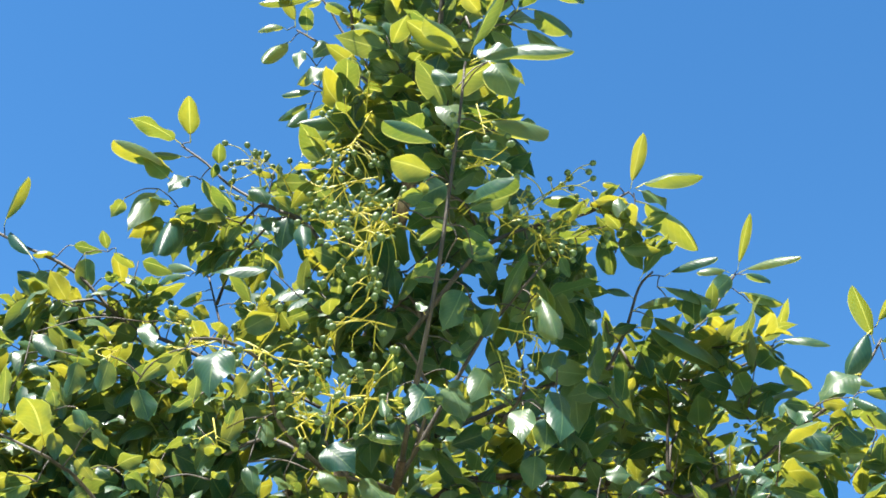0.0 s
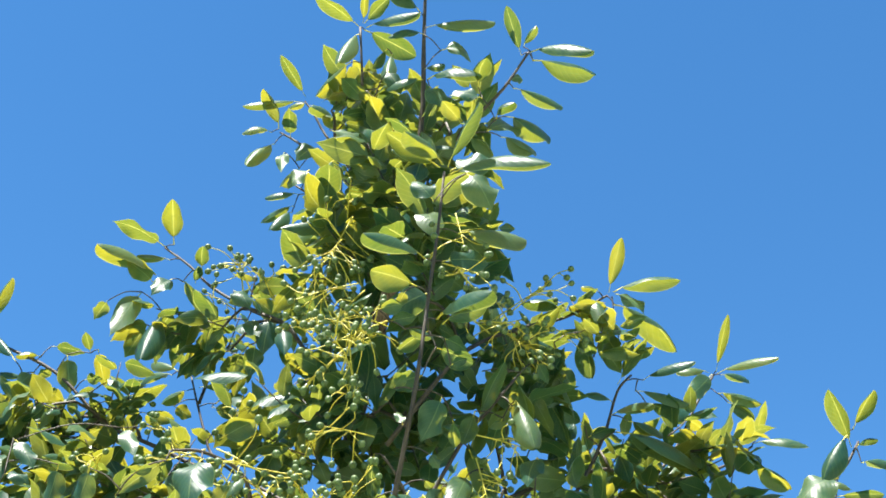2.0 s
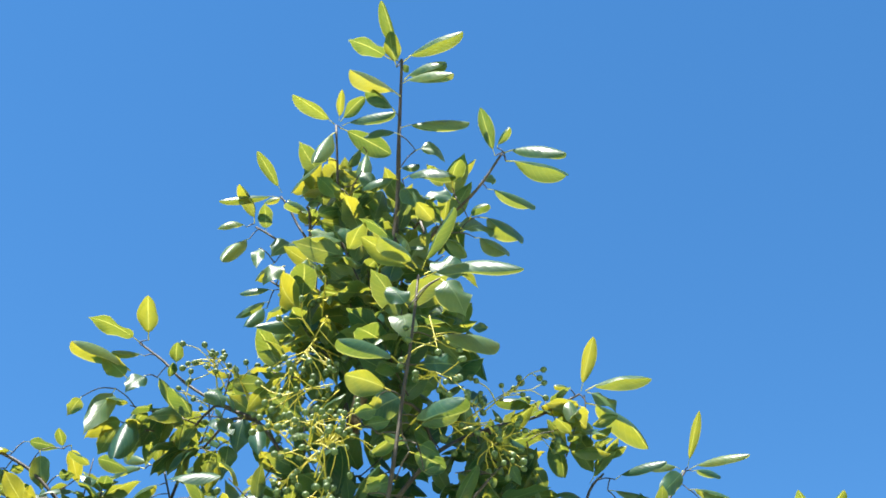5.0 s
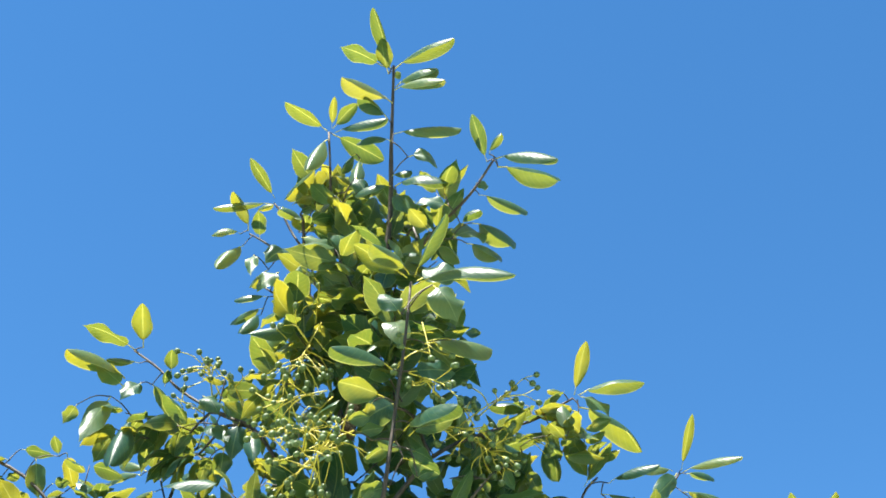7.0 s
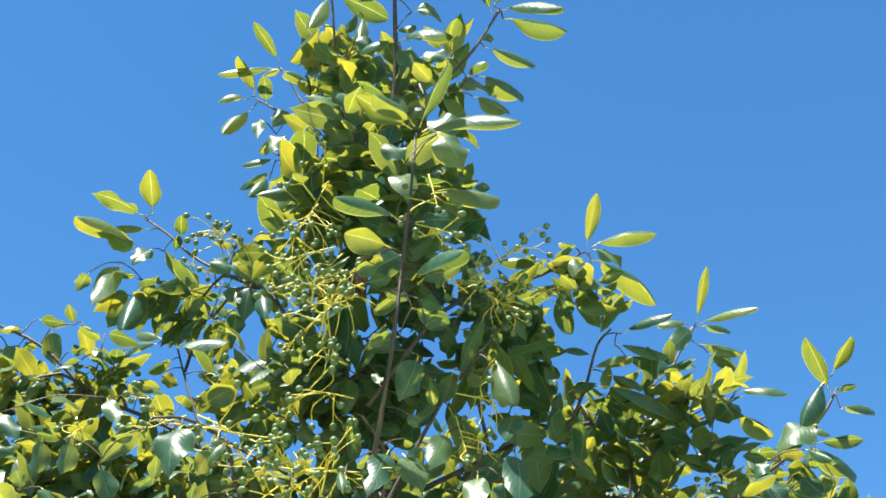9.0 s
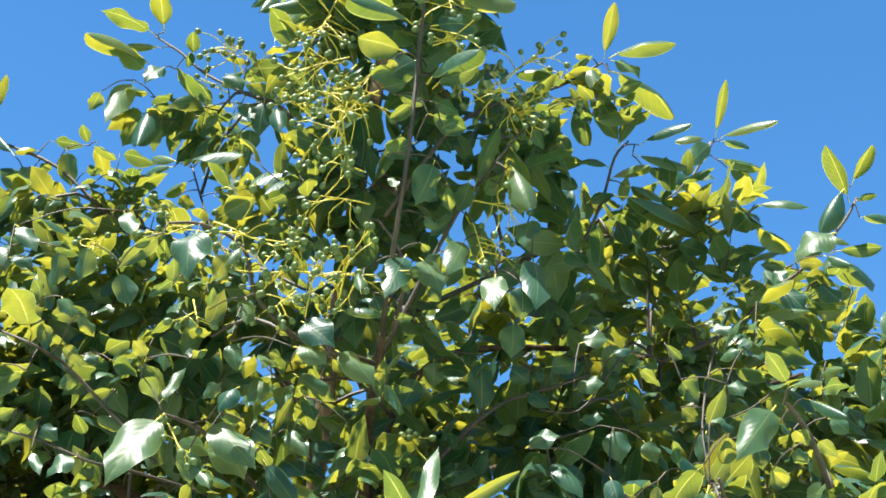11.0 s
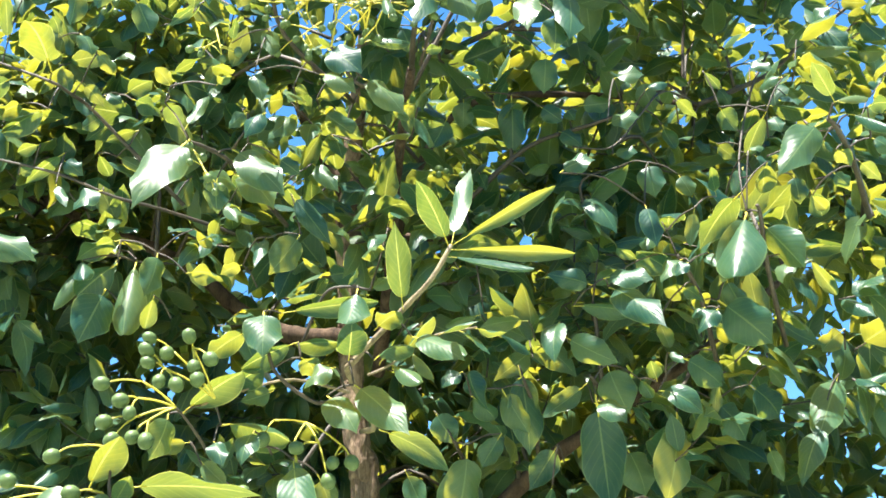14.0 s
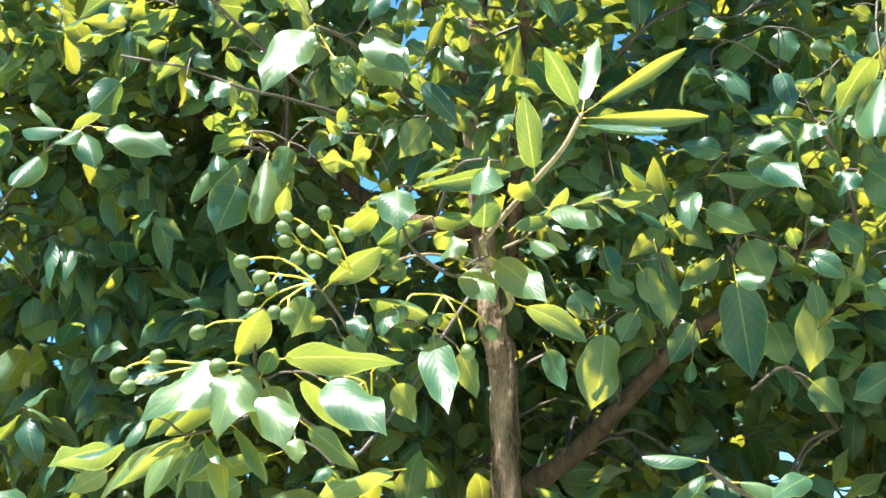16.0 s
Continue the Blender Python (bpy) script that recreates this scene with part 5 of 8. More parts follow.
leaf(s, (0.180, 2.002, 2.676), (0.189, 2.078, 2.660), -7, 0.36, 3)
spur(s, (0.208, 1.986, 2.673), (0.234, 2.007, 2.668))
leaf(s, (0.234, 2.007, 2.668), (0.248, 1.979, 2.685), -14, 0.54, 6)
spur(s, (0.234, 2.016, 2.770), (0.216, 2.011, 2.782))
leaf(s, (0.216, 2.011, 2.782), (0.263, 1.998, 2.794), -19, 0.59, 3)
spur(s, (0.257, 2.005, 2.822), (0.283, 2.007, 2.812))
leaf(s, (0.283, 2.007, 2.812), (0.349, 2.061, 2.825), 28, 0.52, 2)
leaf(s, (0.115, 1.993, 2.619), (0.129, 2.017, 2.600), -18, 0.75, 6)

s = wood("branch", ((0.329, 2.100, 2.537), (0.456, 2.160, 2.619), (0.523, 2.140, 2.677), (0.578, 2.120, 2.709), (0.649, 2.100, 2.779), (0.685, 2.100, 2.834)), 0.0041, 0.0021)
spur(s, (0.630, 2.105, 2.760), (0.616, 2.079, 2.749))
leaf(s, (0.616, 2.079, 2.749), (0.551, 2.039, 2.685), -67, 0.42, 9)
leaf(s, (0.616, 2.101, 2.757), (0.655, 2.085, 2.741), 44, 0.62, 4)
spur(s, (0.520, 1.997, 2.645), (0.571, 1.959, 2.646))
leaf(s, (0.571, 1.959, 2.646), (0.599, 1.921, 2.612), 32, 0.53, 2)
spur(s, (0.615, 2.080, 2.710), (0.646, 2.091, 2.664))
leaf(s, (0.646, 2.091, 2.664), (0.625, 2.122, 2.648), 13, 0.75, 11)
spur(s, (0.644, 2.080, 2.644), (0.636, 2.106, 2.621))
leaf(s, (0.636, 2.106, 2.621), (0.587, 2.102, 2.621), 33, 0.75, 6)
spur(s, (0.517, 2.142, 2.672), (0.537, 2.136, 2.645))
leaf(s, (0.537, 2.136, 2.645), (0.586, 2.148, 2.629), -53, 0.55, 4)
spur(s, (0.360, 2.099, 2.565), (0.385, 1.965, 2.533))
leaf(s, (0.385, 1.965, 2.533), (0.415, 1.942, 2.508), 65, 0.48, 9)
spur(s, (0.375, 2.122, 2.567), (0.357, 2.106, 2.597))
leaf(s, (0.357, 2.106, 2.597), (0.375, 2.134, 2.584), -10, 0.55, 6)
spur(s, (0.329, 2.100, 2.537), (0.312, 2.072, 2.461))
leaf(s, (0.312, 2.072, 2.461), (0.340, 2.077, 2.443), 66, 0.75, 9)
spur(s, (0.364, 2.116, 2.559), (0.360, 2.099, 2.565))
leaf(s, (0.360, 2.099, 2.565), (0.382, 2.110, 2.537), 105, 0.75, 11)
spur(s, (0.442, 2.153, 2.610), (0.458, 2.139, 2.583))
leaf(s, (0.458, 2.139, 2.583), (0.446, 2.147, 2.574), 30, 0.75, 3)
spur(s, (0.458, 2.139, 2.583), (0.480, 2.162, 2.581))
leaf(s, (0.480, 2.162, 2.581), (0.508, 2.150, 2.580), -40, 0.70, 11)
spur(s, (0.672, 2.100, 2.814), (0.673, 2.080, 2.812))
leaf(s, (0.673, 2.080, 2.812), (0.703, 2.059, 2.821), 7, 0.73, 1)
leaf(s, (0.665, 2.080, 2.812), (0.608, 1.971, 2.857), -13, 0.30, 6)
spur(s, (0.621, 2.038, 2.732), (0.621, 1.955, 2.764))
leaf(s, (0.621, 1.955, 2.764), (0.568, 1.946, 2.685), -46, 0.60, 0)
spur(s, (0.660, 2.080, 2.836), (0.673, 2.080, 2.847))
leaf(s, (0.673, 2.080, 2.847), (0.696, 2.010, 2.884), -11, 0.47, 2)
spur(s, (0.628, 2.080, 2.730), (0.621, 2.038, 2.732))
leaf(s, (0.621, 2.038, 2.732), (0.543, 2.028, 2.679), -48, 0.75, 9)
spur(s, (0.673, 2.080, 2.812), (0.677, 2.080, 2.783))
leaf(s, (0.677, 2.080, 2.783), (0.750, 2.130, 2.811), 29, 0.51, 0)
spur(s, (0.633, 2.080, 2.754), (0.626, 2.080, 2.720))
leaf(s, (0.626, 2.080, 2.720), (0.701, 2.070, 2.720), -25, 0.45, 6)
spur(s, (0.626, 2.080, 2.720), (0.615, 2.080, 2.710))
leaf(s, (0.615, 2.080, 2.710), (0.708, 2.153, 2.705), 30, 0.67, 2)
spur(s, (0.573, 2.122, 2.706), (0.559, 2.080, 2.701))
leaf(s, (0.559, 2.080, 2.701), (0.608, 2.087, 2.700), -47, 0.56, 9)
spur(s, (0.559, 2.080, 2.701), (0.549, 2.080, 2.691))
leaf(s, (0.549, 2.080, 2.691), (0.496, 2.068, 2.693), 44, 0.50, 11)
spur(s, (0.516, 2.038, 2.632), (0.520, 1.997, 2.645))
leaf(s, (0.520, 1.997, 2.645), (0.496, 1.993, 2.613), -44, 0.75, 9)
spur(s, (0.549, 2.080, 2.691), (0.566, 2.080, 2.680))
leaf(s, (0.566, 2.080, 2.680), (0.621, 2.087, 2.660), -39, 0.58, 11)
spur(s, (0.569, 2.080, 2.647), (0.578, 2.038, 2.644))
leaf(s, (0.578, 2.038, 2.644), (0.608, 2.027, 2.600), 70, 0.75, 5)
spur(s, (0.589, 2.080, 2.664), (0.560, 2.080, 2.640))
spur(s, (0.520, 2.080, 2.656), (0.516, 2.038, 2.632))
leaf(s, (0.516, 2.038, 2.632), (0.550, 2.023, 2.582), 72, 0.68, 10)
spur(s, (0.526, 2.080, 2.652), (0.509, 2.080, 2.663))
leaf(s, (0.509, 2.080, 2.663), (0.476, 2.116, 2.641), 18, 0.75, 11)
spur(s, (0.646, 2.091, 2.664), (0.644, 2.080, 2.644))

s = wood("branch", ((0.482, 1.800, 2.215), (0.429, 1.650, 2.224), (0.390, 1.560, 2.223), (0.377, 1.540, 2.224)), 0.0041, 0.0024)
spur(s, (0.377, 1.540, 2.224), (0.380, 1.516, 2.232))
leaf(s, (0.380, 1.516, 2.232), (0.344, 1.457, 2.253), 13, 0.31, 9)
leaf(s, (0.368, 1.545, 2.223), (0.310, 1.509, 2.146), -66, 0.45, 11)
spur(s, (0.377, 1.540, 2.224), (0.380, 1.523, 2.235))
leaf(s, (0.380, 1.523, 2.235), (0.422, 1.536, 2.250), 28, 0.54, 0)
spur(s, (0.439, 1.602, 2.230), (0.430, 1.568, 2.252))
leaf(s, (0.430, 1.568, 2.252), (0.464, 1.574, 2.259), -24, 0.75, 11)
spur(s, (0.389, 1.558, 2.223), (0.398, 1.535, 2.227))
leaf(s, (0.398, 1.535, 2.227), (0.431, 1.489, 2.187), 34, 0.36, 2)
spur(s, (0.408, 1.601, 2.223), (0.396, 1.595, 2.213))
leaf(s, (0.396, 1.595, 2.213), (0.417, 1.616, 2.203), -8, 0.75, 9)
spur(s, (0.429, 1.650, 2.224), (0.431, 1.633, 2.215))
leaf(s, (0.431, 1.633, 2.215), (0.463, 1.664, 2.204), -29, 0.42, 11)
spur(s, (0.415, 1.617, 2.224), (0.439, 1.602, 2.230))
leaf(s, (0.439, 1.602, 2.230), (0.464, 1.603, 2.210), 88, 0.75, 9)
spur(s, (0.405, 1.657, 2.213), (0.386, 1.687, 2.197))
leaf(s, (0.386, 1.687, 2.197), (0.408, 1.718, 2.192), -36, 0.52, 6)
spur(s, (0.386, 1.553, 2.223), (0.374, 1.561, 2.208))
leaf(s, (0.374, 1.561, 2.208), (0.382, 1.559, 2.192), 37, 0.75, 9)
spur(s, (0.434, 1.664, 2.223), (0.405, 1.657, 2.213))
leaf(s, (0.405, 1.657, 2.213), (0.427, 1.667, 2.197), 119, 0.75, 11)
s = wood("branch", ((0.371, 1.850, 2.062), (0.340, 1.760, 2.128), (0.329, 1.720, 2.186), (0.324, 1.710, 2.197)), 0.0034, 0.0021)
leaf(s, (0.330, 1.730, 2.182), (0.375, 1.720, 2.117), 124, 0.66, 5)
spur(s, (0.327, 1.716, 2.190), (0.315, 1.730, 2.197))
leaf(s, (0.315, 1.730, 2.197), (0.274, 1.723, 2.099), -109, 0.44, 9)
spur(s, (0.315, 1.730, 2.197), (0.311, 1.730, 2.223))
leaf(s, (0.311, 1.730, 2.223), (0.266, 1.816, 2.186), 13, 0.42, 11)
spur(s, (0.337, 1.749, 2.144), (0.382, 1.730, 2.135))
leaf(s, (0.382, 1.730, 2.135), (0.425, 1.782, 2.104), -28, 0.29, 6)
spur(s, (0.311, 1.730, 2.223), (0.347, 1.730, 2.264))
leaf(s, (0.347, 1.730, 2.264), (0.345, 1.768, 2.238), -13, 0.75, 6)
spur(s, (0.405, 1.780, 2.211), (0.395, 1.730, 2.223))
leaf(s, (0.395, 1.730, 2.223), (0.414, 1.761, 2.201), -33, 0.75, 6)
spur(s, (0.362, 1.780, 2.321), (0.352, 1.730, 2.333))
leaf(s, (0.352, 1.730, 2.333), (0.330, 1.774, 2.293), 12, 0.46, 6)
spur(s, (0.352, 1.730, 2.333), (0.378, 1.730, 2.381))
leaf(s, (0.378, 1.730, 2.381), (0.349, 1.749, 2.377), -67, 0.75, 3)
spur(s, (0.352, 1.730, 2.333), (0.294, 1.730, 2.341))
leaf(s, (0.294, 1.730, 2.341), (0.317, 1.757, 2.320), -40, 0.75, 11)
spur(s, (0.294, 1.730, 2.341), (0.277, 1.730, 2.394))
leaf(s, (0.277, 1.730, 2.394), (0.300, 1.749, 2.378), -22, 0.50, 6)
s = wood("branch", ((0.283, 1.850, 2.035), (0.259, 1.780, 2.101), (0.237, 1.750, 2.135), (0.227, 1.740, 2.146)), 0.0034, 0.0021)
spur(s, (0.227, 1.740, 2.146), (0.212, 1.741, 2.191))
leaf(s, (0.212, 1.741, 2.191), (0.226, 1.750, 2.184), -38, 0.58, 6)
spur(s, (0.234, 1.737, 2.140), (0.239, 1.722, 2.130))
leaf(s, (0.239, 1.722, 2.130), (0.220, 1.718, 2.111), -52, 0.75, 9)
spur(s, (0.232, 1.754, 2.109), (0.204, 1.777, 2.076))
leaf(s, (0.204, 1.777, 2.076), (0.217, 1.795, 2.047), -30, 0.72, 4)
spur(s, (0.235, 1.813, 2.038), (0.203, 1.860, 2.023))
leaf(s, (0.203, 1.860, 2.023), (0.202, 1.819, 2.037), 18, 0.57, 6)
spur(s, (0.276, 1.831, 2.053), (0.235, 1.813, 2.038))
leaf(s, (0.235, 1.813, 2.038), (0.285, 1.806, 2.008), 58, 0.75, 11)
spur(s, (0.206, 1.770, 1.997), (0.202, 1.698, 2.010))
leaf(s, (0.202, 1.698, 2.010), (0.218, 1.682, 1.992), 54, 0.41, 9)
spur(s, (0.277, 1.770, 2.097), (0.288, 1.766, 2.124))
leaf(s, (0.288, 1.766, 2.124), (0.308, 1.772, 2.085), 102, 0.75, 5)
spur(s, (0.216, 1.741, 2.177), (0.249, 1.711, 2.196))
leaf(s, (0.249, 1.711, 2.196), (0.241, 1.725, 2.149), 29, 0.38, 9)
spur(s, (0.272, 1.737, 2.075), (0.256, 1.740, 2.078))
leaf(s, (0.256, 1.740, 2.078), (0.238, 1.739, 2.065), -59, 0.75, 3)
spur(s, (0.249, 1.711, 2.196), (0.283, 1.748, 2.226))
leaf(s, (0.283, 1.748, 2.226), (0.270, 1.694, 2.245), 17, 0.29, 11)
spur(s, (0.227, 1.740, 2.146), (0.179, 1.728, 2.136))
leaf(s, (0.179, 1.728, 2.136), (0.152, 1.709, 2.145), 21, 0.55, 6)
spur(s, (0.247, 1.764, 2.120), (0.232, 1.754, 2.109))
leaf(s, (0.232, 1.754, 2.109), (0.260, 1.776, 2.100), -16, 0.59, 11)
leaf(s, (0.274, 1.801, 2.075), (0.303, 1.830, 2.063), -17, 0.53, 6)
spur(s, (0.237, 1.750, 2.135), (0.266, 1.744, 2.150))
leaf(s, (0.266, 1.744, 2.150), (0.273, 1.723, 2.122), 23, 0.42, 9)
spur(s, (0.241, 1.755, 2.129), (0.229, 1.770, 2.131))
leaf(s, (0.229, 1.770, 2.131), (0.177, 1.726, 2.147), 24, 0.63, 6)
spur(s, (0.259, 1.780, 2.101), (0.277, 1.770, 2.097))
leaf(s, (0.277, 1.770, 2.097), (0.343, 1.784, 2.044), 109, 0.75, 9)
spur(s, (0.277, 1.770, 2.086), (0.272, 1.737, 2.075))
leaf(s, (0.272, 1.737, 2.075), (0.242, 1.725, 2.043), -44, 0.75, 11)
spur(s, (0.230, 1.743, 2.142), (0.234, 1.737, 2.140))
leaf(s, (0.234, 1.737, 2.140), (0.202, 1.721, 2.107), -43, 0.60, 11)
spur(s, (0.235, 1.813, 2.038), (0.227, 1.770, 2.026))
leaf(s, (0.227, 1.770, 2.026), (0.281, 1.801, 1.997), 102, 0.60, 9)
spur(s, (0.227, 1.770, 2.026), (0.197, 1.770, 1.985))
leaf(s, (0.197, 1.770, 1.985), (0.244, 1.749, 1.955), 64, 0.57, 7)
spur(s, (0.179, 1.728, 2.136), (0.139, 1.704, 2.094))
leaf(s, (0.139, 1.704, 2.094), (0.191, 1.612, 2.017), 43, 0.35, 11)
spur(s, (0.139, 1.704, 2.094), (0.131, 1.671, 2.093))
leaf(s, (0.131, 1.671, 2.093), (0.185, 1.641, 2.081), 61, 0.56, 9)
spur(s, (0.139, 1.770, 2.129), (0.126, 1.770, 2.121))
leaf(s, (0.126, 1.770, 2.121), (0.068, 1.745, 2.129), -101, 0.50, 11)
spur(s, (0.126, 1.770, 2.121), (0.100, 1.770, 2.095))
leaf(s, (0.100, 1.770, 2.095), (0.174, 1.788, 2.091), -31, 0.42, 6)
spur(s, (0.086, 1.770, 2.062), (0.081, 1.737, 2.064))
leaf(s, (0.081, 1.737, 2.064), (0.069, 1.694, 2.007), 5, 0.46, 7)
spur(s, (0.083, 1.770, 2.075), (0.087, 1.770, 2.056))
leaf(s, (0.087, 1.770, 2.056), (0.150, 1.754, 2.015), 112, 0.50, 9)
spur(s, (0.255, 1.820, 2.365), (0.245, 1.770, 2.377))
leaf(s, (0.245, 1.770, 2.377), (0.278, 1.805, 2.365), -16, 0.37, 11)

s = wood("branch", ((-0.212, 2.300, 2.081), (-0.142, 1.750, 1.946), (-0.151, 1.550, 1.948), (-0.142, 1.520, 1.954), (-0.092, 1.510, 2.004), (-0.061, 1.500, 2.034), (-0.040, 1.500, 2.071)), 0.0041, 0.0024, PALE)
leaf(s, (-0.043, 1.505, 2.068), (0.090, 1.519, 2.065), -46, 0.17, 6)
leaf(s, (-0.042, 1.505, 2.069), (-0.071, 1.402, 2.105), 3, 0.28, 3)
leaf(s, (-0.040, 1.505, 2.073), (-0.019, 1.570, 2.195), 6, 0.17, 9)
leaf(s, (-0.039, 1.505, 2.073), (0.071, 1.486, 2.129), -37, 0.17, 6)
leaf(s, (-0.091, 1.505, 2.003), (-0.094, 1.425, 2.069), 0, 0.29, 5)
leaf(s, (-0.048, 1.505, 2.060), (0.044, 1.419, 2.014), -7, 0.17, 2)
leaf(s, (-0.121, 1.505, 1.981), (-0.089, 1.473, 1.992), -30, 0.60, 11)
spur(s, (-0.142, 1.520, 1.954), (-0.147, 1.505, 1.949))
leaf(s, (-0.147, 1.505, 1.949), (-0.139, 1.466, 1.982), -1, 0.70, 5)
spur(s, (-0.150, 1.502, 1.919), (-0.156, 1.474, 1.933))
leaf(s, (-0.156, 1.474, 1.933), (-0.188, 1.466, 1.912), -52, 0.75, 11)
spur(s, (-0.147, 1.505, 1.949), (-0.147, 1.505, 1.967))
leaf(s, (-0.147, 1.505, 1.967), (-0.201, 1.507, 1.968), 25, 0.57, 6)
spur(s, (-0.147, 1.505, 1.949), (-0.141, 1.502, 1.923))
leaf(s, (-0.141, 1.502, 1.923), (-0.081, 1.442, 1.856), 48, 0.37, 9)
spur(s, (-0.133, 1.518, 1.963), (-0.121, 1.505, 1.949))
leaf(s, (-0.121, 1.505, 1.949), (-0.081, 1.497, 1.964), -14, 0.75, 4)
spur(s, (-0.141, 1.502, 1.923), (-0.168, 1.502, 1.912))
leaf(s, (-0.168, 1.502, 1.912), (-0.134, 1.471, 1.867), 33, 0.63, 9)
spur(s, (-0.146, 1.659, 1.947), (-0.128, 1.650, 1.914))
leaf(s, (-0.128, 1.650, 1.914), (-0.053, 1.685, 1.879), -44, 0.36, 8)
spur(s, (-0.101, 1.512, 1.995), (-0.084, 1.531, 1.982))
leaf(s, (-0.084, 1.531, 1.982), (-0.027, 1.467, 1.936), 46, 0.32, 9)
spur(s, (-0.093, 1.750, 1.868), (-0.103, 1.700, 1.880))
leaf(s, (-0.103, 1.700, 1.880), (-0.080, 1.705, 1.825), -65, 0.49, 9)
s = wood("branch", ((-0.155, 1.560, 1.933), (-0.177, 1.500, 1.904), (-0.215, 1.480, 1.928), (-0.225, 1.470, 1.955), (-0.230, 1.460, 1.976)), 0.0023, 0.0016)
spur(s, (-0.230, 1.460, 1.976), (-0.228, 1.460, 1.989))
leaf(s, (-0.228, 1.460, 1.989), (-0.222, 1.428, 1.933), 2, 0.66, 9)
spur(s, (-0.229, 1.462, 1.972), (-0.245, 1.470, 1.972))
leaf(s, (-0.245, 1.470, 1.972), (-0.293, 1.498, 1.953), 26, 0.49, 9)
spur(s, (-0.228, 1.460, 1.989), (-0.212, 1.470, 1.990))
leaf(s, (-0.212, 1.470, 1.990), (-0.113, 1.465, 1.998), -41, 0.28, 6)
spur(s, (-0.218, 1.477, 1.935), (-0.191, 1.470, 1.943))
leaf(s, (-0.191, 1.470, 1.943), (-0.175, 1.500, 1.928), -13, 0.72, 11)
spur(s, (-0.191, 1.470, 1.943), (-0.194, 1.470, 1.959))
leaf(s, (-0.194, 1.470, 1.959), (-0.250, 1.469, 1.932), 32, 0.53, 6)
spur(s, (-0.225, 1.520, 1.857), (-0.235, 1.470, 1.869))
leaf(s, (-0.235, 1.470, 1.869), (-0.244, 1.449, 1.831), -9, 0.63, 9)
spur(s, (-0.229, 1.502, 1.861), (-0.199, 1.492, 1.845))
leaf(s, (-0.199, 1.492, 1.845), (-0.173, 1.396, 1.744), 20, 0.28, 9)
spur(s, (-0.203, 1.520, 1.851), (-0.180, 1.530, 1.839))
leaf(s, (-0.180, 1.530, 1.839), (-0.162, 1.550, 1.787), -24, 0.48, 9)
s = wood("branch", ((-0.198, 1.520, 1.971), (-0.173, 1.500, 2.019), (-0.148, 1.490, 2.024), (-0.125, 1.490, 2.020)), 0.0018, 0.0013)
leaf(s, (-0.173, 1.500, 2.019), (-0.211, 1.480, 2.007), 4, 0.43, 3)
leaf(s, (-0.148, 1.490, 2.024), (-0.137, 1.494, 2.047), -36, 0.52, 5)
spur(s, (-0.137, 1.490, 2.022), (-0.134, 1.463, 2.012))
leaf(s, (-0.134, 1.463, 2.012), (-0.141, 1.423, 1.960), -3, 0.62, 5)
s = wood("branch", ((-0.148, 1.530, 1.923), (-0.202, 1.500, 1.929), (-0.247, 1.490, 1.917), (-0.291, 1.480, 1.899)), 0.0018, 0.0011, PALE)
leaf(s, (-0.266, 1.490, 1.916), (-0.229, 1.472, 1.933), -25, 0.75, 6)
leaf(s, (-0.220, 1.490, 1.915), (-0.255, 1.498, 1.906), 80, 0.60, 11)
spur(s, (-0.291, 1.480, 1.899), (-0.311, 1.490, 1.894))
leaf(s, (-0.311, 1.490, 1.894), (-0.243, 1.445, 1.922), -18, 0.47, 6)
spur(s, (-0.311, 1.490, 1.894), (-0.325, 1.490, 1.894))
leaf(s, (-0.325, 1.490, 1.894), (-0.338, 1.480, 1.844), -97, 0.68, 9)
spur(s, (-0.279, 1.483, 1.904), (-0.272, 1.490, 1.881))
leaf(s, (-0.272, 1.490, 1.881), (-0.214, 1.552, 1.883), -22, 0.64, 0)
spur(s, (-0.272, 1.490, 1.881), (-0.267, 1.435, 1.851))
leaf(s, (-0.267, 1.435, 1.851), (-0.253, 1.413, 1.823), 28, 0.60, 11)
s = wood("branch", ((-0.132, 1.560, 1.950), (-0.109, 1.570, 1.964), (-0.067, 1.600, 2.004), (-0.017, 1.620, 2.020)), 0.0015, 0.0010, PALE)
leaf(s, (-0.121, 1.566, 1.963), (-0.092, 1.557, 1.981), -1, 0.52, 8)
leaf(s, (-0.096, 1.579, 1.976), (-0.062, 1.556, 2.012), 8, 0.52, 6)
leaf(s, (-0.059, 1.603, 2.006), (-0.013, 1.594, 2.020), 2, 0.34, 3)
leaf(s, (-0.020, 1.619, 2.019), (0.017, 1.619, 2.013), -7, 0.52, 5)
leaf(s, (-0.067, 1.600, 2.004), (-0.029, 1.565, 1.970), 42, 0.46, 6)
leaf(s, (-0.090, 1.584, 1.982), (-0.062, 1.566, 1.948), 17, 0.51, 0)
leaf(s, (-0.037, 1.612, 2.014), (-0.001, 1.598, 1.982), -7, 0.44, 3)
leaf(s, (-0.109, 1.570, 1.964), (-0.075, 1.539, 1.933), 42, 0.47, 6)

s = wood("branch", ((-0.155, 1.560, 1.920), (-0.273, 1.500, 1.730), (-0.300, 1.420, 1.739), (-0.327, 1.360, 1.765), (-0.336, 1.340, 1.779), (-0.336, 1.335, 1.816)), 0.0021, 0.0012)
leaf(s, (-0.341, 1.340, 1.780), (-0.357, 1.289, 1.713), -15, 0.65, 11)
leaf(s, (-0.343, 1.340, 1.781), (-0.435, 1.306, 1.733), -47, 0.55, 10)
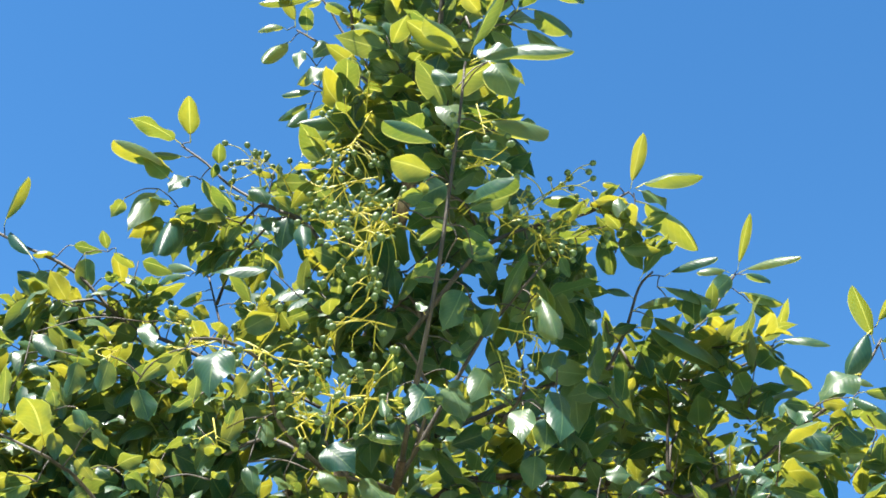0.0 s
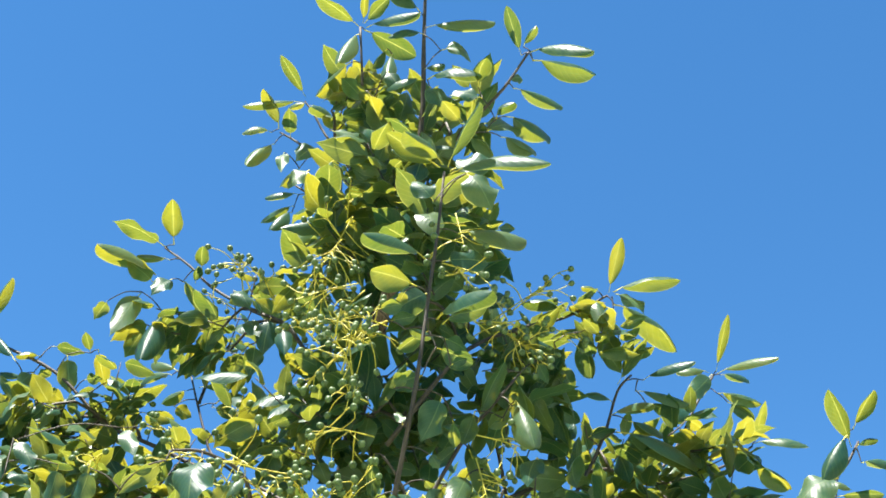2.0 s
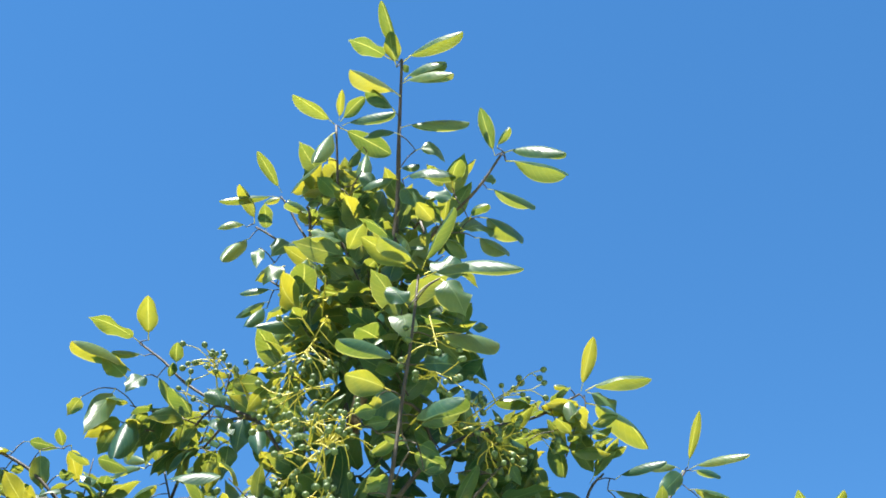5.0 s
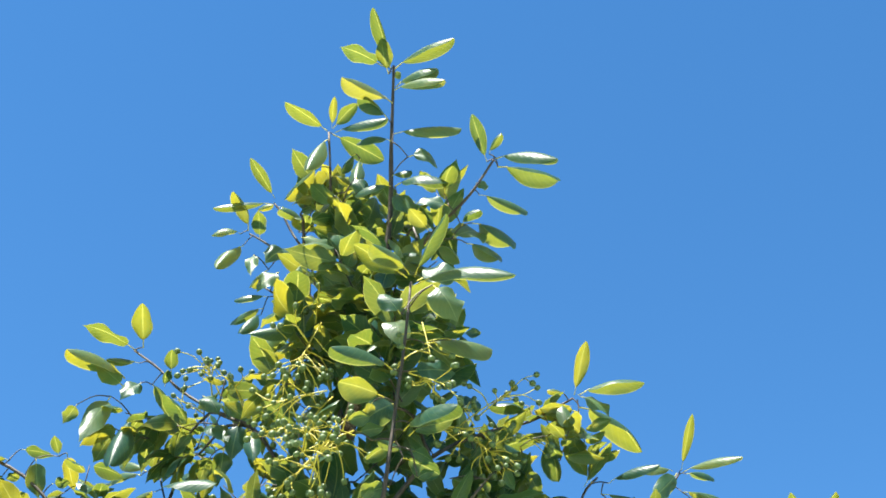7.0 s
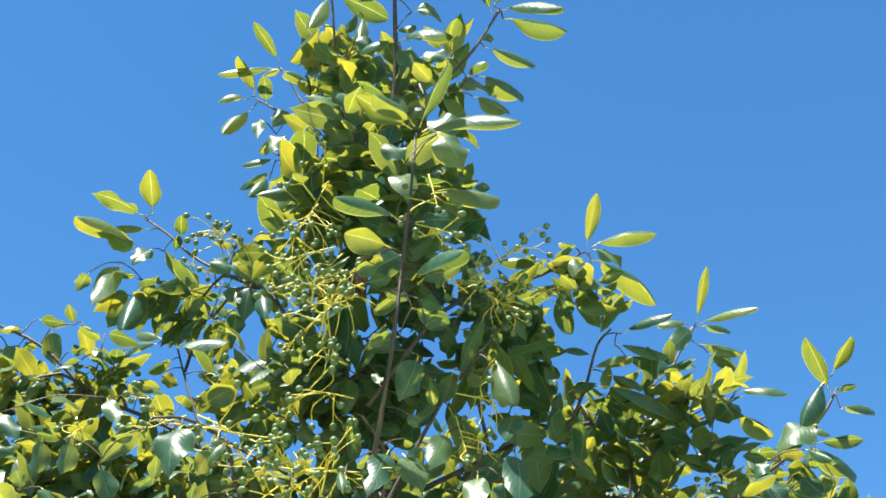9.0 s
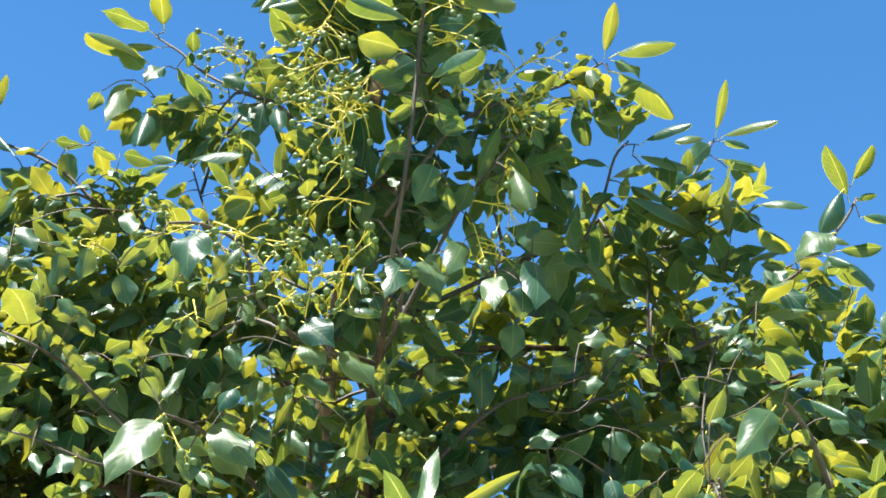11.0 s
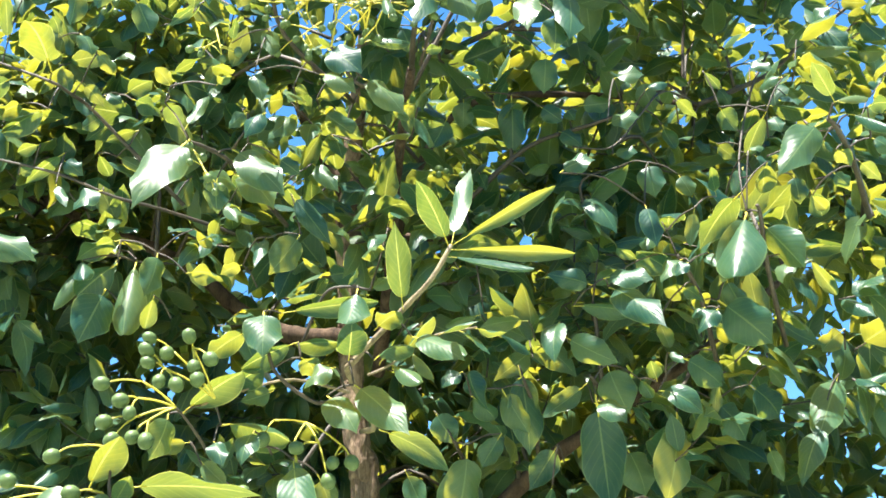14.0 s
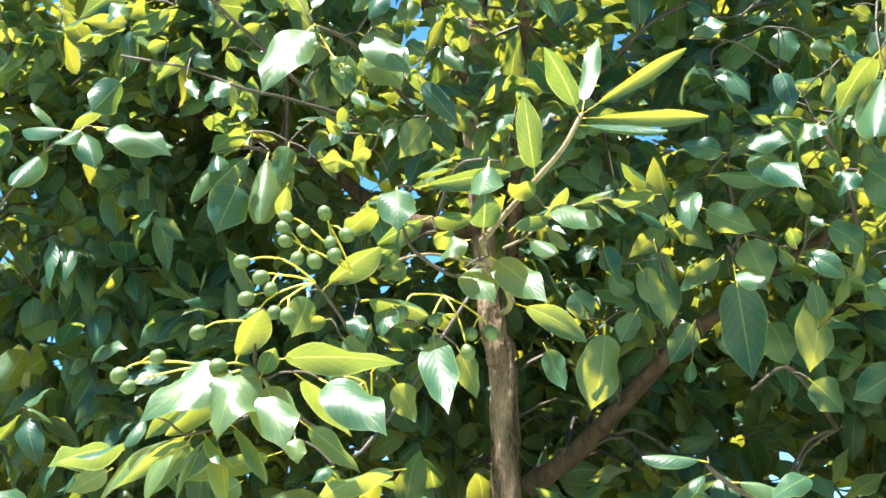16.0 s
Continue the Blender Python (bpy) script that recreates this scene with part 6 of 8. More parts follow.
leaf(s, (-0.339, 1.340, 1.775), (-0.430, 1.373, 1.737), 14, 0.39, 1)
leaf(s, (-0.329, 1.340, 1.787), (-0.204, 1.355, 1.783), -33, 0.30, 9)
leaf(s, (-0.333, 1.340, 1.770), (-0.312, 1.313, 1.791), -21, 0.53, 6)
leaf(s, (-0.328, 1.340, 1.769), (-0.297, 1.296, 1.698), 26, 0.50, 9)
spur(s, (-0.343, 1.340, 1.781), (-0.356, 1.340, 1.785))
leaf(s, (-0.356, 1.340, 1.785), (-0.323, 1.312, 1.826), -4, 0.65, 6)
spur(s, (-0.328, 1.340, 1.769), (-0.302, 1.340, 1.775))
leaf(s, (-0.302, 1.340, 1.775), (-0.269, 1.437, 1.735), -5, 0.28, 3)
spur(s, (-0.302, 1.340, 1.775), (-0.279, 1.340, 1.768))
leaf(s, (-0.279, 1.340, 1.768), (-0.210, 1.293, 1.708), 42, 0.47, 9)
s = wood("branch", ((-0.322, 1.380, 1.758), (-0.353, 1.360, 1.740), (-0.372, 1.340, 1.727), (-0.397, 1.330, 1.721)), 0.0018, 0.0012)
leaf(s, (-0.393, 1.370, 1.770), (-0.454, 1.389, 1.731), 45, 0.32, 3)
leaf(s, (-0.400, 1.370, 1.733), (-0.492, 1.412, 1.690), 28, 0.18, 9)
leaf(s, (-0.400, 1.370, 1.732), (-0.447, 1.388, 1.677), 63, 0.28, 9)
leaf(s, (-0.319, 1.370, 1.710), (-0.416, 1.386, 1.690), 85, 0.20, 9)
leaf(s, (-0.303, 1.370, 1.737), (-0.251, 1.394, 1.692), -55, 0.33, 11)
leaf(s, (-0.207, 1.370, 1.690), (-0.302, 1.418, 1.675), 20, 0.30, 11)
spur(s, (-0.308, 1.370, 1.720), (-0.289, 1.295, 1.709))
leaf(s, (-0.289, 1.295, 1.709), (-0.284, 1.286, 1.684), 18, 0.68, 9)
spur(s, (-0.295, 1.317, 1.712), (-0.260, 1.320, 1.686))
leaf(s, (-0.260, 1.320, 1.686), (-0.279, 1.309, 1.672), -35, 0.75, 3)
leaf(s, (-0.466, 1.370, 1.719), (-0.549, 1.397, 1.714), 28, 0.44, 9)
leaf(s, (-0.476, 1.370, 1.702), (-0.527, 1.393, 1.686), 67, 0.38, 9)
leaf(s, (-0.354, 1.370, 1.686), (-0.386, 1.388, 1.673), 67, 0.57, 9)
spur(s, (-0.431, 1.330, 1.741), (-0.441, 1.330, 1.721))
leaf(s, (-0.441, 1.330, 1.721), (-0.523, 1.341, 1.703), 1, 0.47, 5)
leaf(s, (-0.389, 1.334, 1.723), (-0.482, 1.334, 1.669), -29, 0.34, 8)
spur(s, (-0.397, 1.330, 1.721), (-0.431, 1.330, 1.741))
leaf(s, (-0.431, 1.330, 1.741), (-0.445, 1.314, 1.710), -14, 0.62, 6)
leaf(s, (-0.367, 1.346, 1.731), (-0.413, 1.346, 1.670), -32, 0.31, 8)
leaf(s, (-0.382, 1.336, 1.725), (-0.340, 1.313, 1.682), -10, 0.42, 5)
leaf(s, (-0.392, 1.332, 1.714), (-0.426, 1.306, 1.665), -11, 0.44, 8)
leaf(s, (-0.365, 1.348, 1.732), (-0.391, 1.324, 1.687), -17, 0.45, 0)
leaf(s, (-0.363, 1.350, 1.734), (-0.316, 1.319, 1.674), -24, 0.44, 3)
leaf(s, (-0.374, 1.340, 1.727), (-0.360, 1.340, 1.662), -39, 0.44, 6)
s = wood("branch", ((-0.290, 1.620, 1.838), (-0.292, 1.540, 1.861), (-0.302, 1.490, 1.881), (-0.315, 1.470, 1.896)), 0.0020, 0.0013)
leaf(s, (-0.304, 1.500, 1.867), (-0.343, 1.509, 1.865), 63, 0.56, 5)
spur(s, (-0.304, 1.500, 1.867), (-0.294, 1.500, 1.849))
leaf(s, (-0.294, 1.500, 1.849), (-0.264, 1.499, 1.820), -80, 0.57, 5)
spur(s, (-0.294, 1.500, 1.849), (-0.288, 1.500, 1.835))
leaf(s, (-0.288, 1.500, 1.835), (-0.310, 1.502, 1.804), -101, 0.72, 11)
spur(s, (-0.288, 1.500, 1.835), (-0.241, 1.500, 1.802))
leaf(s, (-0.241, 1.500, 1.802), (-0.220, 1.514, 1.759), -48, 0.61, 11)
spur(s, (-0.405, 1.800, 2.104), (-0.415, 1.750, 2.116))
leaf(s, (-0.415, 1.750, 2.116), (-0.434, 1.789, 2.087), 1, 0.48, 6)
spur(s, (-0.481, 1.850, 2.133), (-0.491, 1.800, 2.145))
leaf(s, (-0.491, 1.800, 2.145), (-0.515, 1.781, 2.068), -77, 0.72, 9)

s = wood("branch", ((0.064, 2.200, 1.994), (0.050, 1.920, 2.008), (0.037, 1.860, 2.032)), 0.0034, 0.0019)
spur(s, (0.039, 1.871, 2.028), (0.033, 1.880, 2.054))
leaf(s, (0.033, 1.880, 2.054), (0.045, 1.909, 1.940), 142, 0.43, 9)
spur(s, (0.041, 1.876, 2.025), (0.010, 1.880, 2.024))
leaf(s, (0.010, 1.880, 2.024), (0.044, 1.891, 1.966), -48, 0.60, 5)
spur(s, (0.010, 1.880, 2.024), (-0.030, 1.880, 2.016))
leaf(s, (-0.030, 1.880, 2.016), (0.000, 1.910, 1.992), -22, 0.75, 6)
spur(s, (-0.030, 1.880, 2.016), (-0.038, 1.810, 2.027))
leaf(s, (-0.038, 1.810, 2.027), (-0.066, 1.801, 2.005), -52, 0.73, 10)
leaf(s, (-0.032, 1.880, 2.056), (-0.012, 1.871, 1.992), 117, 0.58, 11)
spur(s, (0.057, 1.930, 2.103), (0.047, 1.880, 2.115))
leaf(s, (0.047, 1.880, 2.115), (-0.018, 1.898, 2.114), 34, 0.43, 9)
spur(s, (-0.004, 1.930, 2.113), (-0.014, 1.880, 2.125))
leaf(s, (-0.014, 1.880, 2.125), (-0.062, 1.899, 2.116), 31, 0.40, 6)
spur(s, (0.129, 1.930, 2.016), (0.119, 1.880, 2.028))
leaf(s, (0.119, 1.880, 2.028), (0.059, 1.921, 1.993), 74, 0.38, 11)
s = wood("branch", ((-0.025, 2.260, 1.918), (-0.036, 1.980, 1.937), (-0.054, 1.900, 1.963)), 0.0034, 0.0019)
spur(s, (-0.052, 1.907, 1.961), (-0.036, 1.900, 1.956))
leaf(s, (-0.036, 1.900, 1.956), (-0.059, 1.941, 1.845), -179, 0.56, 9)
spur(s, (-0.036, 1.900, 1.956), (0.008, 1.900, 1.970))
leaf(s, (0.008, 1.900, 1.970), (-0.019, 1.916, 1.930), 62, 0.68, 5)
spur(s, (-0.054, 1.900, 1.963), (-0.078, 1.900, 2.002))
leaf(s, (-0.078, 1.900, 2.002), (-0.050, 1.907, 1.958), 122, 0.75, 10)
s = wood("branch", ((0.164, 2.140, 2.049), (0.133, 1.860, 2.014), (0.118, 1.800, 2.014)), 0.0034, 0.0019)
spur(s, (0.123, 1.822, 2.014), (0.125, 1.820, 1.996))
leaf(s, (0.125, 1.820, 1.996), (0.139, 1.860, 1.857), -14, 0.43, 9)
spur(s, (0.127, 1.820, 1.988), (0.125, 1.786, 1.979))
leaf(s, (0.125, 1.786, 1.979), (0.155, 1.746, 1.942), 41, 0.54, 9)
spur(s, (0.123, 1.822, 2.014), (0.141, 1.820, 2.034))
leaf(s, (0.141, 1.820, 2.034), (0.166, 1.833, 1.973), 135, 0.75, 9)
spur(s, (0.141, 1.820, 2.034), (0.180, 1.820, 2.015))
leaf(s, (0.180, 1.820, 2.015), (0.197, 1.841, 1.996), -12, 0.64, 6)
spur(s, (0.180, 1.820, 2.015), (0.202, 1.820, 2.010))
leaf(s, (0.202, 1.820, 2.010), (0.192, 1.792, 2.029), 14, 0.63, 6)
s = wood("branch", ((0.294, 2.100, 2.129), (0.248, 1.900, 2.034), (0.229, 1.860, 2.004)), 0.0034, 0.0019)
spur(s, (0.229, 1.860, 2.004), (0.230, 1.870, 1.984))
leaf(s, (0.230, 1.870, 1.984), (0.214, 1.902, 1.873), -173, 0.49, 9)
spur(s, (0.236, 1.875, 2.015), (0.279, 1.870, 1.997))
leaf(s, (0.279, 1.870, 1.997), (0.320, 1.894, 1.951), 98, 0.75, 9)
spur(s, (0.279, 1.870, 1.997), (0.323, 1.870, 2.018))
leaf(s, (0.323, 1.870, 2.018), (0.368, 1.904, 1.982), 103, 0.75, 9)
spur(s, (0.323, 1.870, 2.018), (0.348, 1.870, 2.044))
leaf(s, (0.348, 1.870, 2.044), (0.374, 1.907, 2.025), -28, 0.40, 6)
spur(s, (0.348, 1.870, 2.044), (0.353, 1.870, 2.074))
leaf(s, (0.353, 1.870, 2.074), (0.391, 1.923, 2.052), -23, 0.32, 6)
spur(s, (0.353, 1.870, 2.074), (0.362, 1.870, 2.119))
leaf(s, (0.362, 1.870, 2.119), (0.401, 1.893, 2.098), -46, 0.51, 6)
spur(s, (0.447, 1.920, 2.017), (0.437, 1.870, 2.029))
leaf(s, (0.437, 1.870, 2.029), (0.376, 1.771, 1.914), -31, 0.28, 9)
spur(s, (0.462, 1.920, 2.077), (0.452, 1.870, 2.089))
leaf(s, (0.452, 1.870, 2.089), (0.419, 1.878, 2.061), 58, 0.75, 11)
spur(s, (0.437, 1.870, 2.029), (0.394, 1.800, 1.948))
leaf(s, (0.394, 1.800, 1.948), (0.348, 1.746, 1.861), -15, 0.32, 9)
s = wood("branch", ((0.264, 2.100, 1.839), (0.226, 2.000, 1.867), (0.185, 1.920, 1.888), (0.138, 1.880, 1.853)), 0.0034, 0.0018)
spur(s, (0.192, 1.935, 1.884), (0.211, 1.920, 1.873))
leaf(s, (0.211, 1.920, 1.873), (0.253, 1.935, 1.830), -53, 0.75, 11)
spur(s, (0.177, 1.970, 1.943), (0.167, 1.920, 1.955))
leaf(s, (0.167, 1.920, 1.955), (0.194, 1.944, 1.893), 116, 0.71, 9)
spur(s, (0.090, 1.970, 1.946), (0.080, 1.920, 1.958))
leaf(s, (0.080, 1.920, 1.958), (0.043, 1.962, 1.909), 49, 0.52, 9)
spur(s, (0.080, 1.920, 1.958), (0.071, 1.920, 1.906))
leaf(s, (0.071, 1.920, 1.906), (0.066, 1.953, 1.882), 0, 0.45, 6)
spur(s, (0.335, 1.970, 1.872), (0.325, 1.920, 1.884))
leaf(s, (0.325, 1.920, 1.884), (0.261, 1.904, 1.838), -106, 0.61, 9)
spur(s, (0.360, 1.970, 1.937), (0.350, 1.920, 1.949))
leaf(s, (0.350, 1.920, 1.949), (0.375, 1.976, 1.916), -30, 0.33, 11)
s = wood("branch", ((0.218, 1.750, 1.688), (0.110, 1.600, 1.684), (0.076, 1.560, 1.697), (0.060, 1.550, 1.712)), 0.0034, 0.0021)
spur(s, (0.062, 1.551, 1.711), (0.060, 1.494, 1.704))
leaf(s, (0.060, 1.494, 1.704), (-0.002, 1.494, 1.712), -39, 0.48, 6)
leaf(s, (0.068, 1.555, 1.704), (0.014, 1.543, 1.669), -17, 0.50, 1)
leaf(s, (0.076, 1.560, 1.697), (0.032, 1.560, 1.687), 10, 0.48, 6)
leaf(s, (0.081, 1.566, 1.695), (0.150, 1.566, 1.675), 45, 0.48, 1)
leaf(s, (0.164, 1.570, 1.699), (0.116, 1.514, 1.670), -44, 0.36, 9)
s = wood("branch", ((0.146, 1.980, 2.222), (0.135, 1.940, 2.290), (0.130, 1.920, 2.331), (0.182, 1.900, 2.342)), 0.0024, 0.0013)
spur(s, (0.194, 1.751, 2.220), (0.084, 1.640, 2.215))
leaf(s, (0.084, 1.640, 2.215), (0.127, 1.630, 2.229), 68, 0.69, 10)
spur(s, (0.132, 1.929, 2.312), (0.140, 1.920, 2.308))
leaf(s, (0.140, 1.920, 2.308), (0.147, 1.895, 2.323), 4, 0.55, 9)
spur(s, (0.182, 1.900, 2.342), (0.216, 1.864, 2.330))
leaf(s, (0.216, 1.864, 2.330), (0.222, 1.861, 2.277), 20, 0.75, 9)
spur(s, (0.216, 1.864, 2.330), (0.256, 1.871, 2.314))
leaf(s, (0.256, 1.871, 2.314), (0.274, 1.873, 2.281), 101, 0.75, 9)
spur(s, (0.117, 1.952, 2.175), (0.110, 1.961, 2.168))
leaf(s, (0.110, 1.961, 2.168), (0.225, 1.979, 2.147), 60, 0.48, 9)
spur(s, (0.117, 1.952, 2.175), (0.079, 1.949, 2.207))
leaf(s, (0.079, 1.949, 2.207), (0.139, 1.952, 2.190), 106, 0.42, 11)
leaf(s, (0.178, 1.962, 2.315), (0.136, 1.941, 2.252), -99, 0.63, 9)
spur(s, (0.216, 1.864, 2.330), (0.194, 1.751, 2.220))
leaf(s, (0.194, 1.751, 2.220), (0.203, 1.724, 2.153), 11, 0.42, 9)
spur(s, (0.146, 1.980, 2.222), (0.117, 1.952, 2.175))
leaf(s, (0.117, 1.952, 2.175), (0.079, 1.931, 2.175), 17, 0.75, 3)
spur(s, (0.083, 1.972, 2.152), (0.056, 1.979, 2.132))
leaf(s, (0.056, 1.979, 2.132), (0.108, 2.010, 2.156), 96, 0.48, 9)
spur(s, (0.101, 1.965, 2.162), (0.123, 1.985, 2.129))
leaf(s, (0.123, 1.985, 2.129), (0.177, 2.004, 2.102), 104, 0.63, 11)
spur(s, (0.123, 1.985, 2.129), (0.186, 1.989, 2.126))
leaf(s, (0.186, 1.989, 2.126), (0.214, 1.955, 2.133), -13, 0.61, 11)
spur(s, (0.135, 1.940, 2.290), (0.117, 1.916, 2.276))
leaf(s, (0.117, 1.916, 2.276), (0.142, 1.906, 2.284), -28, 0.61, 11)
spur(s, (0.136, 1.944, 2.284), (0.097, 2.026, 2.316))
leaf(s, (0.097, 2.026, 2.316), (0.128, 2.033, 2.302), -47, 0.61, 11)
spur(s, (0.110, 1.961, 2.168), (0.083, 1.972, 2.152))
leaf(s, (0.083, 1.972, 2.152), (0.064, 1.958, 2.165), 27, 0.75, 3)
spur(s, (0.143, 1.969, 2.241), (0.161, 1.964, 2.237))
leaf(s, (0.161, 1.964, 2.237), (0.120, 1.956, 2.232), 42, 0.58, 11)
spur(s, (0.161, 1.964, 2.237), (0.193, 1.988, 2.233))
leaf(s, (0.193, 1.988, 2.233), (0.148, 1.949, 2.210), -60, 0.49, 10)
s = wood("branch", ((-1.100, 2.300, 2.275), (-0.868, 2.000, 2.275), (-0.765, 1.880, 2.262), (-0.724, 1.840, 2.255)), 0.0023, 0.0013)
spur(s, (-0.724, 1.840, 2.255), (-0.711, 1.840, 2.254))
leaf(s, (-0.711, 1.840, 2.254), (-0.592, 1.825, 2.208), 48, 0.47, 6)
leaf(s, (-0.724, 1.840, 2.255), (-0.749, 1.802, 2.216), -36, 0.52, 5)
leaf(s, (-0.750, 1.866, 2.260), (-0.835, 1.886, 2.279), -45, 0.52, 6)
leaf(s, (-0.736, 1.852, 2.257), (-0.696, 1.818, 2.186), 24, 0.52, 3)
leaf(s, (-0.780, 1.898, 2.264), (-0.821, 1.886, 2.321), -17, 0.47, 0)
leaf(s, (-0.765, 1.880, 2.262), (-0.701, 1.858, 2.299), 11, 0.44, 3)
spur(s, (-0.788, 1.907, 2.265), (-0.795, 1.898, 2.253))
leaf(s, (-0.795, 1.898, 2.253), (-0.821, 1.836, 2.175), -30, 0.47, 6)

s = wood("branch", ((-0.111, 1.860, 2.433), (-0.143, 1.780, 2.411), (-0.169, 1.740, 2.400), (-0.198, 1.720, 2.441)), 0.0034, 0.0019)
spur(s, (-0.187, 1.727, 2.426), (-0.156, 1.723, 2.448))
leaf(s, (-0.156, 1.723, 2.448), (-0.096, 1.722, 2.448), 9, 0.57, 0)
spur(s, (-0.153, 1.683, 2.373), (-0.195, 1.661, 2.404))
leaf(s, (-0.195, 1.661, 2.404), (-0.149, 1.637, 2.357), 70, 0.67, 10)
spur(s, (-0.169, 1.740, 2.400), (-0.153, 1.683, 2.373))
leaf(s, (-0.153, 1.683, 2.373), (-0.098, 1.673, 2.318), 58, 0.54, 11)
spur(s, (-0.198, 1.720, 2.441), (-0.195, 1.727, 2.504))
leaf(s, (-0.195, 1.727, 2.504), (-0.211, 1.691, 2.520), 26, 0.43, 6)
s = wood("branch", ((-0.037, 2.000, 2.334), (0.056, 1.980, 2.413), (0.148, 1.960, 2.437), (0.197, 1.950, 2.449)), 0.0041, 0.0021)
spur(s, (0.197, 1.950, 2.449), (0.179, 1.885, 2.470))
leaf(s, (0.179, 1.885, 2.470), (0.224, 1.883, 2.477), 76, 0.73, 10)
spur(s, (0.179, 1.885, 2.470), (0.163, 1.844, 2.379))
leaf(s, (0.163, 1.844, 2.379), (0.205, 1.829, 2.384), 71, 0.75, 9)
spur(s, (0.106, 1.969, 2.426), (0.103, 1.949, 2.423))
leaf(s, (0.103, 1.949, 2.423), (0.134, 1.931, 2.392), 68, 0.61, 11)
spur(s, (0.031, 1.985, 2.391), (0.053, 1.977, 2.369))
leaf(s, (0.053, 1.977, 2.369), (0.085, 1.960, 2.378), -13, 0.75, 6)
spur(s, (-0.003, 1.993, 2.363), (-0.013, 1.963, 2.370))
leaf(s, (-0.013, 1.963, 2.370), (-0.003, 1.993, 2.353), -17, 0.50, 11)
spur(s, (0.077, 1.945, 2.462), (0.037, 1.965, 2.493))
leaf(s, (0.037, 1.965, 2.493), (0.037, 1.985, 2.403), -5, 0.50, 11)
spur(s, (0.037, 1.965, 2.493), (-0.033, 1.978, 2.496))
leaf(s, (-0.033, 1.978, 2.496), (-0.035, 1.992, 2.452), -175, 0.75, 9)
spur(s, (0.123, 1.965, 2.430), (0.117, 1.961, 2.463))
leaf(s, (0.117, 1.961, 2.463), (0.126, 1.944, 2.439), 51, 0.68, 11)
spur(s, (0.117, 1.961, 2.463), (0.077, 1.945, 2.462))
leaf(s, (0.077, 1.945, 2.462), (0.109, 1.946, 2.437), 108, 0.75, 9)
spur(s, (0.117, 1.961, 2.463), (0.133, 1.957, 2.467))
leaf(s, (0.133, 1.957, 2.467), (0.183, 1.950, 2.467), -64, 0.60, 11)
spur(s, (-0.037, 2.000, 2.334), (-0.011, 1.983, 2.163))
leaf(s, (-0.011, 1.983, 2.163), (0.023, 2.003, 2.157), -24, 0.72, 3)
spur(s, (-0.037, 2.000, 2.334), (-0.017, 2.172, 2.295))
leaf(s, (-0.017, 2.172, 2.295), (0.016, 2.181, 2.272), -29, 0.72, 9)
spur(s, (-0.017, 2.172, 2.295), (0.030, 2.205, 2.305))
leaf(s, (0.030, 2.205, 2.305), (0.004, 2.247, 2.285), 32, 0.41, 9)
leaf(s, (-0.056, 1.970, 2.464), (-0.083, 1.994, 2.423), 52, 0.75, 9)
s = wood("branch", ((0.329, 2.100, 2.537), (0.264, 2.000, 2.509), (0.220, 1.930, 2.438), (0.173, 1.900, 2.372), (0.118, 1.900, 2.374)), 0.0020, 0.0012)
spur(s, (0.312, 2.063, 2.548), (0.318, 2.040, 2.585))
leaf(s, (0.318, 2.040, 2.585), (0.369, 2.065, 2.587), -20, 0.51, 11)
spur(s, (0.199, 1.917, 2.409), (0.218, 1.848, 2.431))
leaf(s, (0.218, 1.848, 2.431), (0.250, 1.850, 2.443), 55, 0.75, 3)
spur(s, (0.252, 1.981, 2.490), (0.226, 1.968, 2.513))
leaf(s, (0.226, 1.968, 2.513), (0.247, 1.991, 2.468), 143, 0.65, 9)
spur(s, (0.173, 1.900, 2.372), (0.168, 1.847, 2.335))
leaf(s, (0.168, 1.847, 2.335), (0.200, 1.834, 2.333), 66, 0.75, 9)
spur(s, (0.294, 2.045, 2.522), (0.289, 2.034, 2.514))
leaf(s, (0.289, 2.034, 2.514), (0.313, 2.052, 2.503), -30, 0.71, 3)
spur(s, (0.248, 1.975, 2.483), (0.257, 1.972, 2.470))
leaf(s, (0.257, 1.972, 2.470), (0.266, 1.945, 2.481), -27, 0.71, 9)
spur(s, (0.228, 1.943, 2.451), (0.250, 1.941, 2.424))
leaf(s, (0.250, 1.941, 2.424), (0.267, 1.964, 2.398), -44, 0.75, 4)
spur(s, (0.305, 2.064, 2.527), (0.312, 2.063, 2.548))
leaf(s, (0.312, 2.063, 2.548), (0.289, 2.052, 2.563), 45, 0.70, 4)
s = wood("branch", ((0.446, 2.100, 2.625), (0.392, 2.000, 2.505), (0.349, 1.920, 2.358), (0.344, 1.880, 2.257)), 0.0020, 0.0013)
spur(s, (0.378, 1.973, 2.456), (0.403, 1.957, 2.458))
leaf(s, (0.403, 1.957, 2.458), (0.473, 1.994, 2.459), -12, 0.47, 6)
spur(s, (0.363, 1.947, 2.407), (0.398, 1.919, 2.421))
leaf(s, (0.398, 1.919, 2.421), (0.408, 1.903, 2.390), 38, 0.75, 9)
spur(s, (0.353, 1.927, 2.371), (0.370, 1.916, 2.360))
leaf(s, (0.370, 1.916, 2.360), (0.392, 1.916, 2.339), 56, 0.75, 9)
spur(s, (0.314, 1.873, 2.274), (0.326, 1.739, 2.283))
leaf(s, (0.326, 1.739, 2.283), (0.347, 1.739, 2.288), 52, 0.75, 9)
spur(s, (0.365, 1.949, 2.411), (0.337, 1.945, 2.417))
leaf(s, (0.337, 1.945, 2.417), (0.347, 1.927, 2.438), -17, 0.75, 9)
